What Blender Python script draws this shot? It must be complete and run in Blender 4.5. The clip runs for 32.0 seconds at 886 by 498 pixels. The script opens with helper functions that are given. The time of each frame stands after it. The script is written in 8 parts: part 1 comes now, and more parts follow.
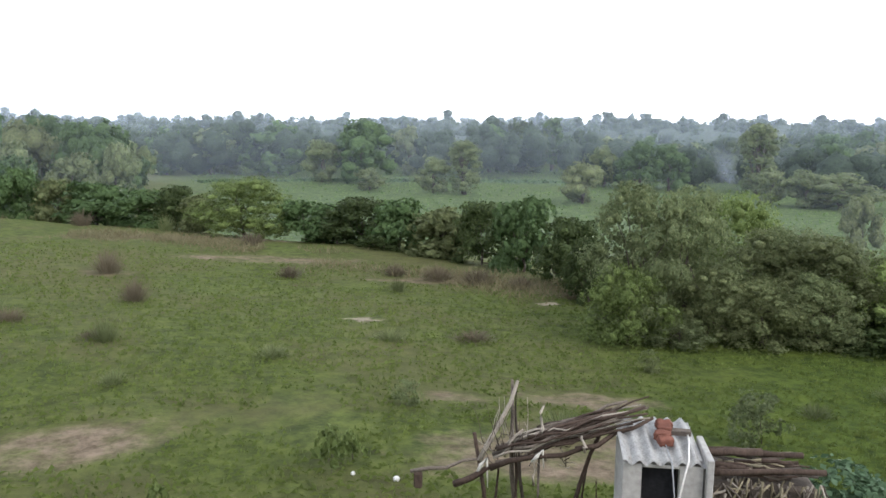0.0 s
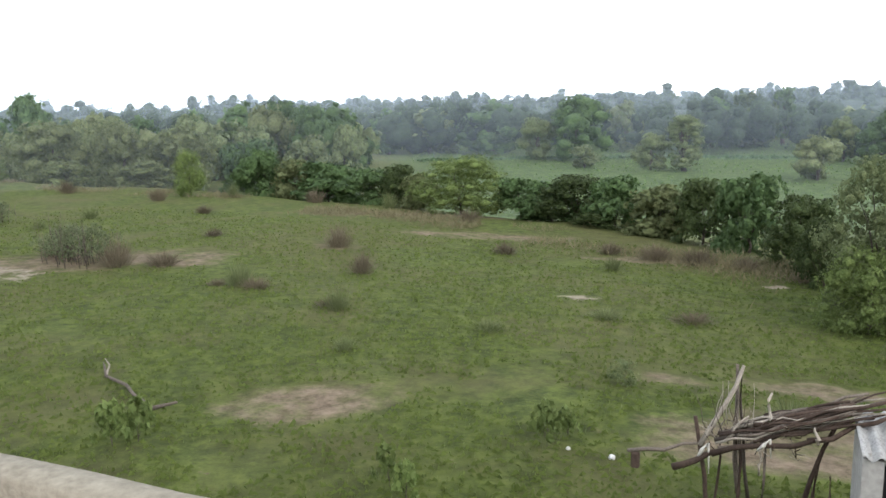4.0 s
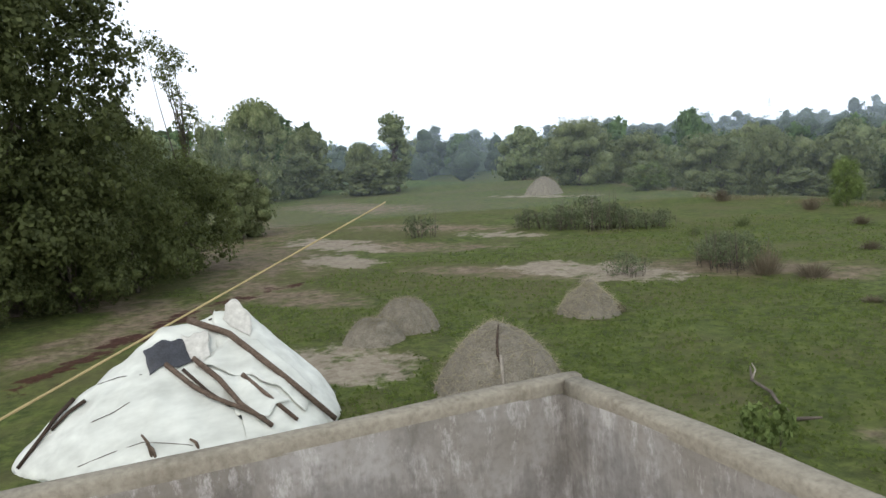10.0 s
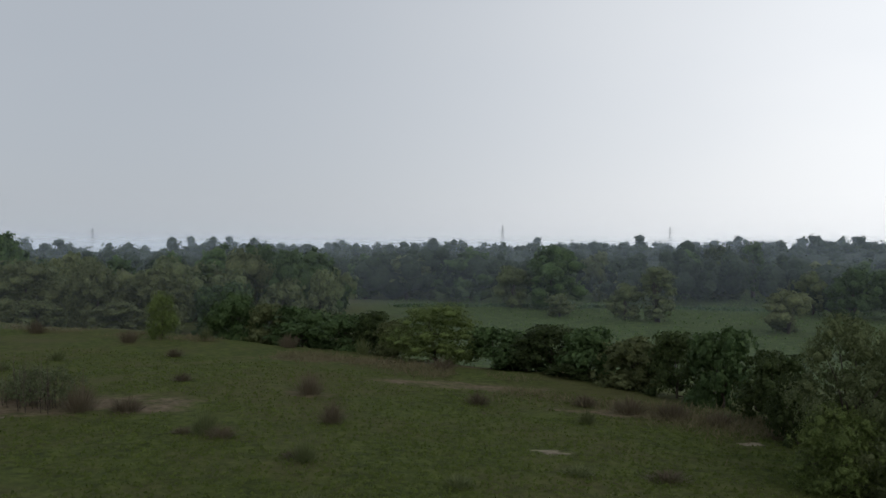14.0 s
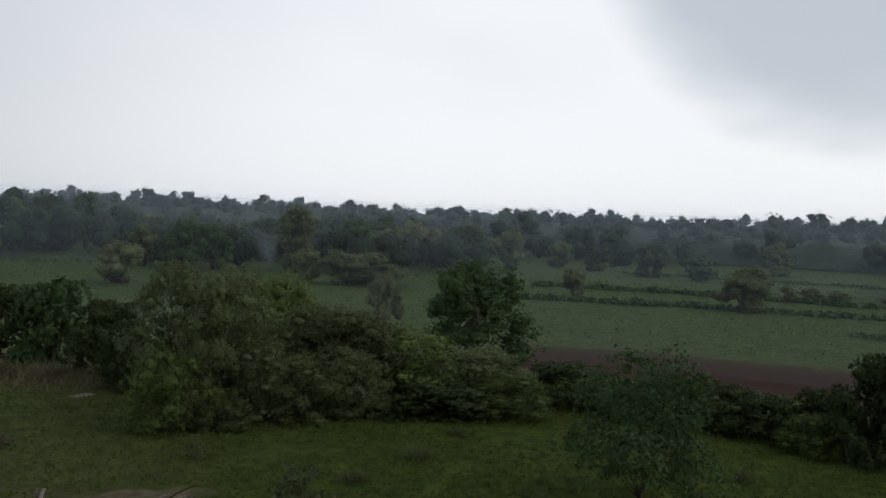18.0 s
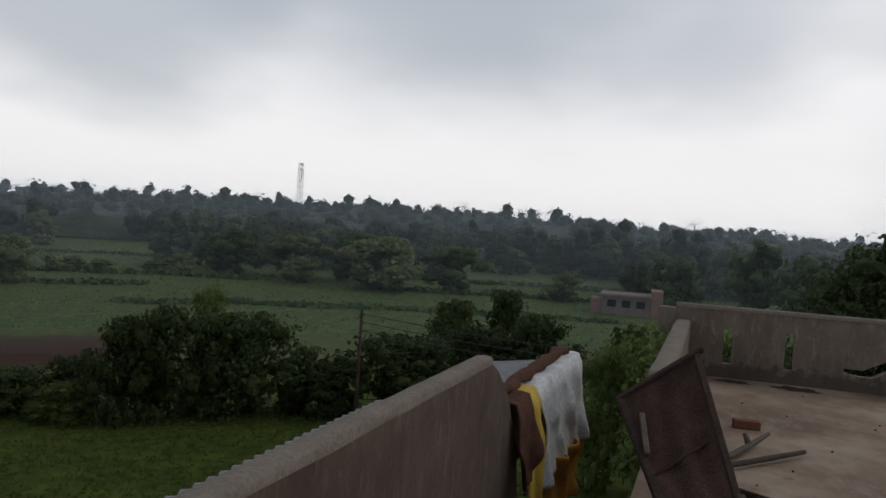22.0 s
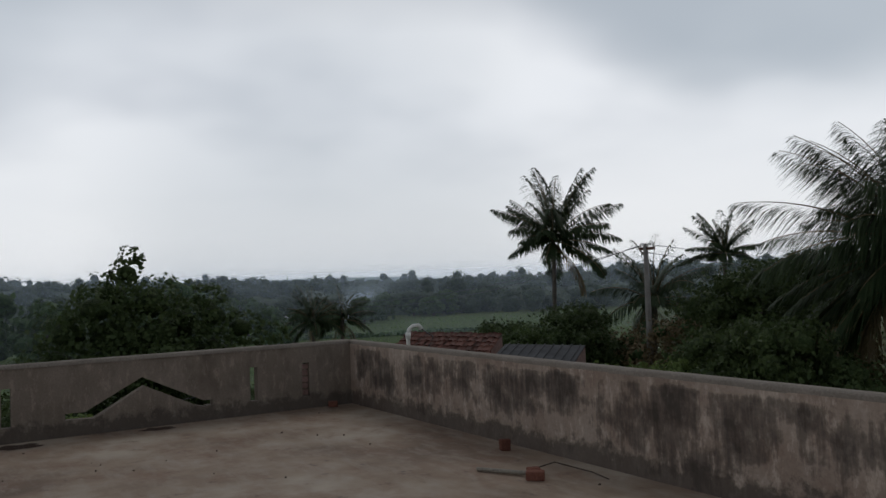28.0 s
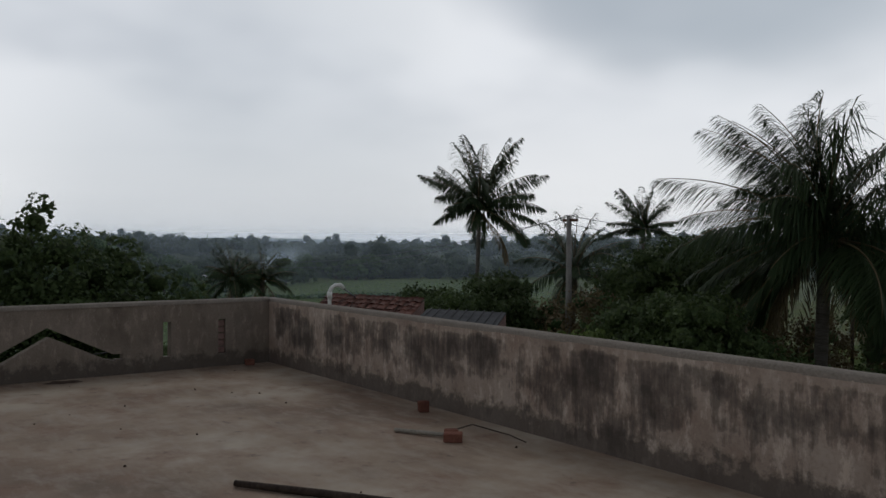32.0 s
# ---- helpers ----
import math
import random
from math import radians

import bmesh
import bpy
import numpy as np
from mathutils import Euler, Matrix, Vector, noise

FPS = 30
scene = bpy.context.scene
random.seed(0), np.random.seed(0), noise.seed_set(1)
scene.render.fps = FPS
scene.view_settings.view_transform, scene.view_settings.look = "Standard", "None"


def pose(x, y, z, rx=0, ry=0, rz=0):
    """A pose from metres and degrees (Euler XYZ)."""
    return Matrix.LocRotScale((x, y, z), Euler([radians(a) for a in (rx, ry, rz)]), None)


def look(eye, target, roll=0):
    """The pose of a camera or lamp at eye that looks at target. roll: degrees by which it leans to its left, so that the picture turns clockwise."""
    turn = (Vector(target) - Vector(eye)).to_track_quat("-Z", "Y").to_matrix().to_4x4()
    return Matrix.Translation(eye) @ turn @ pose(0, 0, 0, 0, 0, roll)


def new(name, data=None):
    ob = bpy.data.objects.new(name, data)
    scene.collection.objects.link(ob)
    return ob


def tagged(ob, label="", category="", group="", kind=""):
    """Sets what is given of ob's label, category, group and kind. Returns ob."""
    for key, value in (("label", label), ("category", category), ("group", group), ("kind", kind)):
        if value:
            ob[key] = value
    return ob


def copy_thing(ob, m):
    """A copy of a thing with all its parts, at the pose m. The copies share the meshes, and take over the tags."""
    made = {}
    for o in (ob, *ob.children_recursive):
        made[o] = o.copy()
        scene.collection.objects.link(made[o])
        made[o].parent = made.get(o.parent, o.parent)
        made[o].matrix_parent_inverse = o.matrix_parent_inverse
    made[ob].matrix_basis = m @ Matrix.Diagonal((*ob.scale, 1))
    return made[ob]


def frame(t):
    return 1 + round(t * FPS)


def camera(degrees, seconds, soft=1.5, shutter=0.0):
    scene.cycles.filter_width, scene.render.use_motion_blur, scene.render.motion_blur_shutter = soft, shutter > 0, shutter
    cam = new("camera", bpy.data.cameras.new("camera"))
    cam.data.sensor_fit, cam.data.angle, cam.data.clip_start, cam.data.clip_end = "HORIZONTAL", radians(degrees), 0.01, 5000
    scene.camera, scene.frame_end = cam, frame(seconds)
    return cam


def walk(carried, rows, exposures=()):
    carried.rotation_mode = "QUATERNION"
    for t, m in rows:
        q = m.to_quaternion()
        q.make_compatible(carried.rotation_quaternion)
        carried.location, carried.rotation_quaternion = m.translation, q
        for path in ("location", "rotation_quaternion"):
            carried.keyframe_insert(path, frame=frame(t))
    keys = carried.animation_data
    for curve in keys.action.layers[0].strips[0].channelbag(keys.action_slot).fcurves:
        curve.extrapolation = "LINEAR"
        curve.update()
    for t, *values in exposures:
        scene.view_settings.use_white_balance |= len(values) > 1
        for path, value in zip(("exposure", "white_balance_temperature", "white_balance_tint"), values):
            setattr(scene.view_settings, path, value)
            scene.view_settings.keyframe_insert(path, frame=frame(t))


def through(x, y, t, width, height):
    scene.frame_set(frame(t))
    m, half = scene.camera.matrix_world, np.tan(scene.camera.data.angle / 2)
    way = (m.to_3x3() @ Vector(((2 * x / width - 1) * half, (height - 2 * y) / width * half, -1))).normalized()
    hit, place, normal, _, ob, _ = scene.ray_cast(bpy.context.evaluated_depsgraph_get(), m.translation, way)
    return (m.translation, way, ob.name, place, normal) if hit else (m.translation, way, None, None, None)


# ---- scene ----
cam = camera(56.64, 32.0)
# seconds, place, and turn about x, y, z in degrees
PATH = [
    (0.0, -0.000, 0.000, 1.586, 81.65, -0.58, 7.59),
    (0.5, -0.007, -0.005, 1.598, 81.66, -0.23, 8.65),
    (1.0, -0.014, -0.023, 1.602, 81.75, -0.04, 10.65),
    (1.5, -0.028, -0.042, 1.608, 81.44, 0.17, 13.24),
    (2.0, -0.023, -0.085, 1.602, 81.56, 0.44, 16.16),
    (2.5, -0.023, -0.113, 1.596, 81.32, 0.79, 18.15),
    (3.0, -0.029, -0.127, 1.597, 80.42, 1.03, 19.24),
    (3.5, -0.043, -0.130, 1.596, 80.15, 0.87, 20.94),
    (5.5, -0.054, -0.136, 1.576, 80.29, 1.12, 28.82),
    (6.0, -0.064, -0.163, 1.563, 79.69, 0.66, 33.68),
    (6.5, -0.033, -0.190, 1.590, 78.66, 1.57, 38.35),
    (7.0, 0.035, -0.271, 1.607, 79.84, 2.87, 43.86),
    (7.5, 0.092, -0.348, 1.633, 79.93, 3.69, 49.05),
    (8.0, 0.116, -0.385, 1.650, 80.77, 4.44, 52.09),
    (8.5, 0.126, -0.407, 1.668, 81.62, 5.10, 54.21),
    (9.0, 0.136, -0.444, 1.687, 82.36, 5.11, 58.50),
    (9.5, 0.157, -0.472, 1.698, 82.30, 4.50, 62.46),
    (10.0, 0.176, -0.490, 1.701, 82.72, 4.29, 65.32),
    (10.5, 0.172, -0.503, 1.707, 82.89, 3.45, 67.53),
    (11.0, 0.146, -0.488, 1.697, 82.32, 2.08, 62.70),
    (11.5, 0.094, -0.440, 1.683, 82.39, 1.55, 56.16),
    (12.0, 0.064, -0.412, 1.673, 82.41, 1.30, 53.10),
    (12.5, 0.061, -0.358, 1.687, 83.93, 0.47, 46.94),
    (13.0, 0.067, -0.266, 1.729, 88.85, 0.60, 35.27),
    (13.5, 0.062, -0.209, 1.731, 90.34, 0.48, 26.46),
    (15.5, 0.087, -0.149, 1.703, 89.35, -2.97, 7.08),
    (16.0, 0.080, -0.133, 1.664, 88.95, -3.21, -0.01),
    (16.5, 0.069, -0.125, 1.640, 88.45, -3.75, -6.92),
    (17.0, 0.049, -0.095, 1.635, 88.91, -4.26, -13.36),
    (17.5, 0.026, -0.053, 1.636, 87.23, -4.88, -19.06),
    (18.0, 0.020, -0.022, 1.638, 87.93, -2.37, -23.35),
    (18.5, 0.026, -0.007, 1.634, 87.46, -1.01, -26.78),
    (19.0, 0.048, -0.005, 1.634, 86.95, -1.17, -29.32),
    (19.5, 0.086, -0.021, 1.632, 87.82, -1.52, -33.31),
    (20.0, 0.130, -0.046, 1.625, 87.99, -2.01, -38.74),
    (20.5, 0.178, -0.083, 1.616, 87.44, -2.96, -46.60),
    (21.0, 0.239, -0.135, 1.608, 88.69, -2.78, -53.34),
    (21.5, 0.303, -0.181, 1.610, 90.45, 0.61, -58.52),
    (22.0, 0.357, -0.200, 1.624, 88.42, -3.77, -71.57),
    (22.5, 0.403, -0.223, 1.617, 88.29, -2.52, -77.26),
    (23.0, 0.448, -0.233, 1.629, 88.59, -2.34, -81.47),
    (23.5, 0.478, -0.249, 1.631, 88.54, -2.13, -85.06),
    (24.0, 0.521, -0.267, 1.632, 88.74, -1.08, -88.90),
    (24.5, 0.583, -0.312, 1.633, 89.26, 0.46, -94.61),
    (25.0, 0.607, -0.329, 1.631, 89.57, 0.21, -99.01),
    (25.5, 0.586, -0.347, 1.643, 89.29, 1.78, -103.97),
    (26.0, 0.596, -0.370, 1.658, 89.73, 2.08, -107.57),
    (26.5, 0.622, -0.436, 1.646, 90.67, 2.04, -111.55),
    (28.5, 0.605, -0.564, 1.648, 92.00, 2.33, -124.32),
    (29.0, 0.627, -0.646, 1.633, 91.58, 2.87, -127.56),
    (29.5, 0.660, -0.724, 1.621, 91.18, 3.64, -132.04),
    (30.0, 0.697, -0.781, 1.615, 90.90, 3.47, -137.12),
    (30.5, 0.717, -0.767, 1.601, 91.51, 2.38, -138.54),
    (31.0, 0.724, -0.729, 1.591, 91.30, 1.12, -136.90),
    (31.5, 0.724, -0.664, 1.581, 89.95, 0.01, -132.58),
    (32.0, 0.726, -0.579, 1.590, 89.71, -0.30, -126.69),
]
EXPOSURES = [(0.0, 2.04, 6350, 13), (3.5, 2.08, 6400, 12), (6.0, 2.22, 6450, 10), (7.5, 2.02, 6500, 10), (9.0, 1.64, 6400, 10), (10.5, 1.54, 6400, 10), (12.0, 1.6, 6450, 10), (12.5, 1.32, 6450, 10), (13.0, 0.47, 6600, 10), (13.5, 0.2, 6500, 10),
             (15.5, -0.12, 6450, 10), (18.0, -0.08, 6400, 10), (20.0, -0.16, 6400, 10), (22.0, -0.16, 6600, 12), (23.5, -0.03, 6450, 11), (25.0, -0.12, 6400, 11), (26.5, -0.2, 6350, 10), (28.5, -0.3, 6330, 10), (32.0, -0.34, 6330, 10)]
walk(cam, [(r[0], pose(*r[1:])) for r in PATH], EXPOSURES)

# ---- world and sun ----
world = bpy.data.worlds.new("overcast")
scene.world = world
world.use_nodes = True
wn = world.node_tree
sky = wn.nodes.new("ShaderNodeTexSky")
sky.sky_type, sky.sun_disc = "NISHITA", False
sky.sun_elevation, sky.sun_rotation = radians(48), radians(130)
sky.air_density, sky.dust_density = 1.0, 3.0
tc = wn.nodes.new("ShaderNodeTexCoord")
split = wn.nodes.new("ShaderNodeSeparateXYZ")
wn.links.new(tc.outputs["Generated"], split.inputs[0])
# the cloud sheet lies flat overhead, so that it draws together towards the horizon
up = wn.nodes.new("ShaderNodeMath")
up.operation = "ADD"
wn.links.new(split.outputs["Z"], up.inputs[0])
up.inputs[1].default_value = 0.30
flat = wn.nodes.new("ShaderNodeCombineXYZ")
for axis in ("X", "Y"):
    div = wn.nodes.new("ShaderNodeMath")
    div.operation = "DIVIDE"
    wn.links.new(split.outputs[axis], div.inputs[0])
    wn.links.new(up.outputs[0], div.inputs[1])
    wn.links.new(div.outputs[0], flat.inputs[axis])
place = wn.nodes.new("ShaderNodeMapping")
place.inputs["Location"].default_value = (0.4, 2.1, 0)
wn.links.new(flat.outputs[0], place.inputs["Vector"])
billow = wn.nodes.new("ShaderNodeTexNoise")
billow.inputs["Scale"].default_value, billow.inputs["Detail"].default_value, billow.inputs["Roughness"].default_value = 1.25, 3.0, 0.5
wn.links.new(place.outputs[0], billow.inputs["Vector"])
tone = wn.nodes.new("ShaderNodeValToRGB")
tone.color_ramp.elements.new(0.5)
for k, (at, col) in zip(tone.color_ramp.elements, ((0.34, (9.5, 9.75, 10.05, 1)), (0.5, (9.9, 10.1, 10.35, 1)), (0.66, (10.3, 10.45, 10.6, 1)))):
    k.position, k.color = at, col
wn.links.new(billow.outputs["Fac"], tone.inputs["Fac"])
# near the horizon the sheet thins into even pale haze
low = wn.nodes.new("ShaderNodeMapRange")
low.inputs["From Min"].default_value, low.inputs["From Max"].default_value = 0.03, 0.22
low.inputs["To Min"].default_value, low.inputs["To Max"].default_value = 0.85, 0.0
wn.links.new(split.outputs["Z"], low.inputs["Value"])
haze = wn.nodes.new("ShaderNodeMix")
haze.data_type = "RGBA"
wn.links.new(low.outputs["Result"], haze.inputs["Factor"])
wn.links.new(tone.outputs["Color"], haze.inputs["A"])
haze.inputs["B"].default_value = (10.2, 10.3, 10.4, 1)
# overhead, out of view, thick dark cloud is added to cut the ground's light
thick = wn.nodes.new("ShaderNodeMapRange")
thick.inputs["From Min"].default_value, thick.inputs["From Max"].default_value = 0.29, 0.52
thick.inputs["To Min"].default_value, thick.inputs["To Max"].default_value = 0.0, 0.9
wn.links.new(split.outputs["Z"], thick.inputs["Value"])
heavy = wn.nodes.new("ShaderNodeMix")
heavy.data_type = "RGBA"
wn.links.new(thick.outputs["Result"], heavy.inputs["Factor"])
wn.links.new(haze.outputs["Result"], heavy.inputs["A"])
heavy.inputs["B"].default_value = (0.9, 1.02, 1.2, 1)
cover = wn.nodes.new("ShaderNodeMix")
cover.data_type = "RGBA"
cover.inputs["Factor"].default_value = 0.93
wn.links.new(sky.outputs["Color"], cover.inputs["A"])


def heading(az, el, lo, hi, wave=0.05):
    """How far the sky's direction leans to a bearing: 0 at the cosine lo, 1 at hi, with a billowing edge."""
    d = wn.nodes.new("ShaderNodeVectorMath")
    d.operation = "DOT_PRODUCT"
    wn.links.new(tc.outputs["Generated"], d.inputs[0])
    d.inputs[1].default_value = (math.sin(radians(az)) * math.cos(radians(el)), math.cos(radians(az)) * math.cos(radians(el)), math.sin(radians(el)))
    wob = wn.nodes.new("ShaderNodeMath")
    wob.operation = "MULTIPLY_ADD"
    wn.links.new(billow.outputs["Fac"], wob.inputs[0])
    wob.inputs[1].default_value = wave
    wn.links.new(d.outputs["Value"], wob.inputs[2])
    mr = wn.nodes.new("ShaderNodeMapRange")
    mr.interpolation_type = "SMOOTHSTEP"
    mr.inputs["From Min"].default_value, mr.inputs["From Max"].default_value = lo + wave / 2, hi + wave / 2
    wn.links.new(wob.outputs[0], mr.inputs["Value"])
    return mr.outputs["Result"]


def layer(under, fac, colour, most):
    k = wn.nodes.new("ShaderNodeMath")
    k.operation = "MULTIPLY"
    wn.links.new(fac, k.inputs[0])
    k.inputs[1].default_value = most
    mx = wn.nodes.new("ShaderNodeMix")
    mx.data_type = "RGBA"
    wn.links.new(k.outputs[0], mx.inputs["Factor"])
    wn.links.new(under, mx.inputs["A"])
    mx.inputs["B"].default_value = (*colour, 1)
    return mx.outputs["Result"]


def deck(az, lo, hi, el0, el1):
    """A heavy cloud round a bearing, with a ragged base that starts at el0 degrees and is full from el1."""
    w = wn.nodes.new("ShaderNodeMath")
    w.operation = "MULTIPLY_ADD"
    wn.links.new(billow.outputs["Fac"], w.inputs[0])
    w.inputs[1].default_value = 0.22
    wn.links.new(split.outputs["Z"], w.inputs[2])
    mr = wn.nodes.new("ShaderNodeMapRange")
    mr.interpolation_type = "SMOOTHSTEP"
    mr.inputs["From Min"].default_value, mr.inputs["From Max"].default_value = math.sin(radians(el0)) + 0.11, math.sin(radians(el1)) + 0.11
    wn.links.new(w.outputs[0], mr.inputs["Value"])
    k = wn.nodes.new("ShaderNodeMath")
    k.operation = "MULTIPLY"
    wn.links.new(mr.outputs["Result"], k.inputs[0])
    wn.links.new(heading(az, 12, lo, hi, 0.12), k.inputs[1])
    return k.outputs[0]


# the side away from the sun is duller; broken cloud to the east and south, and heavier banks of it
mottle = wn.nodes.new("ShaderNodeTexNoise")
mottle.inputs["Scale"].default_value, mottle.inputs["Detail"].default_value, mottle.inputs["Roughness"].default_value = 1.5, 3.0, 0.45
wn.links.new(place.outputs[0], mottle.inputs["Vector"])
broken = wn.nodes.new("ShaderNodeMapRange")
broken.interpolation_type = "SMOOTHSTEP"
broken.inputs["From Min"].default_value, broken.inputs["From Max"].default_value = 0.38, 0.66
wn.links.new(mottle.outputs["Fac"], broken.inputs["Value"])
south = wn.nodes.new("ShaderNodeMath")
south.operation = "MULTIPLY"
wn.links.new(broken.outputs["Result"], south.inputs[0])
wn.links.new(deck(112, 0.60, 0.92, 4, 12), south.inputs[1])
dome = layer(heavy.outputs["Result"], heading(-75, 12, -0.10, 0.90), (3.3, 3.65, 4.1), 0.86)
dome = layer(dome, south.outputs[0], (5.6, 6.0, 6.6), 0.56)


def bank(az, el, reach, soft):
    """A bank of cloud round a bearing and height, reach degrees from middle to edge."""
    return heading(az, el, math.cos(radians(reach + soft)), math.cos(radians(reach - soft)), 0.045)


for az, el, reach, soft, most in ((50, 22, 14.5, 3.0, 0.72), (68, 29, 19.5, 4.0, 0.72), (146, 28.5, 17.5, 2.5, 0.74), (80, 33, 22, 6.0, 0.62), (112, 32, 19, 6.0, 0.22), (114, 0, 11, 8.0, 0.38)):
    dome = layer(dome, bank(az, el, reach, soft), (4.35, 5.0, 5.6), most)
wn.links.new(dome, cover.inputs["B"])
wn.links.new(cover.outputs["Result"], wn.nodes["Background"].inputs["Color"])
wn.nodes["Background"].inputs["Strength"].default_value = 0.1

sun = new("sun", bpy.data.lights.new("sun", "SUN"))
sun.data.energy, sun.data.angle, sun.data.color = 0.4, radians(25), (1, 0.95, 0.88)
sun.matrix_basis = look((30, -26, 40), (0, 0, 0))

# ---- building blocks ----
RND = random.Random(7)


def nodes_of(name):
    m = bpy.data.materials.new(name)
    m.use_nodes = True
    nt = m.node_tree
    return m, nt, nt.nodes["Principled BSDF"]


def node(nt, kind, **values):
    n = nt.nodes.new(kind)
    for key, value in values.items():
        if key in n.inputs:
            n.inputs[key].default_value = value
        elif key == "operation":
            n.operation = value
        elif key == "attribute_name":
            n.attribute_name = value
    return n


def ramp(nt, fac, stops):
    r = nt.nodes.new("ShaderNodeValToRGB")
    e = r.color_ramp.elements
    while len(e) < len(stops):
        e.new(0.5)
    for k, (at, col) in zip(e, stops):
        k.position, k.color = at, (*col, 1) if len(col) == 3 else col
    nt.links.new(fac, r.inputs["Fac"])
    return r.outputs["Color"]


def mixed(nt, fac, a, b, blend="MIX"):
    m = nt.nodes.new("ShaderNodeMix")
    m.data_type, m.blend_type = "RGBA", blend
    for sock, v in ((m.inputs["Factor"], fac), (m.inputs["A"], a), (m.inputs["B"], b)):
        if isinstance(v, bpy.types.NodeSocket):
            nt.links.new(v, sock)
        elif isinstance(v, (int, float)):
            sock.default_value = v
        else:
            sock.default_value = (*v, 1)
    return m.outputs["Result"]


def coords(nt, scale=(1, 1, 1), world=True):
    geo = nt.nodes.new("ShaderNodeNewGeometry" if world else "ShaderNodeTexCoord")
    mp = nt.nodes.new("ShaderNodeMapping")
    mp.inputs["Scale"].default_value = scale
    nt.links.new(geo.outputs["Position" if world else "Object"], mp.inputs["Vector"])
    return mp.outputs["Vector"]


def noise_at(nt, vec, scale, detail=4.0, rough=0.55, distortion=0.0):
    n = node(nt, "ShaderNodeTexNoise", Scale=scale, Detail=detail, Roughness=rough, Distortion=distortion)
    nt.links.new(vec, n.inputs["Vector"])
    return n.outputs["Fac"]


def bumped(nt, bsdf, height, strength=0.4, distance=0.01):
    b = node(nt, "ShaderNodeBump", Strength=strength, Distance=distance)
    nt.links.new(height, b.inputs["Height"])
    nt.links.new(b.outputs["Normal"], bsdf.inputs["Normal"])


def surface(name, dark, light, scale=6.0, rough=0.85, fine=60.0, bump=0.3, stretch=(1, 1, 1), metal=0.0, spread=0.0, world=True, depth=0.01):
    """A plain procedural surface: two scales of colour noise, a fine relief, and a shift of tone from piece to piece."""
    m, nt, p = nodes_of(name)
    v = coords(nt, stretch, world)
    big, small = noise_at(nt, v, scale), noise_at(nt, v, fine, 3)
    col = ramp(nt, big, ((0.3, dark), (0.7, light)))
    col = mixed(nt, 0.5, col, ramp(nt, small, ((0.25, [c * 0.75 for c in dark]), (0.75, [min(c * 1.15, 1) for c in light]))))
    if spread:
        info = nt.nodes.new("ShaderNodeObjectInfo")
        hsv = nt.nodes.new("ShaderNodeHueSaturation")
        mr = node(nt, "ShaderNodeMapRange")
        mr.inputs["To Min"].default_value, mr.inputs["To Max"].default_value = 1 - spread, 1 + spread
        nt.links.new(info.outputs["Random"], mr.inputs["Value"])
        nt.links.new(mr.outputs["Result"], hsv.inputs["Value"])
        nt.links.new(col, hsv.inputs["Color"])
        col = hsv.outputs["Color"]
    nt.links.new(col, p.inputs["Base Color"])
    p.inputs["Roughness"].default_value, p.inputs["Metallic"].default_value = rough, metal
    p.inputs["Specular IOR Level"].default_value = 0.12 if rough > 0.84 else 0.4
    bumped(nt, p, small, bump, depth)
    return m


def leafy(name, dark, light, through=0.25, scale=0.9):
    """Leaves: a tone for each leaf, broad drifts of tone, light that shines through."""
    m, nt, p = nodes_of(name)
    geo = nt.nodes.new("ShaderNodeNewGeometry")
    info = nt.nodes.new("ShaderNodeObjectInfo")
    v = coords(nt)
    drift = noise_at(nt, v, scale, 2)
    a = mixed(nt, geo.outputs["Random Per Island"], dark, light)
    b = mixed(nt, drift, [c * 0.75 for c in dark], [c * 1.2 for c in light])
    col = mixed(nt, 0.45, a, b)
    hsv = nt.nodes.new("ShaderNodeHueSaturation")
    mr = node(nt, "ShaderNodeMapRange")
    mr.inputs["To Min"].default_value, mr.inputs["To Max"].default_value = 0.8, 1.25
    nt.links.new(info.outputs["Random"], mr.inputs["Value"])
    nt.links.new(mr.outputs["Result"], hsv.inputs["Value"])
    nt.links.new(col, hsv.inputs["Color"])
    col = hsv.outputs["Color"]
    nt.links.new(col, p.inputs["Base Color"])
    p.inputs["Roughness"].default_value = 0.55
    p.inputs["Specular IOR Level"].default_value = 0.15
    tr = nt.nodes.new("ShaderNodeBsdfTranslucent")
    nt.links.new(col, tr.inputs["Color"])
    mx = nt.nodes.new("ShaderNodeMixShader")
    mx.inputs["Fac"].default_value = through
    nt.links.new(p.outputs["BSDF"], mx.inputs[1])
    nt.links.new(tr.outputs["BSDF"], mx.inputs[2])
    nt.links.new(mx.outputs["Shader"], nt.nodes["Material Output"].inputs["Surface"])
    return m


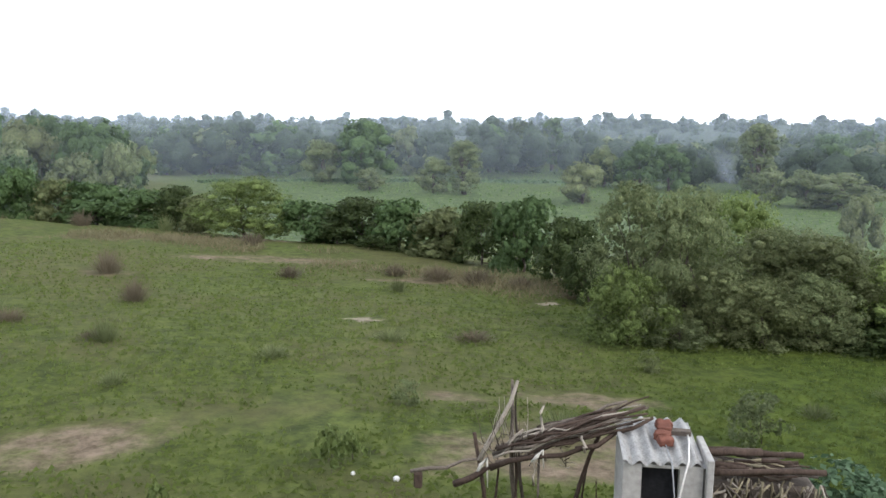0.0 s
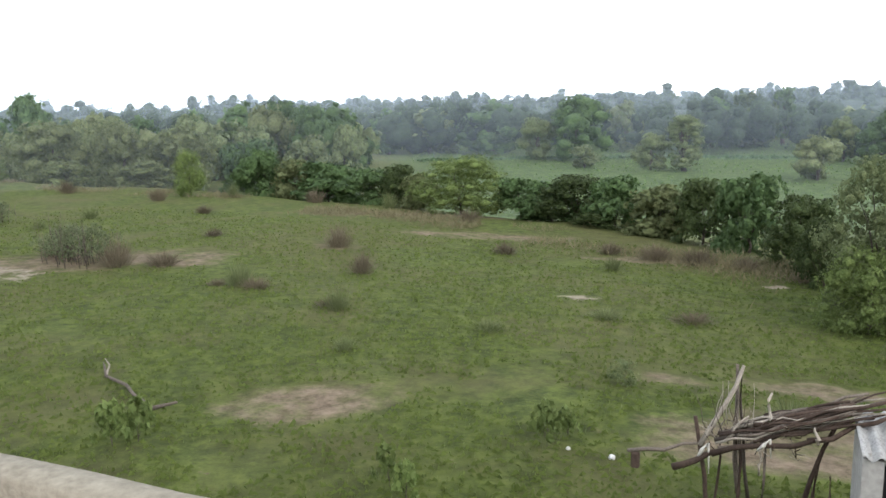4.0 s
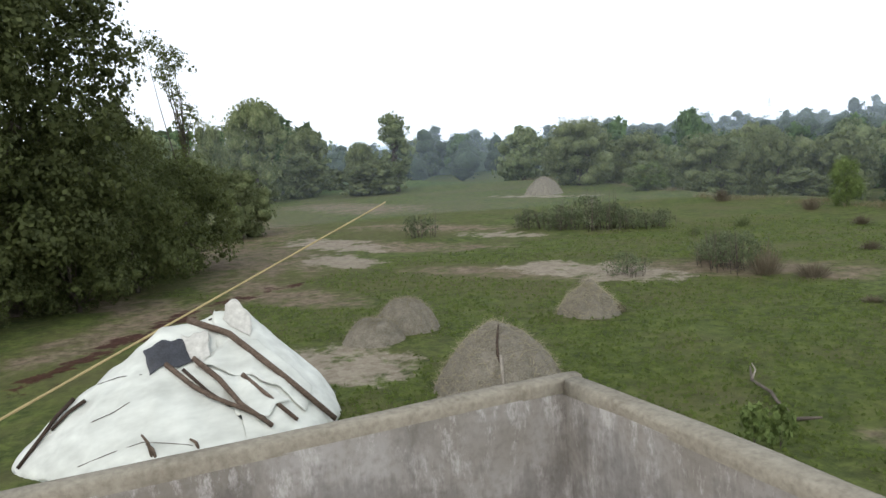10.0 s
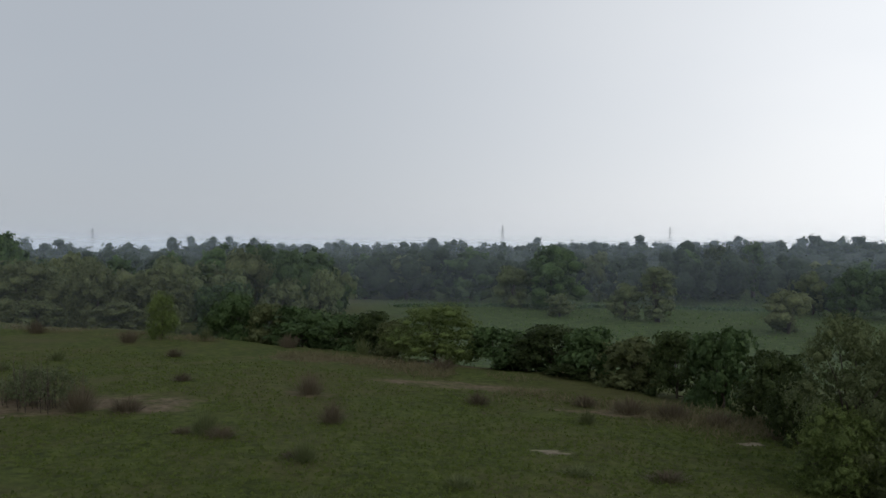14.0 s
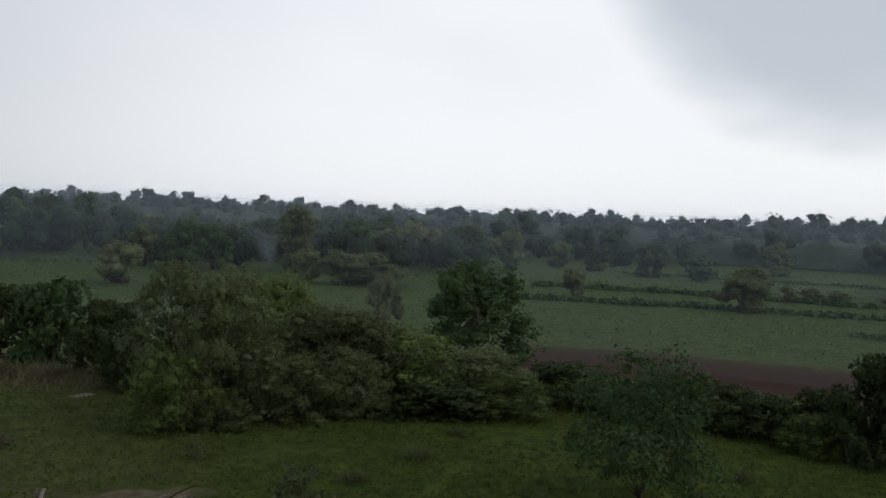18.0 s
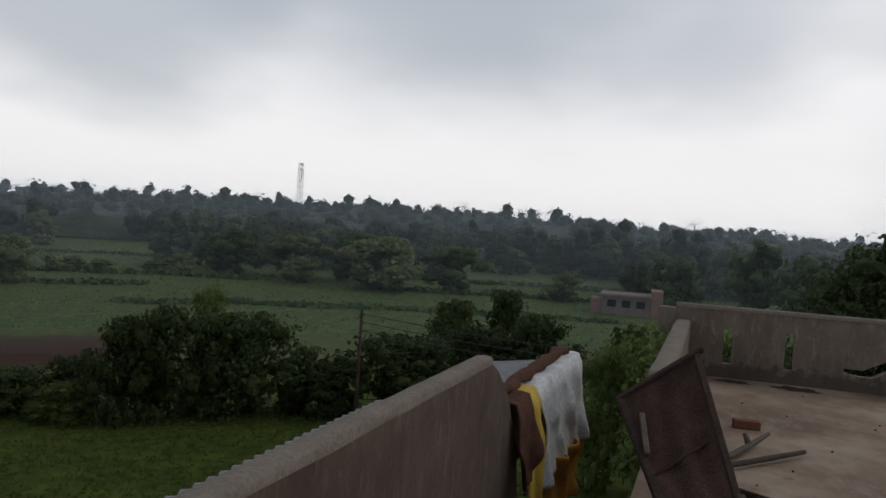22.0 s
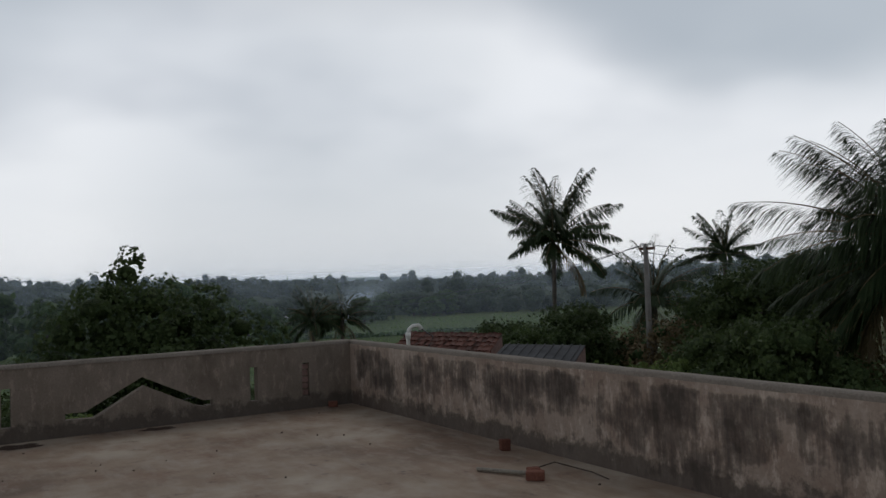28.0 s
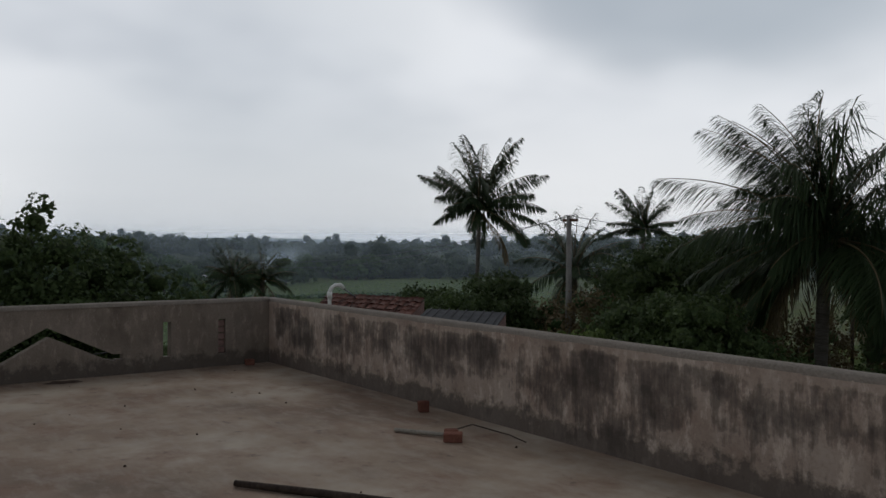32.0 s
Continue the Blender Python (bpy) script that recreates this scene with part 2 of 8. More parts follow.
def massed(name, dark, light, grain):
    """Leaves too close to tell apart: mottled and rough at the leaves' own size."""
    m, nt, p = nodes_of(name)
    v = coords(nt)
    info = nt.nodes.new("ShaderNodeObjectInfo")
    leafs, sprays = noise_at(nt, v, 1.1 / grain, 3, 0.7), noise_at(nt, v, 0.28 / grain, 3, 0.6)
    col = mixed(nt, 0.5, ramp(nt, leafs, ((0.36, [c * 0.6 for c in dark]), (0.64, light))), ramp(nt, sprays, ((0.35, dark), (0.65, light))))
    hsv = nt.nodes.new("ShaderNodeHueSaturation")
    mr = node(nt, "ShaderNodeMapRange")
    mr.inputs["To Min"].default_value, mr.inputs["To Max"].default_value = 0.8, 1.2
    nt.links.new(info.outputs["Random"], mr.inputs["Value"])
    nt.links.new(mr.outputs["Result"], hsv.inputs["Value"])
    nt.links.new(col, hsv.inputs["Color"])
    nt.links.new(hsv.outputs["Color"], p.inputs["Base Color"])
    p.inputs["Roughness"].default_value, p.inputs["Specular IOR Level"].default_value = 0.7, 0.1
    bumped(nt, p, leafs, 1.0, grain * 1.2)
    return m


# the far tone is bluer: distance haze is partly in the colour
TONES = {"leaf_deep": ((0.037, 0.071, 0.027), (0.101, 0.155, 0.057)), "leaf_mid": ((0.074, 0.103, 0.045), (0.230, 0.267, 0.125)), "leaf_hedge": ((0.028, 0.048, 0.017), (0.086, 0.114, 0.040)),
         "leaf_fresh": ((0.083, 0.125, 0.034), (0.199, 0.252, 0.083)), "leaf_olive": ((0.076, 0.099, 0.040), (0.202, 0.226, 0.103)), "leaf_yard": ((0.040, 0.052, 0.017), (0.122, 0.140, 0.048)), "leaf_far_hazed": ((0.030, 0.050, 0.034), (0.072, 0.100, 0.060))}
MASSED = {}


def mass_of(material, grain):
    """The massed foliage that goes with a leaf material."""
    tone = material.name.split(".")[0]
    key = (tone, round(grain, 2))
    if key not in MASSED:
        MASSED[key] = massed("mass_" + tone, *TONES[tone if tone in TONES else "leaf_deep"], grain)
    return MASSED[key]


LEAF_DEEP = leafy("leaf_deep", (0.037, 0.071, 0.027), (0.101, 0.155, 0.057))
LEAF_MID = leafy("leaf_mid", (0.074, 0.103, 0.045), (0.230, 0.267, 0.125), 0.4)
LEAF_HEDGE = leafy("leaf_hedge", (0.028, 0.048, 0.017), (0.086, 0.114, 0.040), 0.3)
LEAF_FRESH = leafy("leaf_fresh", (0.083, 0.125, 0.034), (0.199, 0.252, 0.083), 0.35)
LEAF_OLIVE = leafy("leaf_olive", (0.076, 0.099, 0.040), (0.202, 0.226, 0.103), 0.38)
LEAF_YARD = leafy("leaf_yard", (0.040, 0.052, 0.017), (0.122, 0.140, 0.048), 0.35)
LEAF_DRY = leafy("leaf_dry", (0.090, 0.074, 0.048), (0.190, 0.158, 0.108), 0.3)
LEAF_WEED = leafy("leaf_weed", (0.066, 0.086, 0.042), (0.165, 0.190, 0.102), 0.3)
LEAF_TAN = leafy("leaf_tan", (0.130, 0.115, 0.062), (0.260, 0.225, 0.130))
# blue cast of distance haze put into the far leaves' colour
LEAF_FAR_HAZED = leafy("leaf_far_hazed", (0.034, 0.057, 0.034), (0.082, 0.114, 0.060), 0.2, 0.05)
LEAF_PALM = leafy("leaf_palm", (0.022, 0.040, 0.018), (0.058, 0.080, 0.032), 0.2, 2.0)
LEAF_PALM_DRY = leafy("leaf_palm_dry", (0.10, 0.075, 0.04), (0.2, 0.15, 0.08), 0.15, 2.0)
LEAF_CROP = leafy("leaf_crop", (0.085, 0.138, 0.045), (0.150, 0.220, 0.075), 0.4, 0.06)
LEAF_GRASS = leafy("leaf_grass", (0.066, 0.092, 0.024), (0.138, 0.174, 0.046), 0.3, 0.3)
BARK = surface("bark", (0.05, 0.042, 0.034), (0.13, 0.11, 0.09), 8, 0.95, 40, 0.7, (1, 1, 0.3), depth=0.03)
BARK_PALM = surface("bark_palm", (0.07, 0.06, 0.05), (0.17, 0.15, 0.125), 4, 0.95, 14, 0.8, (0.4, 0.4, 2.0), depth=0.03)
STICK = surface("stick_wood", (0.060, 0.050, 0.042), (0.18, 0.150, 0.122), 7, 0.9, 50, 0.6, (1, 1, 1), spread=0.35)
STICK_PALE = surface("peeled_wood", (0.23, 0.20, 0.165), (0.42, 0.375, 0.31), 7, 0.85, 50, 0.4, spread=0.2)
WOOD_DARK = surface("dark_wood", (0.035, 0.025, 0.020), (0.105, 0.075, 0.058), 5, 0.9, 45, 0.6, (1, 1, 0.4), spread=0.25)
BRICK = surface("brick_red", (0.125, 0.052, 0.038), (0.25, 0.108, 0.075), 14, 0.92, 90, 0.6, spread=0.2)
STRAW = surface("straw_grey", (0.13, 0.115, 0.085), (0.33, 0.295, 0.235), 5, 0.95, 30, 1.0, depth=0.06)
RAIL_DARK = surface("sooty_rail", (0.024, 0.016, 0.0135), (0.080, 0.055, 0.046), 8, 0.9, 60, 0.5, spread=0.2)
STALK = surface("dry_stalks", (0.17, 0.145, 0.092), (0.34, 0.30, 0.20), 9, 0.9, 60, 0.4, spread=0.3)
TARP = surface("white_tarp", (0.47, 0.475, 0.42), (0.69, 0.70, 0.63), 2.5, 0.5, 3.5, 0.35, (1, 0.4, 1), depth=0.03)
TARP_OLD = surface("aged_sheet", (0.42, 0.40, 0.35), (0.62, 0.60, 0.54), 4, 0.6, 12, 0.3)
BARK_POLE = surface("split_bark", (0.06, 0.042, 0.032), (0.19, 0.14, 0.105), 14, 0.92, 60, 0.9, (1, 0.3, 1), depth=0.02)
TARP_DARK = surface("black_plastic", (0.020, 0.021, 0.024), (0.06, 0.062, 0.07), 4, 0.4, 30, 0.2)
ROPE = surface("bamboo", (0.30, 0.23, 0.10), (0.48, 0.38, 0.19), 30, 0.8, 120, 0.4)
CLOTH_WHITE = surface("white_cloth", (0.42, 0.46, 0.47), (0.88, 0.90, 0.92), 6, 0.85, 34, 0.5)
CLOTH_BROWN = surface("brown_cloth", (0.05, 0.025, 0.018), (0.15, 0.075, 0.05), 9, 0.95, 70, 0.5)
CLOTH_YELLOW = surface("yellow_cloth", (0.50, 0.33, 0.05), (0.72, 0.52, 0.12), 9, 0.9, 70, 0.4)
CLOTH_ORANGE = surface("orange_cloth", (0.40, 0.18, 0.03), (0.62, 0.33, 0.07), 8, 0.9, 70, 0.4)
CLOTH_BLUE = surface("blue_cloth", (0.02, 0.06, 0.20), (0.05, 0.12, 0.34), 8, 0.9, 70, 0.4)
SACKING = surface("brown_sacking", (0.020, 0.012, 0.010), (0.100, 0.060, 0.048), 5, 0.95, 70, 0.7, (1, 1, 0.35))
SHEET_GREY = surface("grey_cement_sheet", (0.20, 0.195, 0.185), (0.50, 0.50, 0.48), 8, 0.85, 50, 0.4)
SHEET_METAL = surface("galvanised_sheet", (0.22, 0.225, 0.23), (0.38, 0.385, 0.39), 5, 0.6, 40, 0.2, metal=0.2)
TILE_RED = surface("clay_tile", (0.060, 0.028, 0.022), (0.135, 0.056, 0.040), 6, 0.9, 50, 0.5, spread=0.35)
ROOF_GREY = surface("grey_roof_sheet", (0.050, 0.050, 0.053), (0.105, 0.105, 0.108), 3, 0.92, 40, 0.4)
PVC = surface("white_plastic_pipe", (0.62, 0.60, 0.55), (0.78, 0.76, 0.71), 6, 0.4, 40, 0.1)
PAINT_YELLOW = surface("yellow_wall_paint", (0.25, 0.20, 0.055), (0.48, 0.39, 0.11), 1.6, 0.85, 20, 0.3, (1, 1, 0.35))
PLASTIC_BLACK = surface("black_tank_plastic", (0.015, 0.015, 0.017), (0.035, 0.035, 0.038), 5, 0.45, 30, 0.1)
STEEL_GREY = surface("grey_steel", (0.22, 0.23, 0.24), (0.36, 0.37, 0.38), 3, 0.6, 30, 0.2)
POLE_CONCRETE = surface("pole_concrete", (0.16, 0.145, 0.13), (0.28, 0.26, 0.235), 4, 0.9, 40, 0.4)
WHITEWASH = surface("pale_wall", (0.30, 0.29, 0.27), (0.46, 0.445, 0.415), 1.0, 0.9, 15, 0.3)
RAW_PLASTER = surface("raw_pinkish_plaster", (0.17, 0.135, 0.125), (0.27, 0.225, 0.21), 1.0, 0.95, 15, 0.3)
BRICK_WALL = surface("raw_brick_wall", (0.20, 0.12, 0.10), (0.34, 0.22, 0.19), 1.5, 0.95, 12, 0.4)
# shade inside doors, windows and slots, put into a panel's colour
OPENING_SHADE = surface("interior_shade", (0.012, 0.012, 0.014), (0.03, 0.03, 0.033), 2, 0.9, 20, 0.1)
STONE_WHITE = surface("white_stone", (0.55, 0.54, 0.52), (0.78, 0.77, 0.75), 10, 0.8, 60, 0.4)
RUST = surface("rusty_iron", (0.06, 0.03, 0.02), (0.14, 0.07, 0.045), 14, 0.85, 80, 0.4)


def plaster(name, base, pale, stain_top=0.0, stain_low=0.0, cap_z=0.87):
    """Lime plaster with dark weather streaks that run down from the top and damp that rises from the floor."""
    m, nt, p = nodes_of(name)
    v = coords(nt)
    col = ramp(nt, noise_at(nt, v, 1.6, 5, 0.6), ((0.3, base), (0.72, pale)))
    speck = noise_at(nt, v, 42, 3)
    col = mixed(nt, ramp(nt, speck, ((0.45, (0, 0, 0)), (0.75, (0.35, 0.35, 0.35)))), col, [c * 0.7 for c in base])
    flake = ramp(nt, noise_at(nt, coords(nt, (2.2, 2.2, 0.9)), 4.5, 9, 0.8), ((0.52, (0, 0, 0)), (0.62, (0.55, 0.55, 0.55))))
    blot = ramp(nt, noise_at(nt, coords(nt, (1, 1, 0.45)), 2.6, 7, 0.7), ((0.5, (0, 0, 0)), (0.68, (0.6, 0.6, 0.6))))
    col = mixed(nt, blot, col, [c * 0.55 for c in base])
    col = mixed(nt, flake, col, [min(c * 1.45, 0.85) for c in pale])
    geo = nt.nodes.new("ShaderNodeNewGeometry")
    xyz = nt.nodes.new("ShaderNodeSeparateXYZ")
    nt.links.new(geo.outputs["Position"], xyz.inputs[0])
    if stain_top:
        streak = noise_at(nt, coords(nt, (4.6, 4.6, 1.7)), 1.0, 8, 0.72)
        broad = noise_at(nt, coords(nt, (1.7, 1.7, 2.2)), 1.0, 5, 0.6)
        drip = noise_at(nt, coords(nt, (16, 16, 1.1)), 1.0, 5, 0.7)
        lower = node(nt, "ShaderNodeMapRange")
        lower.inputs["From Min"].default_value, lower.inputs["From Max"].default_value = 0.0, cap_z
        nt.links.new(xyz.outputs["Z"], lower.inputs["Value"])
        # few stains in the drip line under the cap and at the foot
        level = ramp(nt, lower.outputs["Result"], ((0.0, (0.42, 0.42, 0.42)), (0.22, (0.6, 0.6, 0.6)), (0.48, (0.86, 0.86, 0.86)), (0.74, (0.86, 0.86, 0.86)), (0.86, (0.80, 0.80, 0.80)), (0.93, (0.22, 0.22, 0.22))))
        total = None
        for sock, weight in ((streak, 0.8), (broad, 1.15), (drip, 0.42), (level, 0.5)):
            s = node(nt, "ShaderNodeMath", operation="MULTIPLY_ADD")
            nt.links.new(sock, s.inputs[0])
            s.inputs[1].default_value = weight
            s.inputs[2].default_value = -1.06
            if total is not None:
                nt.links.new(total, s.inputs[2])
            total = s.outputs[0]
        k = stain_top
        mask = ramp(nt, total, ((0.455, (0, 0, 0)), (0.54, (k * 0.55, k * 0.55, k * 0.55)), (0.72, (k * 0.95, k * 0.95, k * 0.95))))
        col = mixed(nt, mask, col, (0.040, 0.034, 0.030))
    if stain_low:
        ragged = noise_at(nt, v, 7, 4, 0.7)
        rise = node(nt, "ShaderNodeMapRange")
        rise.inputs["From Min"].default_value, rise.inputs["From Max"].default_value = 0.0, 0.42
        rise.inputs["To Min"].default_value, rise.inputs["To Max"].default_value = 0.46, -0.34
        nt.links.new(xyz.outputs["Z"], rise.inputs["Value"])
        s = node(nt, "ShaderNodeMath", operation="ADD")
        nt.links.new(ragged, s.inputs[0]), nt.links.new(rise.outputs["Result"], s.inputs[1])
        k = stain_low
        mask = ramp(nt, s.outputs[0], ((0.55, (0, 0, 0)), (0.72, (k, k, k))))
        col = mixed(nt, mask, col, (0.075, 0.062, 0.052))
    nt.links.new(col, p.inputs["Base Color"])
    p.inputs["Roughness"].default_value = 0.92
    p.inputs["Specular IOR Level"].default_value = 0.2
    bumped(nt, p, noise_at(nt, v, 26, 5, 0.7), 0.45, 0.012)
    return m


PLASTER_GREY = plaster("weathered_grey_plaster", (0.180, 0.158, 0.126), (0.39, 0.372, 0.350), 0.5)
PLASTER_BUFF = plaster("buff_plaster", (0.185, 0.145, 0.112), (0.262, 0.214, 0.172), 0.0, 0.7)
PLASTER_STREAK = plaster("streaked_plaster", (0.270, 0.192, 0.148), (0.44, 0.358, 0.292), 0.9, 0.75)
PLASTER_B = plaster("brown_plaster", (0.105, 0.074, 0.059), (0.150, 0.113, 0.091), 0.3, 0.3)
CAP = surface("parapet_cap", (0.190, 0.165, 0.125), (0.325, 0.295, 0.232), 5, 0.95, 45, 0.6)
CAP_BUFF = surface("parapet_cap_buff", (0.19, 0.16, 0.13), (0.29, 0.25, 0.21), 5, 0.95, 50, 0.6)


def terrace():
    """Cement screed with red dust, damp patches, grit and hairline joints."""
    m, nt, p = nodes_of("terrace_screed")
    v = coords(nt)
    col = ramp(nt, noise_at(nt, v, 0.55, 5, 0.6), ((0.36, (0.170, 0.112, 0.074)), (0.5, (0.290, 0.208, 0.142)), (0.62, (0.410, 0.330, 0.248))))
    red = ramp(nt, noise_at(nt, v, 1.7, 5, 0.65), ((0.46, (0, 0, 0)), (0.66, (0.75, 0.75, 0.75))))
    col = mixed(nt, red, col, (0.215, 0.122, 0.076))
    pale = ramp(nt, noise_at(nt, coords(nt, (1, 2.2, 1)), 2.6, 6, 0.7), ((0.47, (0, 0, 0)), (0.68, (0.6, 0.6, 0.6))))
    col = mixed(nt, pale, col, (0.37, 0.305, 0.240))
    dark = ramp(nt, noise_at(nt, v, 3.4, 6, 0.75), ((0.60, (0, 0, 0)), (0.70, (0.7, 0.7, 0.7))))
    col = mixed(nt, dark, col, (0.07, 0.056, 0.045))
    grit = ramp(nt, noise_at(nt, v, 75, 2), ((0.66, (0, 0, 0)), (0.74, (0.5, 0.5, 0.5))))
    col = mixed(nt, grit, col, (0.11, 0.09, 0.075))
    nt.links.new(col, p.inputs["Base Color"])
    p.inputs["Roughness"].default_value = 0.8
    bumped(nt, p, noise_at(nt, v, 30, 5, 0.7), 0.3, 0.01)
    return m


SCREED = terrace()


def land():
    """Turf with worn soil, dry grass, red track, crops and ploughed earth where the cover of the mesh says so."""
    m, nt, p = nodes_of("land_cover")
    v = coords(nt)
    near = noise_at(nt, v, 0.35, 5, 0.65)
    fine = noise_at(nt, v, 3.2, 6, 0.75)
    blade = noise_at(nt, v, 11, 4, 0.75)
    turf = ramp(nt, fine, ((0.36, (0.040, 0.054, 0.016)), (0.5, (0.072, 0.092, 0.025)), (0.64, (0.118, 0.144, 0.038))))
    clod = noise_at(nt, v, 1.15, 7, 0.72)
    turf = mixed(nt, ramp(nt, clod, ((0.48, (0, 0, 0)), (0.64, (0.42, 0.42, 0.42)))), turf, (0.132, 0.160, 0.040))
    turf = mixed(nt, ramp(nt, clod, ((0.34, (0.3, 0.3, 0.3)), (0.47, (0, 0, 0)))), turf, (0.050, 0.056, 0.024))
    turf = mixed(nt, ramp(nt, near, ((0.47, (0, 0, 0)), (0.66, (0.5, 0.5, 0.5)))), turf, (0.118, 0.104, 0.052))
    wide = noise_at(nt, v, 0.11, 4, 0.6)
    turf = mixed(nt, ramp(nt, wide, ((0.46, (0, 0, 0)), (0.64, (0.5, 0.5, 0.5)))), turf, (0.108, 0.098, 0.046))
    # richer green turf, with the dimmer light there darkened into its colour
    al = node(nt, "ShaderNodeAttribute", attribute_name="lush")
    deep = ramp(nt, fine, ((0.36, (0.025, 0.042, 0.008)), (0.62, (0.080, 0.115, 0.019))))
    deep = mixed(nt, ramp(nt, clod, ((0.50, (0, 0, 0)), (0.62, (0.6, 0.6, 0.6)))), deep, (0.105, 0.138, 0.021))
    turf = mixed(nt, al.outputs["Fac"], turf, deep)
    turf = mixed(nt, ramp(nt, blade, ((0.57, (0, 0, 0)), (0.72, (0.5, 0.5, 0.5)))), turf, (0.040, 0.048, 0.018))
    at = node(nt, "ShaderNodeAttribute", attribute_name="cover")
    sep = nt.nodes.new("ShaderNodeSeparateColor")
    nt.links.new(at.outputs["Color"], sep.inputs["Color"])
    ragged = node(nt, "ShaderNodeMath", operation="MULTIPLY_ADD")
    nt.links.new(noise_at(nt, v, 1.1, 8, 0.7), ragged.inputs[0])
    ragged.inputs[1].default_value, ragged.inputs[2].default_value = 2.4, -1.2

    def worn(chan, lo=0.38, hi=0.62):
        s = node(nt, "ShaderNodeMath", operation="ADD")
        nt.links.new(sep.outputs[chan], s.inputs[0]), nt.links.new(ragged.outputs[0], s.inputs[1])
        return ramp(nt, s.outputs[0], ((lo, (0, 0, 0)), (hi, (0.9, 0.9, 0.9))))

    soil = ramp(nt, fine, ((0.3, (0.19, 0.152, 0.110)), (0.7, (0.37, 0.32, 0.25))))
    dry = ramp(nt, fine, ((0.36, (0.112, 0.084, 0.056)), (0.64, (0.270, 0.202, 0.150))))
    redsoil = ramp(nt, fine, ((0.3, (0.030, 0.011, 0.008)), (0.7, (0.074, 0.029, 0.021))))
    col = mixed(nt, worn("Green", 0.40, 1.0), turf, dry)
    col = mixed(nt, worn("Red"), col, soil)
    col = mixed(nt, worn("Blue", 0.42, 0.55), col, redsoil)
    crop = ramp(nt, noise_at(nt, coords(nt, (1.0, 1.6, 1)), 0.9, 8, 0.8), ((0.38, (0.036, 0.060, 0.019)), (0.62, (0.112, 0.154, 0.050))))
    ac = node(nt, "ShaderNodeAttribute", attribute_name="crop")
    col = mixed(nt, ac.outputs["Fac"], col, crop)
    nt.links.new(col, p.inputs["Base Color"])
    p.inputs["Roughness"].default_value = 0.95
    p.inputs["Specular IOR Level"].default_value = 0.1
    bumped(nt, p, fine, 0.6, 0.12)
    return m


LAND = land()


def mesh(name, verts, faces, material, smooth=False):
    me = bpy.data.meshes.new(name)
    me.from_pydata(verts, [], faces)
    if smooth:
        me.polygons.foreach_set("use_smooth", [True] * len(me.polygons))
    me.materials.append(material)
    me.update()
    return me


def put(name, data, parent=None, label="", m=None):
    ob = new(name, data)
    if m is not None:
        ob.matrix_basis = m
    if parent is not None:
        ob.parent = parent
    if label:
        ob["label"] = label
    return ob


def part(name, bm, material, parent=None, label="", smooth=False):
    me = bpy.data.meshes.new(name)
    bm.to_mesh(me)
    bm.free()
    if smooth:
        me.polygons.foreach_set("use_smooth", [True] * len(me.polygons))
    me.materials.append(material)
    return put(name, me, parent, label)


def base(name, x, y, z, label, category, group="", turn=0.0, kind=""):
    ob = new(name)
    ob.empty_display_size = 0.2
    ob.matrix_basis = pose(x, y, z, 0, 0, turn)
    return tagged(ob, label, category, group, kind)


def box(bm, lo, hi, m=None, bevel=0.0):
    (x0, y0, z0), (x1, y1, z1) = lo, hi
    b = bmesh.new() if bevel else bm
    vs = [b.verts.new(c) for c in ((x0, y0, z0), (x1, y0, z0), (x1, y1, z0), (x0, y1, z0), (x0, y0, z1), (x1, y0, z1), (x1, y1, z1), (x0, y1, z1))]
    for f in ((0, 3, 2, 1), (4, 5, 6, 7), (0, 1, 5, 4), (1, 2, 6, 5), (2, 3, 7, 6), (3, 0, 4, 7)):
        b.faces.new([vs[i] for i in f])
    if bevel:
        bmesh.ops.bevel(b, geom=b.edges[:], offset=bevel, segments=1, affect="EDGES")
        me = bpy.data.meshes.new("t")
        b.to_mesh(me)
        b.free()
        if m is not None:
            me.transform(m)
        bm.from_mesh(me)
        bpy.data.meshes.remove(me)
    elif m is not None:
        bmesh.ops.transform(bm, matrix=m, verts=vs)
    return bm


def tube(points, radii, sides=6, close=True):
    """Verts and faces of a round limb along points."""
    vs, fs = [], []
    n = len(points)
    for i, p in enumerate(points):
        p = Vector(p)
        d = Vector(points[min(i + 1, n - 1)]) - Vector(points[max(i - 1, 0)])
        if d.length < 1e-6:
            d = Vector((0, 0, 1))
        q = d.to_track_quat("Z", "Y")
        for k in range(sides):
            a = 2 * math.pi * k / sides
            vs.append(tuple(p + q @ Vector((math.cos(a) * radii[i], math.sin(a) * radii[i], 0))))
    for i in range(n - 1):
        for k in range(sides):
            a, b = i * sides + k, i * sides + (k + 1) % sides
            fs.append((a, b, b + sides, a + sides))
    if close:
        fs.append(tuple(range(sides - 1, -1, -1)))
        fs.append(tuple(range((n - 1) * sides, n * sides)))
    return vs, fs


def joined(pieces):
    vs, fs = [], []
    for v, f in pieces:
        o = len(vs)
        vs += v
        fs += [tuple(i + o for i in q) for q in f]
    return vs, fs


def crooked(a, b, bends=4, amount=0.05, rnd=RND):
    a, b = Vector(a), Vector(b)
    out = []
    for i in range(bends + 1):
        k = i / bends
        p = a.lerp(b, k)
        if 0 < i < bends:
            p += Vector([rnd.uniform(-1, 1) * amount for _ in range(3)])
        out.append(tuple(p))
    return out


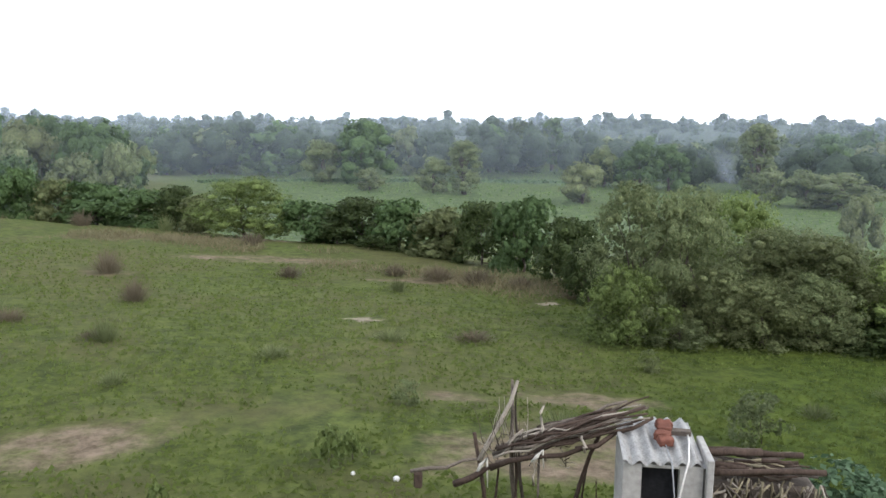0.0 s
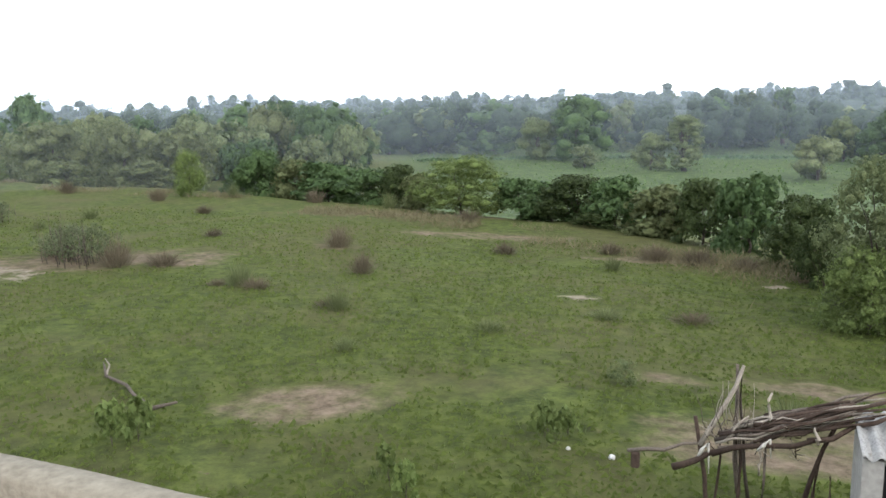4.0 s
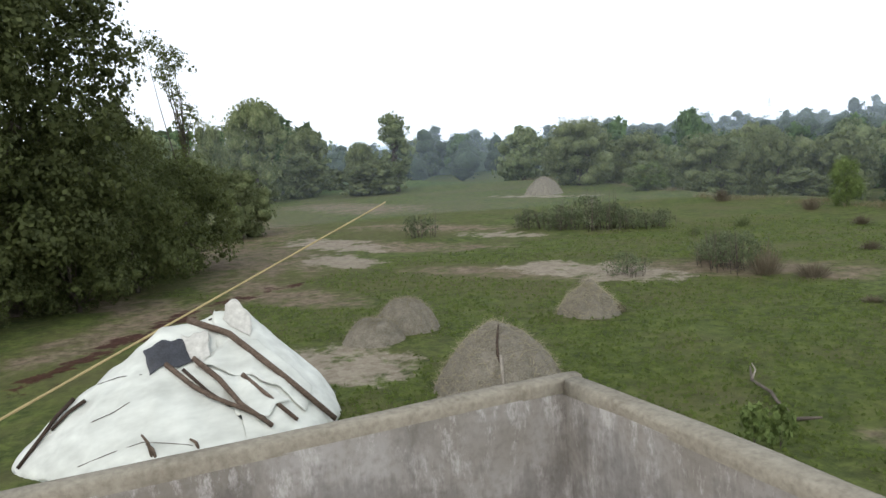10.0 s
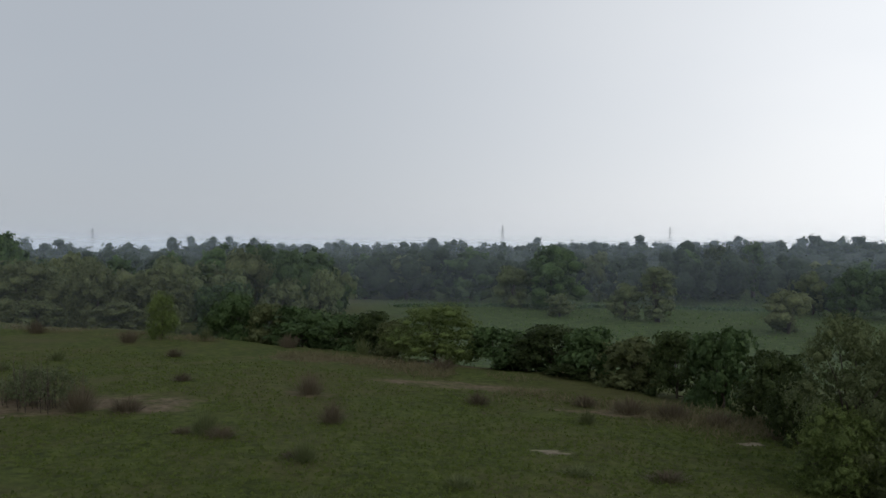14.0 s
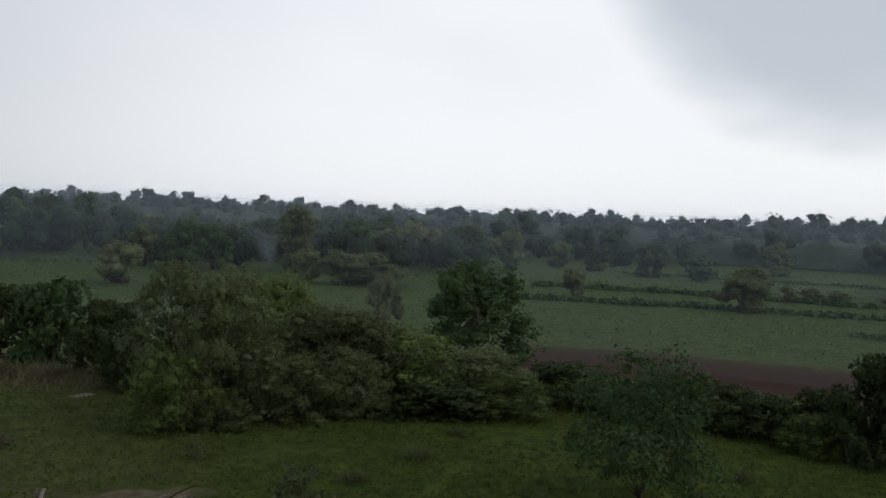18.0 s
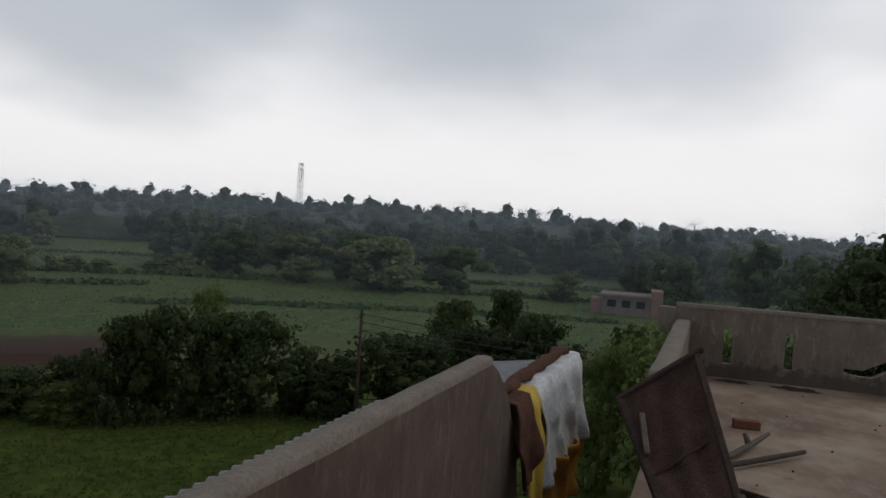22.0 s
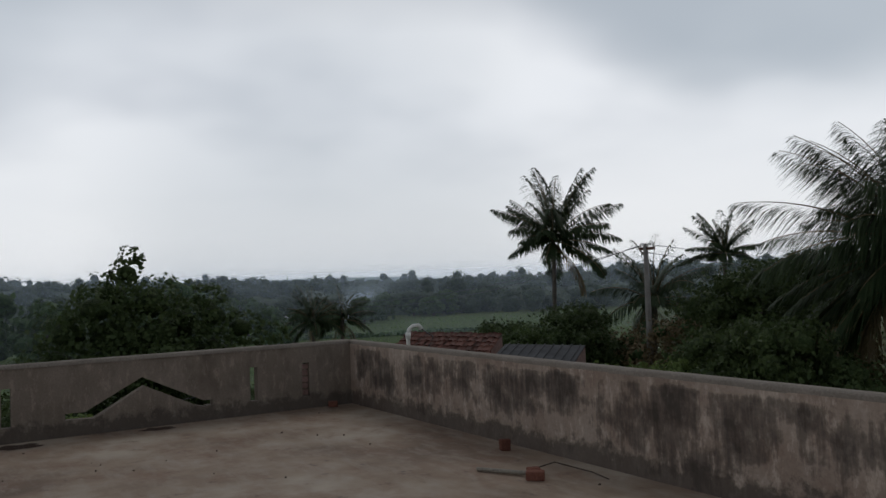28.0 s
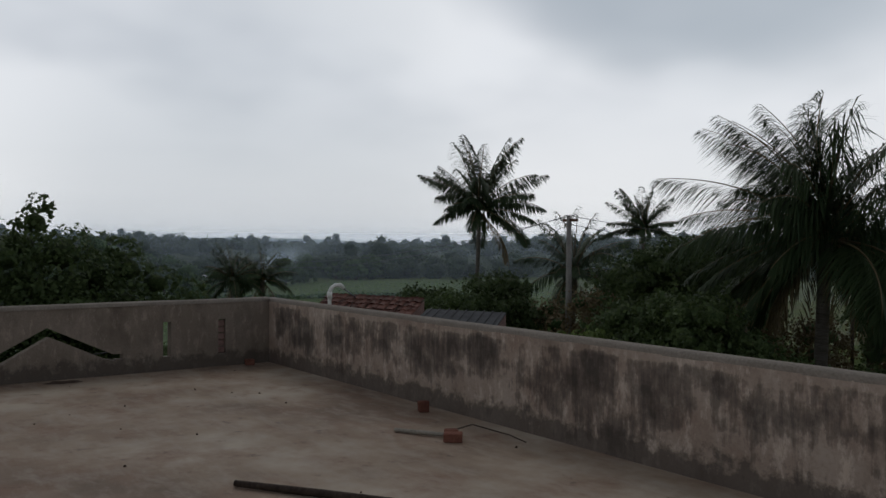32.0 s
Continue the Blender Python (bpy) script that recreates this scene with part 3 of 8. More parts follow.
def stick(name, a, b, r, parent=None, material=None, label="", bends=4, amount=0.04, sides=6, taper=0.65):
    pts = crooked(a, b, bends, amount)
    rad = [r * (1 - (1 - taper) * i / bends) * RND.uniform(0.88, 1.12) for i in range(bends + 1)]
    return put(name, mesh(name, *tube(pts, rad, sides), material or STICK, True), parent, label)

# ---- the land ----
RIM = ((-180, 60), (-120, 180), (-80, 200), (-62, 100), (-45, 58), (-30, 44), (-15, 36), (0, 30), (15, 27), (40, 26), (60, 27), (80, 30), (100, 30), (130, 30), (160, 45), (180, 60))
RISE = ((-180, 2), (-80, 2), (-55, 2.4), (-44, 3.0), (-33, 4.6), (0, 7), (40, 6.5), (62, 11), (72, 11), (90, 9), (105, 4), (120, 0), (150, 4), (180, 2))


def ease(a, b, v):
    k = min(max((v - a) / (b - a), 0.0), 1.0)
    return k * k * (3 - 2 * k)


def around(table, az):
    for (a, u), (b, v) in zip(table, table[1:]):
        if a <= az <= b:
            return u + (v - u) * ease(a, b, az)
    return table[0][1]


def ground_z(x, y):
    """Height of the land: a lawn round the house that slopes to a valley, and a wooded rise behind it."""
    r, az = math.hypot(x, y), math.degrees(math.atan2(x, y))
    rim = around(RIM, az)
    lean = ease(-60, 0, az) * (1 - ease(100, 150, az))
    z = -3.3 - 0.9 * lean * ease(8, rim, r) - 4.2 * ease(rim, rim + 35, r)
    z += around(RISE, az) * ease(190, 470, r)
    z += 30 * ease(1600, 3200, r) * (ease(98, 112, az) * (1 - ease(116, 128, az)) + 0.5 * ease(-76, -70, az) * (1 - ease(-70, -62, az)))
    if r > 3:
        z += 0.10 * math.sin(x * 0.31 + 1.3) * math.sin(y * 0.27) * ease(6, 20, r)
    return z


# worn and planted places: x, y, half width, half depth, turn, channel (0 bare soil, 1 dry grass, 2 red earth)
WORN = (
    (-24.6, 16.6, 3.6, 1.5, 25, 0), (-18.2, 4.8, 2.2, 1.4, 20, 0), (-43.0, 12.4, 5.0, 1.6, 10, 0), (-36.0, 10.5, 3.2, 1.2, 10, 0),
    (-7.3, 11.3, 1.6, 0.9, 30, 1), (-7.0, 11.4, 1.0, 0.5, 30, 1), (1.0, 15.6, 1.5, 0.6, 0, 1), (-1.8, 15.1, 0.9, 0.4, 0, 1),
    (-5.1, 21.8, 0.5, 0.4, 0, 0), (-0.1, 26.6, 0.4, 0.4, 0, 0), (-21.6, 20.7, 4.6, 1.8, 35, 1), (-18.5, 21.5, 1.6, 0.7, 30, 1),
    (-15.4, 26.7, 1.0, 0.7, 20, 1), (-60, 36, 6, 1.2, 20, 0), (-38.5, 20.4, 3.4, 0.9, 20, 0), (-12.0, 33.0, 4.0, 0.9, 18, 1), (-4.2, 30.4, 2.6, 0.9, 10, 1),
    (0.5, 12.5, 2.6, 1.4, 10, 1), (-16.0, 40.0, 9.0, 1.4, 30, 1), (-45, 6, 12, 5, 10, 1), (-60, 8, 14, 6, 10, 1), (-70, 22, 12, 4, 10, 1), (-30.5, 6.0, 6.0, 1.6, 18, 1), (-22.3, -1.6, 2.4, 0.75, 143.7, 2), (-25.0, 0.4, 2.6, 0.75, 141, 2), (-27.9, 2.4, 2.6, 0.6, 148, 2), (-30.4, 5.0, 2.2, 0.55, 120, 2), (-32.1, 8.2, 2.4, 0.5, 114, 2), (-26.5, 0.2, 4.5, 1.6, 143, 1), (-39, 14.5, 7, 2.2, 28, 1), (-46, 19, 7, 2.0, 30, 1), (-27, 14, 5, 1.2, 28, 1), (-31, 1.5, 5, 1.6, 30, 1),
    (-26, 117, 26, 2.0, 5, 2), (30, 118, 10, 2.0, 5, 2), (2.2, 7.6, 2.5, 1.0, 0, 1), (10.5, 11.6, 1.2, 0.6, 0, 2),
)


def cover_at(x, y):
    out = [0.0, 0.0, 0.0]
    for cx, cy, a, b, turn, chan in WORN:
        dx, dy, t = x - cx, y - cy, radians(turn)
        u, v = (dx * math.cos(t) + dy * math.sin(t)) / a, (-dx * math.sin(t) + dy * math.cos(t)) / b
        k = u * u + v * v
        if k < 2.2:
            out[chan] = max(out[chan], (1.6 if a > 15 else 0.5 if chan == 2 else 0.85) * (1.0 - ease(0.0, 2.2, k)))
    # the ploughed strip between the hedge and the east fields
    r, az = math.hypot(x, y), math.degrees(math.atan2(x, y))
    if 27 < az < 53 and 44 < r < 70:
        out[2] = max(out[2], 1.7 * ease(27, 29, az) * (1 - ease(50, 53, az)) * (1 - ease(66, 68, r)))
    return out


def crop_at(x, y):
    r, az = math.hypot(x, y), math.degrees(math.atan2(x, y))
    if r < 62 or r > 420:
        return 0.0
    north = ease(-28, -22, az) * (1 - ease(132, 140, az)) * ease(62, 75, r) * (1 - ease(205, 240, r))
    west = ease(-82, -78, az) * (1 - ease(-60, -56, az)) * ease(95, 105, r) * (1 - ease(170, 200, r))
    south = ease(104, 108, az) * (1 - ease(134, 140, az)) * ease(75, 90, r) * (1 - ease(215, 250, r)) * 0.42
    return max(north, west, south)


def build_land():
    rings = [2.0]
    while rings[-1] < 4600:
        rings.append(rings[-1] * (1.024 if rings[-1] < 120 else 1.042))
    turns = 300
    verts, cover, crop, lush = [(0, 0, -3.3)], [(0, 0, 0, 1)], [0.0], [0.0]
    for r in rings:
        for k in range(turns):
            a = 2 * math.pi * k / turns
            x, y = r * math.sin(a), r * math.cos(a)
            z = ground_z(x, y)
            if 6 < r < 120:
                z += 0.05 * noise.noise((x * 0.5, y * 0.5, 0)) + 0.03 * noise.noise((x * 1.7, y * 1.7, 3))
            verts.append((x, y, z))
            cover.append((*cover_at(x, y), 1) if r < 140 else (0, 0, 0, 1))
            crop.append(crop_at(x, y))
            az = math.degrees(a)
            # east turf greener and dimmed; far ground darkened for shade under the woods
            near = ease(-6, 22, az) * (1 - ease(160, 200, az)) * (1 - ease(45, 60, r))
            lush.append(max(near, ease(205, 250, r) * (1 - crop[-1])))
    faces = [(0, 1 + (k + 1) % turns, 1 + k) for k in range(turns)]
    for i in range(len(rings) - 1):
        o = 1 + i * turns
        faces += [(o + k, o + (k + 1) % turns, o + turns + (k + 1) % turns, o + turns + k) for k in range(turns)]
    me = mesh("ground", verts, faces, LAND, True)
    me.attributes.new("cover", "FLOAT_COLOR", "POINT").data.foreach_set("color", [c for q in cover for c in q])
    me.attributes.new("crop", "FLOAT", "POINT").data.foreach_set("value", crop)
    me.attributes.new("lush", "FLOAT", "POINT").data.foreach_set("value", lush)
    tagged(put("ground", me), "green grazed turf with worn soil, sloping to farmed valley", "ground", kind="structure")


build_land()

# ---- the house: terrace, parapets, outer walls ----
X0, X1, Y0, Y1, TOP = -2.24, 11.0, -5.32, 1.03, 0.87
TH = 0.14


def prism(bm, outline, axis, a, b):
    """A slab whose outline lies in the plane across axis, from a to b."""
    def at(p, k):
        return (k, p[0], p[1]) if axis == "x" else (p[0], k, p[1])
    va, vb = [bm.verts.new(at(p, a)) for p in outline], [bm.verts.new(at(p, b)) for p in outline]
    n = len(outline)
    bm.faces.new(va), bm.faces.new(list(reversed(vb)))
    for i in range(n):
        bm.faces.new((va[i], vb[i], vb[(i + 1) % n], va[(i + 1) % n]))
    bmesh.ops.recalc_face_normals(bm, faces=bm.faces[:])


def uneven_cap(name, a, b, z, width, material, parent, step=0.22):
    """The rounded mortar cap on a parapet, with a wavering edge."""
    a, b = Vector((*a, 0)), Vector((*b, 0))
    d = b - a
    n = max(int(d.length / step), 2)
    side = Vector((-d.y, d.x, 0)).normalized()
    prof = ((-0.5, -0.045), (-0.51, -0.010), (-0.42, 0.004), (0.0, 0.008), (0.42, 0.004), (0.51, -0.010), (0.5, -0.045))
    vs, fs = [], []
    for i in range(n + 1):
        c = a.lerp(b, i / n)
        for k, (u, h) in enumerate(prof):
            w = noise.noise((c.x * 2.3 + k, c.y * 2.3, 5)) * 0.008
            vs.append(tuple(c + side * (u * width + w) + Vector((0, 0, z + h + w * 0.6))))
    m = len(prof)
    for i in range(n):
        for k in range(m - 1):
            o = i * m + k
            fs.append((o, o + 1, o + m + 1, o + m))
    fs += [tuple(range(m - 1, -1, -1)), tuple(range(n * m, n * m + m))]
    return put(name, mesh(name, vs, fs, material, True), parent)


def parapet(name, lo, hi, material, label):
    ob = put(name, None)
    bm = bmesh.new()
    box(bm, (lo[0], lo[1], 0.0), (hi[0], hi[1], hi[2] - 0.04))
    me = bpy.data.meshes.new(name)
    bm.to_mesh(me)
    bm.free()
    me.materials.append(material)
    bpy.data.objects.remove(ob)
    return tagged(put(name, me), label, "parapet", kind="structure")


w = parapet("wall_west", (X0 - 0.05, Y0 - TH, 0), (X0 + 0.03, Y1 + 0.05, TOP - 0.015), PLASTER_GREY, "weathered grey plastered parapet with black streaks and flaking paint")
uneven_cap("cap", (X0 - 0.01, Y0 - TH), (X0 - 0.01, Y1 + 0.05), TOP - 0.015, 0.08, CAP, w)
w = parapet("wall_north", (X0 + 0.03, Y1 - 0.03, 0), (2.0, Y1 + 0.05, TOP - 0.015), PLASTER_GREY, "weathered grey plastered parapet, whitewash flaking off its inner face")
uneven_cap("cap", (X0 + 0.031, Y1 + 0.01), (2.0, Y1 + 0.01), TOP - 0.018, 0.08, CAP, w)
bm = bmesh.new()
prism(bm, ((2.0, 0), (5.15, 0), (5.15, -0.6), (6.05, -0.6), (6.03, -0.25), (5.92, 0.12), (5.56, 0.55), (5.25, 0.76), (5.08, TOP - 0.04), (2.0, TOP - 0.04)), "y", Y1 - 0.02, Y1 + 0.08)
w = part("wall_north_east", bm, PLASTER_B)
tagged(w, "brown plastered parapet whose end slopes down to the stair", "parapet", kind="structure")
uneven_cap("cap", (2.0, Y1 + 0.03), (5.08, Y1 + 0.03), TOP - 0.003, 0.10, CAP_BUFF, w)
w = parapet("wall_stair_outer", (6.06, Y1, -0.6), (8.7, Y1 + TH - 0.01, 0.44), PLASTER_B, "low plastered wall beside the stair")
w = parapet("wall_south", (X0, Y0 - TH, 0), (X1 + TH, Y0, TOP - 0.013), PLASTER_STREAK, "plastered parapet with black rain streaks running down its face")
uneven_cap("cap", (X0, Y0 - TH / 2), (X1 + TH, Y0 - TH / 2), TOP - 0.015, TH, CAP_BUFF, w)
w = parapet("wall_stair_inner", (6.4, 0.03, 0), (X1, 0.20, 0.67), PLASTER_BUFF, "low buff plastered wall between terrace and stair")
uneven_cap("cap", (6.4, 0.115), (X1, 0.115), 0.67, 0.17, CAP_BUFF, w)

# the east parapet has slits and a roof-shaped band cut through it
SLITS = (-0.42, -1.12, -3.95, -4.66)
zl, zh = 0.17, 0.61
bm = bmesh.new()
xa, xb = X1, X1 + TH


def wall_piece(*outline):
    prism(bm, outline, "x", xa, xb)


wall_piece((Y0, 0), (0.20, 0), (0.20, zl), (Y0, zl))
wall_piece((Y0, zh), (0.20, zh), (0.20, TOP - 0.04), (Y0, TOP - 0.04))
edges = [0.20]
for s in SLITS[:2]:
    edges += [s + 0.05, s - 0.05]
edges += [-1.72]
for a, b in zip(edges[::2], edges[1::2]):
    wall_piece((b, zl), (a, zl), (a, zh), (b, zh))
edges = [-3.42, SLITS[2] + 0.05, SLITS[2] - 0.05, SLITS[3] + 0.05, SLITS[3] - 0.05, Y0]
for a, b in zip(edges[::2], edges[1::2]):
    wall_piece((b, zl), (a, zl), (a, zh), (b, zh))
# over the band, and the gable under it
wall_piece((-1.72, 0.265), (-1.93, 0.265), (-2.57, zh), (-1.72, zh))
wall_piece((-2.57, zh), (-3.30, 0.255), (-3.42, 0.255), (-3.42, zh))
wall_piece((-2.01, zl), (-3.34, zl), (-3.22, 0.20), (-2.60, 0.50), (-2.05, 0.19))
wall_piece((-1.72, zl), (-2.01, zl), (-2.03, 0.178), (-1.72, 0.19))
wall_piece((-3.34, zl), (-3.42, zl), (-3.42, 0.185), (-3.33, 0.185))
w = part("wall_east", bm, PLASTER_BUFF)
tagged(w, "buff plastered parapet pierced by slits and a roof-shaped band", "parapet", kind="structure")
uneven_cap("cap", (X1 + TH / 2, Y0), (X1 + TH / 2, 0.22), TOP - 0.004, TH + 0.02, CAP_BUFF, w)
bm = bmesh.new()
box(bm, (X1 - 0.02, 0.20, 0.50), (X1 + TH, 0.42, TOP - 0.06), None, 0.012)
part("pier", bm, PLASTER_BUFF, w)

for k in range(5):
    bm = bmesh.new()
    box(bm, (X1 + 0.035 + 0.012 * (k % 2), SLITS[3] - 0.049, zl + 0.004 + 0.086 * k), (X1 + TH - 0.01, SLITS[3] + 0.049, zl + 0.078 + 0.086 * k), None, 0.006)
    part("brick", bm, BRICK_WALL, w)
bm = bmesh.new()
for lo, hi in (((X0 - TH, Y0 - TH, -0.16), (X1 + TH, 0.20, 0)), ((X0 - TH, 0.20, -0.16), (5.14, Y1 + TH, 0))):
    box(bm, lo, hi)
tagged(part("floor", bm, SCREED), "dusty cement terrace with reddish stains", "floor", kind="structure")
bm = bmesh.new()
for lo, hi in (((X0, Y0, -3.6), (X1, Y0 + 0.2, -0.163)), ((X0, Y1 - 0.2, -3.6), (5.13, Y1, -0.163)), ((X0, Y0 + 0.2, -3.6), (X0 + 0.2, Y1 - 0.2, -0.163)),
               ((X1 - 0.2, Y0 + 0.2, -3.6), (X1, 0.1, -0.163)), ((5.13, 0.0, -3.6), (X1 - 0.2, 0.1, -0.163))):
    box(bm, lo, hi)
tagged(part("wall_outer", bm, PLASTER_B), "plastered outer wall of the house below the terrace", "wall", kind="structure")
stairs = base("stair", 5.16, 0.22, -3.4, "cement stair that climbs to the terrace", "stair", kind="structure")
for i in range(12):
    bm = bmesh.new()
    box(bm, (0.22 * i, 0.0, 0.0), (0.22 * (i + 1) - 0.002, 0.78, 3.4 - 0.24 * (i + 1)), None, 0.006)
    part("step", bm, SCREED, stairs)

# ---- plants ----
def facing(rng, centres, normals, size, long=1.5):
    """One pointed leaf of four corners at each centre, lying across its normal."""
    n = len(centres)
    t = rng.normal(size=(n, 3))
    u = np.cross(normals, t)
    u /= np.linalg.norm(u, axis=1)[:, None] + 1e-9
    u[:, 2] -= 0.25
    v = np.cross(normals, u)
    s = (size * rng.uniform(0.6, 1.35, n))[:, None]
    a, b, w = u * s * long * 0.5, v * s * 0.5, normals * s * 0.12
    return np.stack([centres - a, centres + b + w, centres + a, centres - b + w], 1).reshape(-1, 3)


def leaves(rng, centres, size, long=1.5, up=0.25):
    """Leaves turned at random, more or less upright."""
    n = rng.normal(size=(len(centres), 3))
    n[:, 2] = np.abs(n[:, 2]) * 0.8 + up
    return facing(rng, centres, n / np.linalg.norm(n, axis=1)[:, None], size, long)


def leaf_mesh(name, points, material):
    n = len(points) // 4
    me = bpy.data.meshes.new(name)
    me.vertices.add(n * 4)
    me.vertices.foreach_set("co", np.asarray(points, dtype=np.float32).ravel())
    me.loops.add(n * 4)
    me.loops.foreach_set("vertex_index", np.arange(n * 4, dtype=np.int32))
    me.polygons.add(n)
    me.polygons.foreach_set("loop_start", np.arange(0, n * 4, 4, dtype=np.int32))
    me.materials.append(material)
    me.update(calc_edges=True)
    return me


def lobes_of(rng, width, low, high, count, size):
    """Centres and radii of the clumps that make up a crown, rounded above and drawn in below."""
    out = []
    for _ in range(count):
        a, q = rng.uniform(0, 2 * math.pi), math.sqrt(rng.uniform(0.02, 1))
        h = rng.uniform(0, 1) ** 0.85
        spread = width * 0.5 * q * math.sqrt(max(1 - (abs(h - 0.42) / 0.62) ** 2, 0.08))
        r = size * rng.uniform(0.6, 1.3)
        out.append((np.array((math.cos(a) * spread, math.sin(a) * spread, low + (high - low) * h)), r))
    return out


def crown_points(rng, lobes, count, size, shape=(1.06, 1.06, 0.84), ragged=0.16):
    """Leaves in sprays over the outer face of the lobes, each lying along the face; none are wasted inside."""
    total = sum(r * r for _, r in lobes)
    mid = np.array([c for c, _ in lobes])
    rad = np.array([r for _, r in lobes])
    shape = np.array(shape)
    pts, nrm = [], []
    for c, r in lobes:
        n = max(int(1.9 * count * r * r / total), 4)
        sprays = max(n // 11, 7)
        hub = rng.normal(size=(sprays, 3)) + np.array((0, 0, 0.2))
        hub /= np.linalg.norm(hub, axis=1)[:, None]
        reach = r * (1 + ragged * rng.normal(size=sprays))
        pick = rng.integers(0, sprays, n)
        d = hub[pick] + rng.normal(size=(n, 3)) * 0.20
        d /= np.linalg.norm(d, axis=1)[:, None]
        p = c + d * (reach[pick] * rng.uniform(0.86, 1.08, n))[:, None] * shape
        gap = np.linalg.norm((p[:, None, :] - mid[None]) / shape / rad[None, :, None], axis=2).min(1)
        keep = gap > 0.74
        pts.append(p[keep])
        nrm.append((d + rng.normal(size=(n, 3)) * 0.6 + np.array((0, 0, 0.22)))[keep])
    p, q = np.concatenate(pts), np.concatenate(nrm)
    if len(p) > count:
        keep = rng.permutation(len(p))[:count]
        p, q = p[keep], q[keep]
    return facing(rng, p, q / np.linalg.norm(q, axis=1)[:, None], size)


def ball(level):
    bm = bmesh.new()
    bmesh.ops.create_icosphere(bm, subdivisions=level, radius=1.0)
    v, f = np.array([tuple(q.co) for q in bm.verts]), [tuple(q.index for q in g.verts) for g in bm.faces]
    bm.free()
    return v, f


BALL = ball(1)


def inner_mesh(name, lobes, most, material, fill=0.84, rough=0.3):
    """The close-grown body of a crown, which stops the sky from showing through."""
    vs, fs = [], []
    for c, r in sorted(lobes, key=lambda q: -q[1])[:most]:
        o = len(vs)
        for v in BALL[0]:
            k = fill * r * (1 + rough * noise.noise(Vector(v * 1.9 + c)) + 0.16 * noise.noise(Vector(v * 4.5 + c * 2)))
            vs.append(tuple(c + v * np.array((1.06, 1.06, 0.84)) * k))
        fs += [tuple(i + o for i in q) for q in BALL[1]]
    return mesh(name, vs, fs, material, True)


SPAN = {}


def make_tree(name, label, category, width, height, bare, count, leaf, material, seed, lobes=22, lobe=0.2, group="", trunk=0.035, extra=None, limbs=False, inner=14, ragged=0.16, fill=0.84):
    """A tree or bush at the origin: trunk with limbs, and a crown of leaves in uneven clumps."""
    rng = np.random.default_rng(seed)
    rnd = random.Random(seed)
    root = base(name, 0, 0, 0, label, category, group)
    ls = lobes_of(rng, width * 0.86, bare + height * 0.06, height * 0.93, lobes, width * lobe)
    if extra:
        ls += extra
    pieces = []
    r0 = height * trunk
    top = (rnd.uniform(-0.1, 0.1) * width, rnd.uniform(-0.1, 0.1) * width, height * 0.8)
    stem = crooked((0, 0, -0.25), top, 6, width * 0.03, rnd)
    pieces.append(tube(stem, [r0 * (1.35 - 1.2 * i / 6) for i in range(7)], 7 if count > 5000 else 5))
    for c, r in sorted(ls, key=lambda q: -q[1])[:9 if count > 1500 else 4]:
        k = rnd.randint(1, 4)
        pieces.append(tube(crooked(stem[k], tuple(c), 3, width * 0.03, rnd), [r0 * 0.5, r0 * 0.36, r0 * 0.24, r0 * 0.1], 5 if count > 5000 else 3))
    if limbs:
        put("trunk", mesh("trunk", *pieces[0], BARK, True), root)
        for q in pieces[1:]:
            put("limb", mesh("limb", *q, BARK, True), root)
    else:
        put("trunk", mesh("trunk", *joined(pieces), BARK, True), root)
    pts = crown_points(rng, ls, count, leaf, ragged=ragged)
    put("crown", leaf_mesh("crown", pts, material), root)
    if inner:
        put("inner_foliage", inner_mesh("inner_foliage", ls, inner, mass_of(material, leaf), fill), root)
    SPAN[root.name] = (2 * np.percentile(np.hypot(pts[:, 0], pts[:, 1]), 96), np.percentile(pts[:, 2], 99.6))
    return root


def grown(proto, x, y, width, height, turn=None):
    """A copy of the tree, as wide and as tall as given, rooted in the ground."""
    w, h = SPAN[proto.name]
    turn = RND.uniform(0, 360) if turn is None else turn
    return copy_thing(proto, pose(x, y, ground_z(x, y) - 0.05, 0, 0, turn) @ Matrix.Diagonal((width / w, width / w, (height + 0.05) / h, 1)))


def stand(proto, x, y, size=1.0, tall=1.0, turn=None, sink=0.05, z=None):
    turn = RND.uniform(0, 360) if turn is None else turn
    z = ground_z(x, y) - sink if z is None else z
    return copy_thing(proto, pose(x, y, z, 0, 0, turn) @ Matrix.Diagonal((size, size, size * tall, 1)))


def retire(*protos):
    for p in protos:
        for o in (*p.children_recursive, p):
            bpy.data.objects.remove(o)


def bearing(az, d):
    return d * math.sin(radians(az)), d * math.cos(radians(az))


# bushes of the hedge, then trees by size and distance
bush_a = make_tree("bush", "dense dark-green leafy bush at the edge of the lawn", "bush", 3.8, 4.2, 0.0, 15000, 0.058, LEAF_MID, 11, 90, 0.095, "hedge bushes", 0.02, inner=60, ragged=0.26, fill=0.52)
bush_b = make_tree("bush", "broad green bush with paler shoots at the edge of the lawn", "bush", 4.2, 3.6, 0.0, 13000, 0.06, LEAF_FRESH, 12, 84, 0.095, "hedge bushes", 0.02, inner=60, ragged=0.28, fill=0.52)
bush_c = make_tree("bush", "rounded dark bush with fine olive leaves", "bush", 4.4, 4.4, 0.0, 13000, 0.06, LEAF_OLIVE, 13, 90, 0.09, "hedge bushes", 0.02, inner=60, ragged=0.26, fill=0.52)
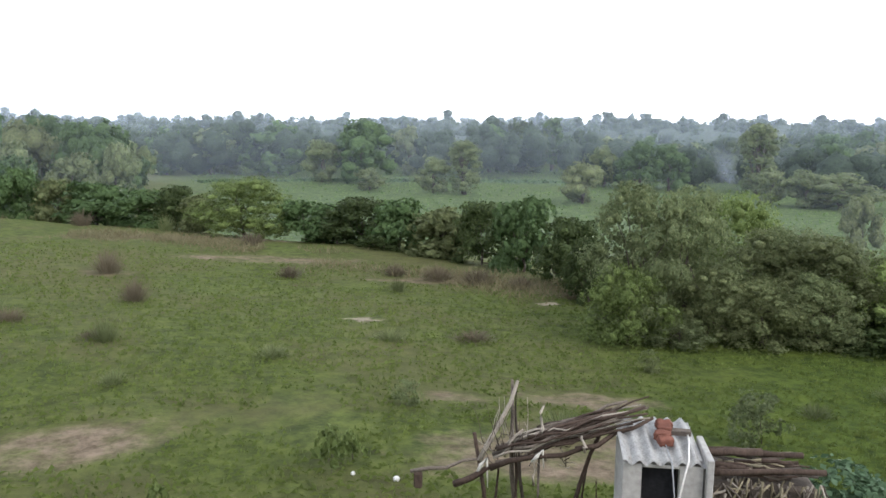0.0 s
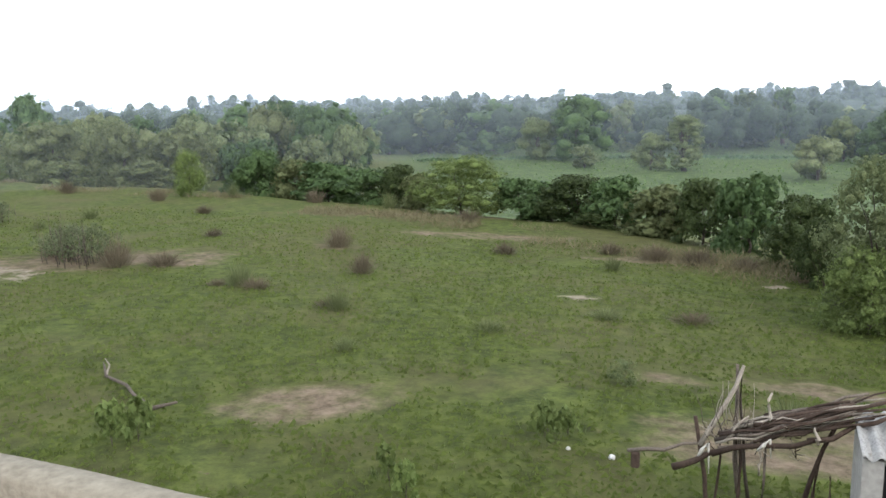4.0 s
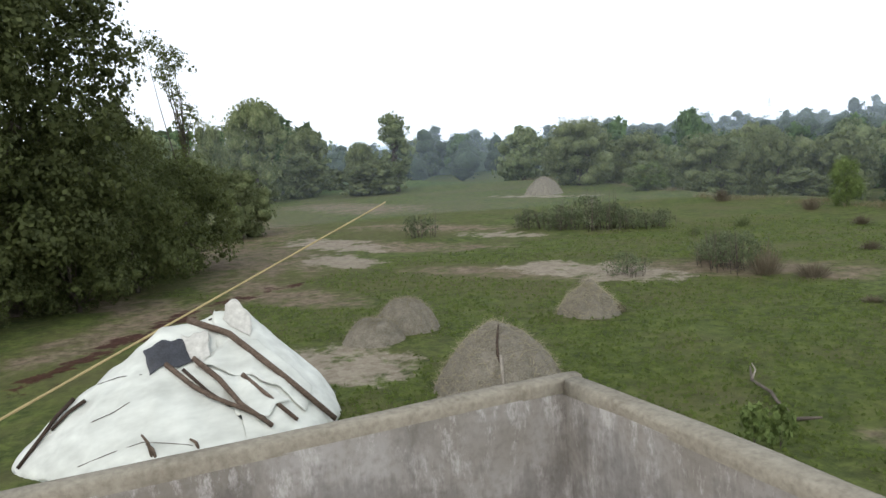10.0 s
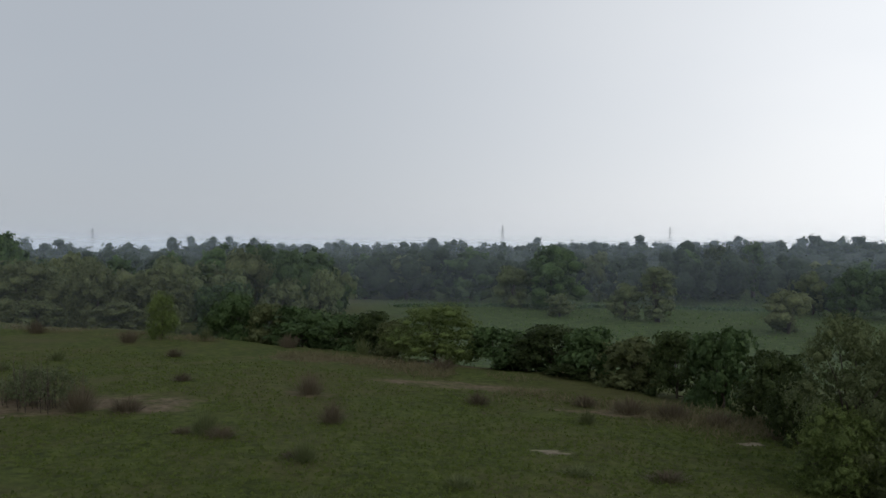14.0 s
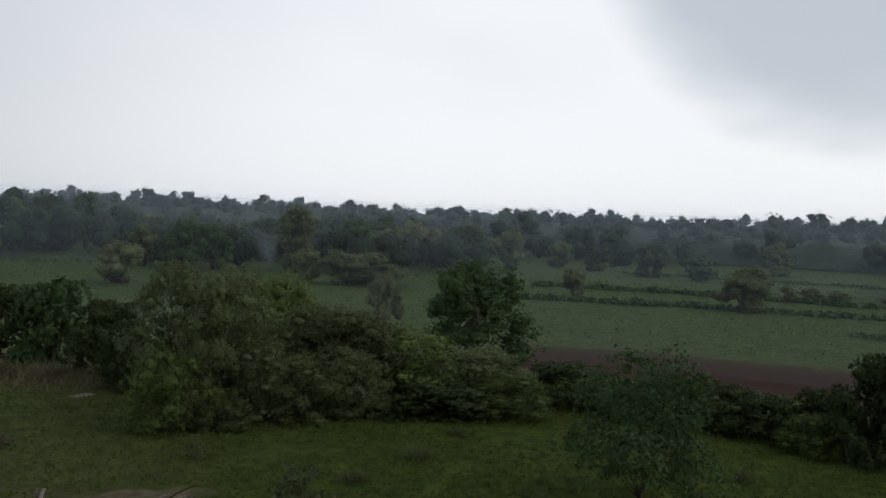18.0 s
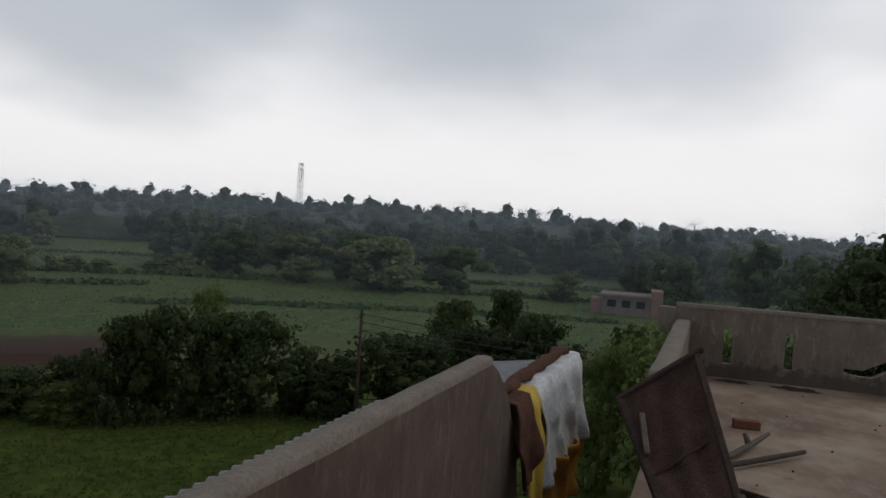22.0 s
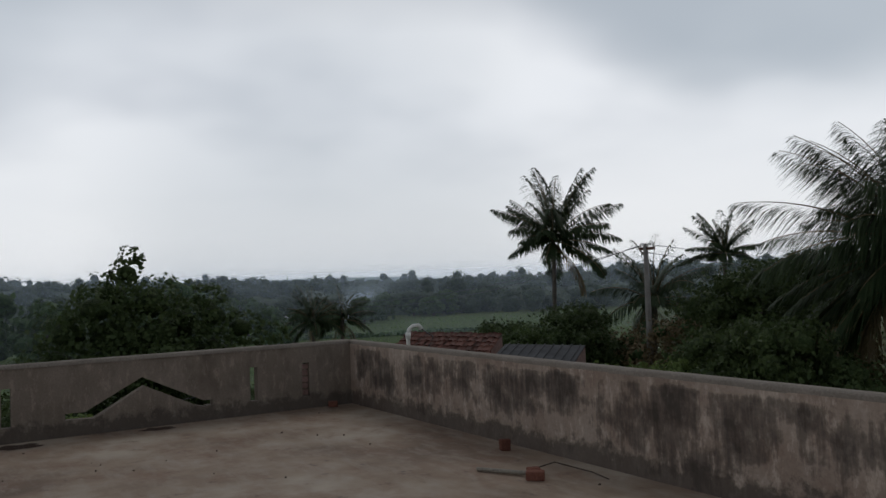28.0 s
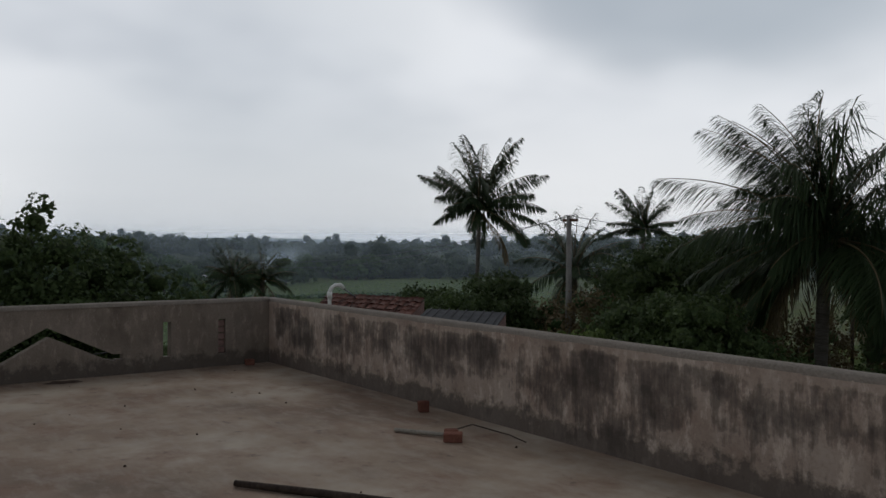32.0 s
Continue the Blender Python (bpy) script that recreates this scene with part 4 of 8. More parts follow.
bush_d = make_tree("bush", "olive-green thorny bush in the hedge", "bush", 3.6, 2.8, 0.0, 3400, 0.14, LEAF_OLIVE, 14, 44, 0.12, "hedge bushes", 0.02, inner=30, ragged=0.24, fill=0.72)
bush_e = make_tree("bush", "deep-green bush in the hedge below the lawn", "bush", 3.8, 3.0, 0.0, 3600, 0.14, LEAF_DEEP, 15, 44, 0.12, "hedge bushes", 0.02, inner=30, ragged=0.24, fill=0.72)
bush_f = make_tree("bush", "dark shaded bush in the hedge beyond the lawn", "bush", 3.8, 3.0, 0.0, 7000, 0.088, LEAF_HEDGE, 16, 70, 0.10, "hedge bushes", 0.02, inner=30, ragged=0.26, fill=0.68)
tree_a = make_tree("tree", "broad round-headed dark-green tree in the valley", "tree", 8.5, 8.6, 0.2, 1500, 0.34, LEAF_DEEP, 21, 34, 0.15, "valley trees", inner=30)
tree_b = make_tree("tree", "spreading olive-green tree in the valley", "tree", 9.0, 7.6, 0.1, 1500, 0.34, LEAF_OLIVE, 22, 34, 0.15, "valley trees", inner=30)
tree_c = make_tree("tree", "tall narrow green tree in the valley", "tree", 5.0, 12.0, 0.4, 3000, 0.27, LEAF_MID, 23, 64, 0.2, "valley trees", inner=34, ragged=0.24, fill=0.7)
tree_d = make_tree("tree", "dense green tree in the valley", "tree", 7.0, 7.2, 0.0, 1300, 0.33, LEAF_MID, 24, 28, 0.16, "valley trees", inner=26)
far_a = make_tree("tree", "broad dark tree across the valley", "tree", 8.5, 8.6, 0.2, 420, 0.62, LEAF_DEEP, 25, 26, 0.16, "valley trees", inner=22)
far_b = make_tree("tree", "olive-green tree across the valley", "tree", 9.0, 7.6, 0.1, 420, 0.62, LEAF_OLIVE, 26, 26, 0.16, "valley trees", inner=22)
far_c = make_tree("tree", "tall narrow dark tree across the valley", "tree", 5.0, 12.0, 0.3, 560, 0.5, LEAF_DEEP, 37, 40, 0.2, "valley trees", inner=30)
far_d = make_tree("tree", "dense green tree across the valley", "tree", 7.0, 7.2, 0.0, 400, 0.6, LEAF_MID, 27, 24, 0.17, "valley trees", inner=22)
far_e = make_tree("tree", "dark dense tree behind the fields", "tree", 8.0, 8.4, 0.0, 420, 0.62, LEAF_HEDGE, 36, 26, 0.17, "valley trees", inner=22)
near_d = make_tree("tree", "rounded green tree beyond the yard", "tree", 7.0, 7.2, 0.0, 6500, 0.17, LEAF_OLIVE, 28, 90, 0.125, "yard trees", inner=50, ragged=0.24, fill=0.74)
near_b = make_tree("tree", "olive spreading tree beyond the yard", "tree", 8.5, 7.8, 0.0, 6500, 0.17, LEAF_OLIVE, 29, 90, 0.12, "yard trees", inner=50, ragged=0.24, fill=0.74)
bigtree = make_tree("tree", "big round dark tree behind the hedge", "tree", 7.5, 7.0, 0.0, 9000, 0.13, LEAF_DEEP, 38, 90, 0.09, "hedge trees", inner=50, ragged=0.26, fill=0.68)

# the tall thicket where the hedge comes nearest
for proto, x, y, width, height in (
        (bush_a, 2.4, 22.5, 2.9, 4.2), (bush_a, 3.7, 22.9, 2.7, 4.1), (bush_b, 2.1, 21.5, 2.4, 2.1), (bush_b, 5.8, 27.4, 3.6, 3.8), (bush_c, 5.9, 24.3, 3.0, 3.0), (bush_a, 6.9, 24.2, 2.7, 3.0),
        (bush_c, 8.0, 23.7, 2.7, 2.8), (bush_c, 4.2, 22.4, 2.4, 2.1), (bush_c, 5.7, 22.3, 2.4, 1.8), (bush_a, 7.1, 22.3, 2.1, 2.0), (bush_a, 3.4, 21.5, 1.7, 0.8)):
    grown(proto, x, y, width, height)

# the hedge below the east lawn
for proto, x, y, width, height in (
        (bush_c, 7.5, 23.7, 3.6, 3.0), (bush_b, 9.3, 23.4, 3.6, 2.4), (bush_a, 11.1, 23.0, 3.9, 1.9), (bush_b, 11.5, 21.3, 2.8, 1.3), (bush_f, 14.6, 22.8, 3.4, 1.3), (bush_f, 15.2, 21.1, 2.8, 0.9),
        (bush_f, 16.7, 20.6, 3.1, 1.3), (bush_f, 17.6, 19.2, 2.9, 1.3), (bush_f, 17.9, 17.5, 2.7, 1.3), (bush_b, 17.6, 15.8, 1.7, 1.1), (bush_f, 19.2, 16.8, 2.3, 1.5), (bush_f, 18.6, 14.6, 2.4, 2.8),
        (bush_f, 19.6, 13.9, 2.7, 3.1), (bush_f, 20.8, 13.0, 2.4, 2.8), (bush_b, 38.4, 25.4, 2.8, 4.2), (bush_c, 6.9, 22.6, 2.5, 1.6), (bush_f, 9.3, 22.1, 3.9, 1.1)):
    grown(proto, x, y, width, height)

# the hedge where it passes the stair
for proto, x, y, width, height in (
        (bush_f, 21.5, 12.4, 4.0, 2.9), (bush_f, 21.9, 10.4, 2.3, 1.6), (bush_f, 22.7, 8.8, 3.4, 2.4), (bush_f, 24.0, 8.0, 3.1, 2.3), (bush_f, 32.8, 9.9, 2.7, 3.1), (bush_f, 33.5, 7.7, 2.3, 3.6),
        (bush_f, 26.4, 6.9, 3.4, 2.6), (bush_f, 26.9, 5.0, 2.9, 3.1), (bush_b, 17.8, 1.9, 1.6, 2.9), (bush_f, 27.3, 2.2, 1.9, 3.0)):
    grown(proto, x, y, width, height)

# the hedge under the brow of the lawn
for proto, x, y, width, height in (
        (bush_e, -32.1, 45.9, 3.5, 3.1), (bush_d, -29.7, 46.3, 3.2, 2.8), (bush_e, -26.9, 45.7, 3.4, 2.5), (bush_e, -23.3, 44.3, 4.0, 2.1), (bush_f, -21.2, 44.2, 3.0, 2.5), (bush_d, -19.3, 42.8, 2.5, 2.1),
        (bush_b, -16.2, 41.5, 5.4, 3.2), (bush_e, -12.5, 41.1, 3.4, 2.2), (bush_f, -9.5, 40.4, 3.9, 2.4), (bush_e, -7.3, 39.3, 3.6, 2.5), (bush_d, -5.0, 37.2, 3.4, 2.3), (bush_f, -3.0, 35.9, 2.9, 2.8),
        (bush_e, -1.1, 34.0, 3.0, 3.1), (bush_f, 0.7, 30.0, 3.0, 2.5), (bush_f, 1.3, 27.0, 1.7, 2.2), (bush_e, -10.7, 40.6, 3.0, 1.4), (bush_f, -8.0, 38.7, 2.8, 1.1)):
    grown(proto, x, y, width, height)

# trees below the north-west brow
for proto, x, y, width, height in (
        (bush_e, -27.5, 46.3, 5.6, 2.7), (bush_e, -36.1, 50.3, 5.2, 4.4), (bush_b, -32.8, 39.6, 1.9, 2.8), (bush_d, -46.4, 55.0, 6.3, 5.9), (near_d, -48.4, 50.5, 3.6, 5.5), (near_b, -56.1, 51.1, 7.3, 6.0),
        (bush_d, -55.0, 43.2, 3.5, 2.4), (near_b, -66.2, 51.6, 6.1, 5.8), (near_b, -69.9, 46.5, 7.6, 6.5), (tree_a, -87.3, 76.3, 7.2, 11.6), (tree_d, -105.7, 60.8, 7.1, 9.8), (tree_a, -57.7, 86.4, 7.0, 10.6),
        (tree_a, -52.3, 85.1, 7.4, 9.7), (tree_d, -44.9, 80.2, 6.2, 7.7), (tree_d, -48.5, 68.5, 5.5, 7.8), (tree_d, -61.6, 76.1, 7.1, 8.8), (tree_b, -71.6, 69.7, 5.6, 8.5), (bush_d, -51.2, 47.6, 3.9, 2.2),
        (bush_d, -44.4, 48.7, 4.3, 2.1), (tree_b, -55.4, 80.9, 8.0, 9.9), (tree_a, -48.6, 80.5, 5.5, 9.9), (tree_d, -42.8, 76.9, 4.5, 7.5), (tree_d, -44.1, 71.5, 5.2, 6.9)):
    grown(proto, x, y, width, height)

# trees round the north fields
for proto, x, y, width, height in (
        (far_a, -75.8, 154.4, 9.1, 9.5), (far_d, -67.8, 158.1, 13.5, 9.1), (far_a, -54.6, 158.9, 14.8, 10.9), (tree_d, -41.0, 144.3, 7.6, 7.5), (tree_a, -33.3, 144.2, 12.9, 11.4), (tree_d, -28.8, 127.8, 4.8, 3.6),
        (far_d, -30.9, 175.3, 8.5, 10.5), (tree_d, -18.0, 125.4, 5.8, 5.5), (tree_c, -13.3, 125.0, 5.5, 8.2), (far_a, -14.6, 191.4, 10.5, 11.6), (far_e, -6.9, 193.9, 10.6, 12.2), (far_c, -0.2, 205.0, 6.2, 13.2),
        (far_b, -7.0, 189.9, 5.8, 3.2), (tree_b, 4.2, 113.9, 7.4, 5.6), (tree_d, 9.1, 149.7, 6.4, 7.3), (tree_a, 14.3, 139.3, 7.8, 8.1), (tree_a, 19.3, 140.7, 7.3, 7.8), (tree_c, 32.5, 136.2, 7.0, 11.2),
        (far_d, 28.7, 167.6, 4.8, 7.2), (tree_d, 29.8, 118.3, 5.5, 4.9), (tree_d, 33.1, 113.3, 5.8, 5.0), (tree_a, 46.0, 144.9, 8.2, 9.7)):
    grown(proto, x, y, width, height)

# trees scattered over the east fields
for proto, x, y, width, height in (
        (tree_b, 24.1, 67.9, 3.5, 5.2), (bigtree, 16.7, 34.1, 5.6, 5.0), (tree_c, 74.8, 157.1, 6.9, 9.4), (tree_d, 80.3, 149.8, 6.8, 8.7), (far_b, 99.9, 164.0, 7.7, 6.1), (far_e, 104.5, 153.9, 7.8, 5.5),
        (far_e, 104.5, 136.6, 7.0, 6.5), (tree_b, 62.3, 97.9, 4.1, 3.7), (far_a, 110.0, 127.1, 7.2, 5.2), (tree_d, 101.8, 104.7, 6.3, 4.5), (far_d, 146.5, 143.5, 7.9, 7.8), (tree_d, 92.6, 88.4, 2.4, 2.6),
        (tree_b, 75.1, 79.0, 6.4, 5.0), (tree_d, 97.7, 88.8, 4.4, 2.1), (tree_d, 37.4, 114.0, 11.2, 4.7), (tree_d, 108.3, 82.4, 5.1, 2.0), (tree_d, 98.6, 84.7, 3.4, 2.2)):
    grown(proto, x, y, width, height)

# the clump beyond the east fields
for proto, x, y, width, height in (
        (tree_a, 118.7, 74.7, 11.0, 7.5), (tree_d, 121.7, 65.6, 11.8, 7.5), (tree_a, 124.7, 55.0, 12.6, 8.2), (tree_d, 113.0, 46.7, 13.2, 7.9), (tree_a, 122.5, 38.2, 11.8, 7.3), (tree_d, 122.6, 20.7, 6.0, 4.7),
        (far_a, 185.1, 44.3, 10.6, 6.4), (far_e, 202.2, 35.8, 15.2, 9.3), (far_a, 198.9, 24.1, 14.7, 9.2), (tree_d, 111.5, 59.3, 7.0, 4.1), (tree_a, 179.9, 12.6, 11.7, 8.5), (tree_d, 107.4, 77.1, 5.0, 3.4)):
    grown(proto, x, y, width, height)

# trees beyond the west yard
for proto, x, y, width, height in (
        (near_d, -89.8, 18.6, 7.3, 11.1), (near_b, -82.8, 12.6, 4.2, 9.0), (near_d, -104.0, 27.9, 5.9, 8.2), (bush_d, -94.7, 24.1, 7.3, 5.1), (tree_c, -87.4, 33.6, 4.7, 8.8), (near_d, -90.6, 30.6, 3.8, 6.0),
        (bush_d, -86.4, 30.6, 8.1, 3.8), (tree_d, -89.8, 51.6, 6.6, 6.6), (near_b, -67.9, 45.2, 7.6, 6.4), (tree_b, -72.9, 55.4, 8.3, 6.2), (bush_b, -54.7, 43.0, 3.7, 2.3), (tree_d, -65.9, 60.6, 8.1, 7.9),
        (near_d, -51.3, 52.7, 3.4, 6.5), (tree_d, -211.4, 89.8, 5.9, 12.1), (tree_a, -216.0, 103.8, 10.6, 11.8), (tree_d, -89.4, 8.6, 5.9, 8.1), (bush_d, -105.0, 31.7, 4.8, 2.8)):
    grown(proto, x, y, width, height)

# groves: bearings, distances, how many, size
for lo, hi, d0, d1, n, s0, s1 in ((-37, -27.5, 112, 150, 14, 0.8, 1.1), (53, 71.5, 150, 180, 14, 0.7, 1.2), (84, 107, 118, 160, 14, 0.7, 1.3), (-58, -37, 112, 150, 26, 0.8, 1.15), (-88, -74, 112, 140, 12, 0.9, 1.2), (2, 26, 165, 220, 24, 0.8, 1.2)):
    grove = random.Random(int(lo * 7))
    for i in range(n):
        az = lo + (hi - lo) * (i + grove.uniform(0.1, 0.9)) / n
        stand(grove.choice((far_a, far_e, far_e) if lo > 50 else (far_a, far_a, far_b, far_d, far_e)), *bearing(az, grove.uniform(d0, d1)), grove.uniform(s0, s1), grove.uniform(0.9, 1.15), grove.uniform(0, 360))

# the tall trees beside the west side of the yard
big = make_tree("tree", "large leafy tree with a full dark crown beside the yard", "tree", 11.5, 15.5, 0.6, 100000, 0.125, LEAF_YARD, 31, 300, 0.07, inner=200, ragged=0.3, fill=0.28)
stand(big, -33.0, -3.0, 1.0, 1.0, 20)
under = make_tree("bush", "olive undergrowth below the tall trees", "bush", 5.0, 4.2, 0.0, 16000, 0.07, LEAF_YARD, 32, 120, 0.082, "yard undergrowth", 0.02, inner=70, ragged=0.3, fill=0.46)
for x, y, s, t in ((-31.5, -0.6, 1.0, 1.0), (-34.5, 1.6, 1.1, 1.1), (-38.5, 4.2, 1.1, 1.1), (-29.5, -3.8, 1.0, 1.0), (-41, 2.0, 1.2, 1.3), (-28.5, -7, 1.1, 1.1), (-36, -1.5, 1.2, 1.4)):
    stand(under, x, y, s, t)
# clumps of the thin tall tree: across, height over the ground, radius
TUFTS = ((-1.6, 12.1, 0.42), (-1.2, 12.5, 0.35), (-0.5, 11.6, 0.5), (-0.1, 11.2, 0.62), (-0.7, 10.7, 0.45), (-0.9, 10.2, 0.4), (0.9, 10.6, 0.2), (-0.4, 9.5, 0.42), (-0.2, 8.9, 0.4), (0.3, 8.2, 0.5), (0.5, 7.7, 0.4), (-0.1, 7.4, 0.34), (0.2, 6.5, 0.4), (-0.4, 5.6, 0.4))
gum = make_tree("tree", "thin tall tree with sparse drooping tufts of leaves", "tree", 2.4, 12.4, 5.0, 4200, 0.085, LEAF_YARD, 33, 2, 0.1, trunk=0.009, extra=[(np.array((0.25 * math.sin(5 * z), u, z)), r) for u, z, r in TUFTS], inner=0, ragged=0.45)
stand(gum, -51.4, 6.2, 1.0, 1.0, 0)
for x, y, width, height in ((-51.7, 2.6, 2.6, 9.0), (-52.6, 3.9, 2.2, 8.0), (-54, 0.8, 3.6, 8.4), (-56, 6.6, 5.0, 5.6), (-53, 9.4, 4.4, 4.6)):
    grown(near_b, x, y, width, height)

# the tree that looks over the east parapet
# its clumps: across, height over the ground, radius
CLUMPS = ((-0.35, 6.6, 0.33), (-0.55, 6.15, 0.42), (-0.8, 5.6, 0.65), (-1.3, 5.2, 0.7), (0.1, 5.3, 0.75), (1.6, 5.45, 0.42), (1.75, 4.9, 0.62), (1.0, 4.7, 0.8), (2.5, 4.5, 0.55), (3.2, 4.25, 0.42), (-1.9, 4.6, 0.7),
          (-0.9, 4.5, 0.9), (0.2, 4.4, 0.95), (-2.2, 3.8, 0.75), (-1.0, 3.6, 1.0), (0.5, 3.5, 1.05), (1.8, 3.8, 0.8))
look_over = make_tree("tree", "dark bushy tree rising behind the pierced parapet", "tree", 4.6, 4.2, 0.8, 15000, 0.088, LEAF_HEDGE, 34, 30, 0.13, "", 0.03,
                      [(np.array((0.35 * math.sin(7 * z), -u, z)), r) for u, z, r in CLUMPS], inner=40, ragged=0.2, fill=0.62)
stand(look_over, 24.4, -5.4, 1.05, 0.98, 0)
sapling = make_tree("sapling", "slender young tree with open light-green foliage on the lawn", "tree", 3.2, 2.9, 0.3, 9500, 0.055, LEAF_DEEP, 35, 40, 0.11, trunk=0.012, limbs=True, inner=0, ragged=0.3)
stand(sapling, 9.9, 12.6, 1.0, 1.0, 40)


def far_woods():
    """The woods on the rise across the valley: closed canopy, with crowns that stand out of it."""
    rng = np.random.default_rng(5)
    pts, body, fs, total = [], [], [], 0
    for lo, hi, d0, d1, n, h0, h1 in ((-29, 3, 166, 192, 56, 8, 11), (3, 26, 146, 200, 60, 6, 9), (-26, 3, 188, 228, 44, 8, 12), (24, 40, 208, 230, 14, 5, 8), (62, 107, 185, 240, 84, 8, 12), (108, 146, 228, 290, 150, 4, 8), (-74, -58, 190, 230, 24, 7, 10),
                                      (-60, -36, 150, 420, 150, 7, 12), (-38, 30, 225, 470, 420, 7, 12), (28, 58, 232, 470, 230, 7, 12), (56, 106, 225, 440, 300, 8, 13), (104, 172, 250, 560, 520, 8, 13), (104, 172, 560, 900, 160, 10, 16), (105, 152, 300, 500, 420, 8, 12), (-120, -60, 210, 420, 150, 8, 14),
                                      (-62, 110, 440, 500, 380, 7, 12)):
        for _ in range(n):
            az, d = rng.uniform(lo, hi), math.sqrt(rng.uniform(d0 * d0, d1 * d1))
            x, y = bearing(az, d)
            h, wd = rng.uniform(h0, h1) * (1.16 if rng.uniform() < 0.12 else 0.9), rng.uniform(6, 12)
            r = max(wd * rng.uniform(0.26, 0.33), h * 0.21)
            ls = [(np.array((rng.normal(0, wd * 0.1), rng.normal(0, wd * 0.1), h * k)), r * rng.uniform(1.0, 1.25)) for k in (0.40, 0.64)]
            ls.append((np.array((rng.normal(0, 0.3), rng.normal(0, 0.3), h - r * 0.8)), r * 0.92))
            fine = max(min(d * 0.0021, 0.95), 0.45)
            foot = np.array((x, y, ground_z(x, y)))
            pts.append(crown_points(rng, ls, 66, fine * 0.9, ragged=0.19) + foot)
            for c, r in ls:
                vs = BALL[0] * (r * rng.uniform(0.6, 0.98, (len(BALL[0]), 1))) * np.array((1.06, 1.06, 0.9)) + c + foot
                fs += [tuple(i + total for i in q) for q in BALL[1]]
                body.append(vs)
                total += len(vs)
    woods = put("far_woods", leaf_mesh("far_woods", np.concatenate(pts), LEAF_FAR_HAZED))
    put("crowns", mesh("crowns", np.concatenate(body).tolist(), fs, mass_of(LEAF_FAR_HAZED, 0.8), True), woods)
    tagged(woods, "blue-green woods on the rise across the valley, haze in their colour", "woods", kind="stuff")
    vs, fs = [], []
    cols, rings = 860, [236 * 1.026 ** i for i in range(30)]
    for d in rings:
        for k in range(cols):
            az = -118 + 288 * k / (cols - 1)
            x, y = bearing(az, d)
            swell = noise.noise((x * 0.07, y * 0.07, 3)) + 0.6 * noise.noise((x * 0.19, y * 0.19, 8))
            vs.append((x, y, ground_z(x, y) + (5.6 + 2.6 * swell) * ease(232, 250, d) - 0.4))
    for i in range(len(rings) - 1):
        fs += [(i * cols + k, i * cols + k + 1, (i + 1) * cols + k + 1, (i + 1) * cols + k) for k in range(cols - 1)]
    put("canopy", mesh("canopy", vs, fs, mass_of(LEAF_FAR_HAZED, 0.8), True), woods)


far_woods()


def crops():
    """Crop plants of the valley fields, and the weedy banks between them."""
    rng = np.random.default_rng(6)
    pts = []
    while len(pts) < 34000:
        az, d = rng.uniform(-28, 138), math.sqrt(rng.uniform(60 ** 2, 230 ** 2))
        x, y = bearing(az, d)
        if crop_at(x, y) > 0.6 and noise.noise((x * 0.03, y * 0.03, 2)) > -0.4 and cover_at(x, y)[2] < 0.15:
            pts.append((x, y, ground_z(x, y) + 0.15))
    tagged(put("crop", leaf_mesh("crop", leaves(rng, np.array(pts), 0.22, 1.3, 0.1), LEAF_CROP)), "low green crop in the valley fields", "crop", kind="stuff")
    pts = []
    for k, (az0, az1, d, slope, h) in enumerate(((-24, 3, 150, 0.3, 0.4), (24, 52, 108, 0.15, 0.7), (30, 60, 132, -0.1, 0.9), (36, 60, 178, 0.1, 0.6), (50, 84, 92, 0.2, 0.4), (66, 90, 122, 0.3, 0.8), (70, 92, 150, 0.2, 1.0), (106, 130, 150, 0.2, 0.7), (106, 134, 250, 0.3, 1.3))):
        n = int((az1 - az0) * d * 0.16)
        for i in range(n):
            az = rng.uniform(az0, az1)
            dd = d + slope * (az - az0) + 3 * noise.noise((az * 0.2, k, 0)) + rng.normal(0, 0.5)
            x, y = bearing(az, dd)
            top = h * max(0.15, 0.6 + noise.noise((az * 0.8, k * 3, 1)))
            z = ground_z(x, y)
            for _ in range(4):
                pts.append((x + rng.normal(0, 0.5), y + rng.normal(0, 0.5), z + rng.uniform(0, top)))
    tagged(put("field_bank", leaf_mesh("field_bank", leaves(rng, np.array(pts), 0.6, 1.2), LEAF_DEEP)), "dark weedy banks between the fields", "bank", kind="stuff")


def dry_fringe():
    """Tall dry grass along the brow of the lawn."""
    rng = np.random.default_rng(16)
    q = []
    while len(q) < 9000:
        az = rng.uniform(-62, 6)
        x, y = bearing(az, around(RIM, az) + rng.normal(-1.0, 1.3))
        if noise.noise((x * 0.22, y * 0.22, 6)) < -0.12:
            continue
        z, h, a = ground_z(x, y), rng.uniform(0.1, 0.38), rng.uniform(0, 6.28)
        s = np.array((math.cos(a), math.sin(a), 0)) * 0.014
        c = np.array((x, y, z))
        t = c + np.array((rng.normal(0, 0.2), rng.normal(0, 0.2), h))
        q.append(np.stack([c, (c + t) / 2 + s, t, (c + t) / 2 - s]))
    tagged(put("dry_grass", leaf_mesh("dry_grass", np.concatenate(q), LEAF_TAN)), "tall dry grass along the brow of the lawn", "grass", kind="stuff")


dry_fringe()
crops()
retire(bush_a, bush_b, bush_c, bush_d, bush_e, bush_f, near_d, near_b, bigtree, far_c, far_e, far_a, far_b, far_d, tree_a, tree_b, tree_c, tree_d, big, under, gum, look_over, sapling)

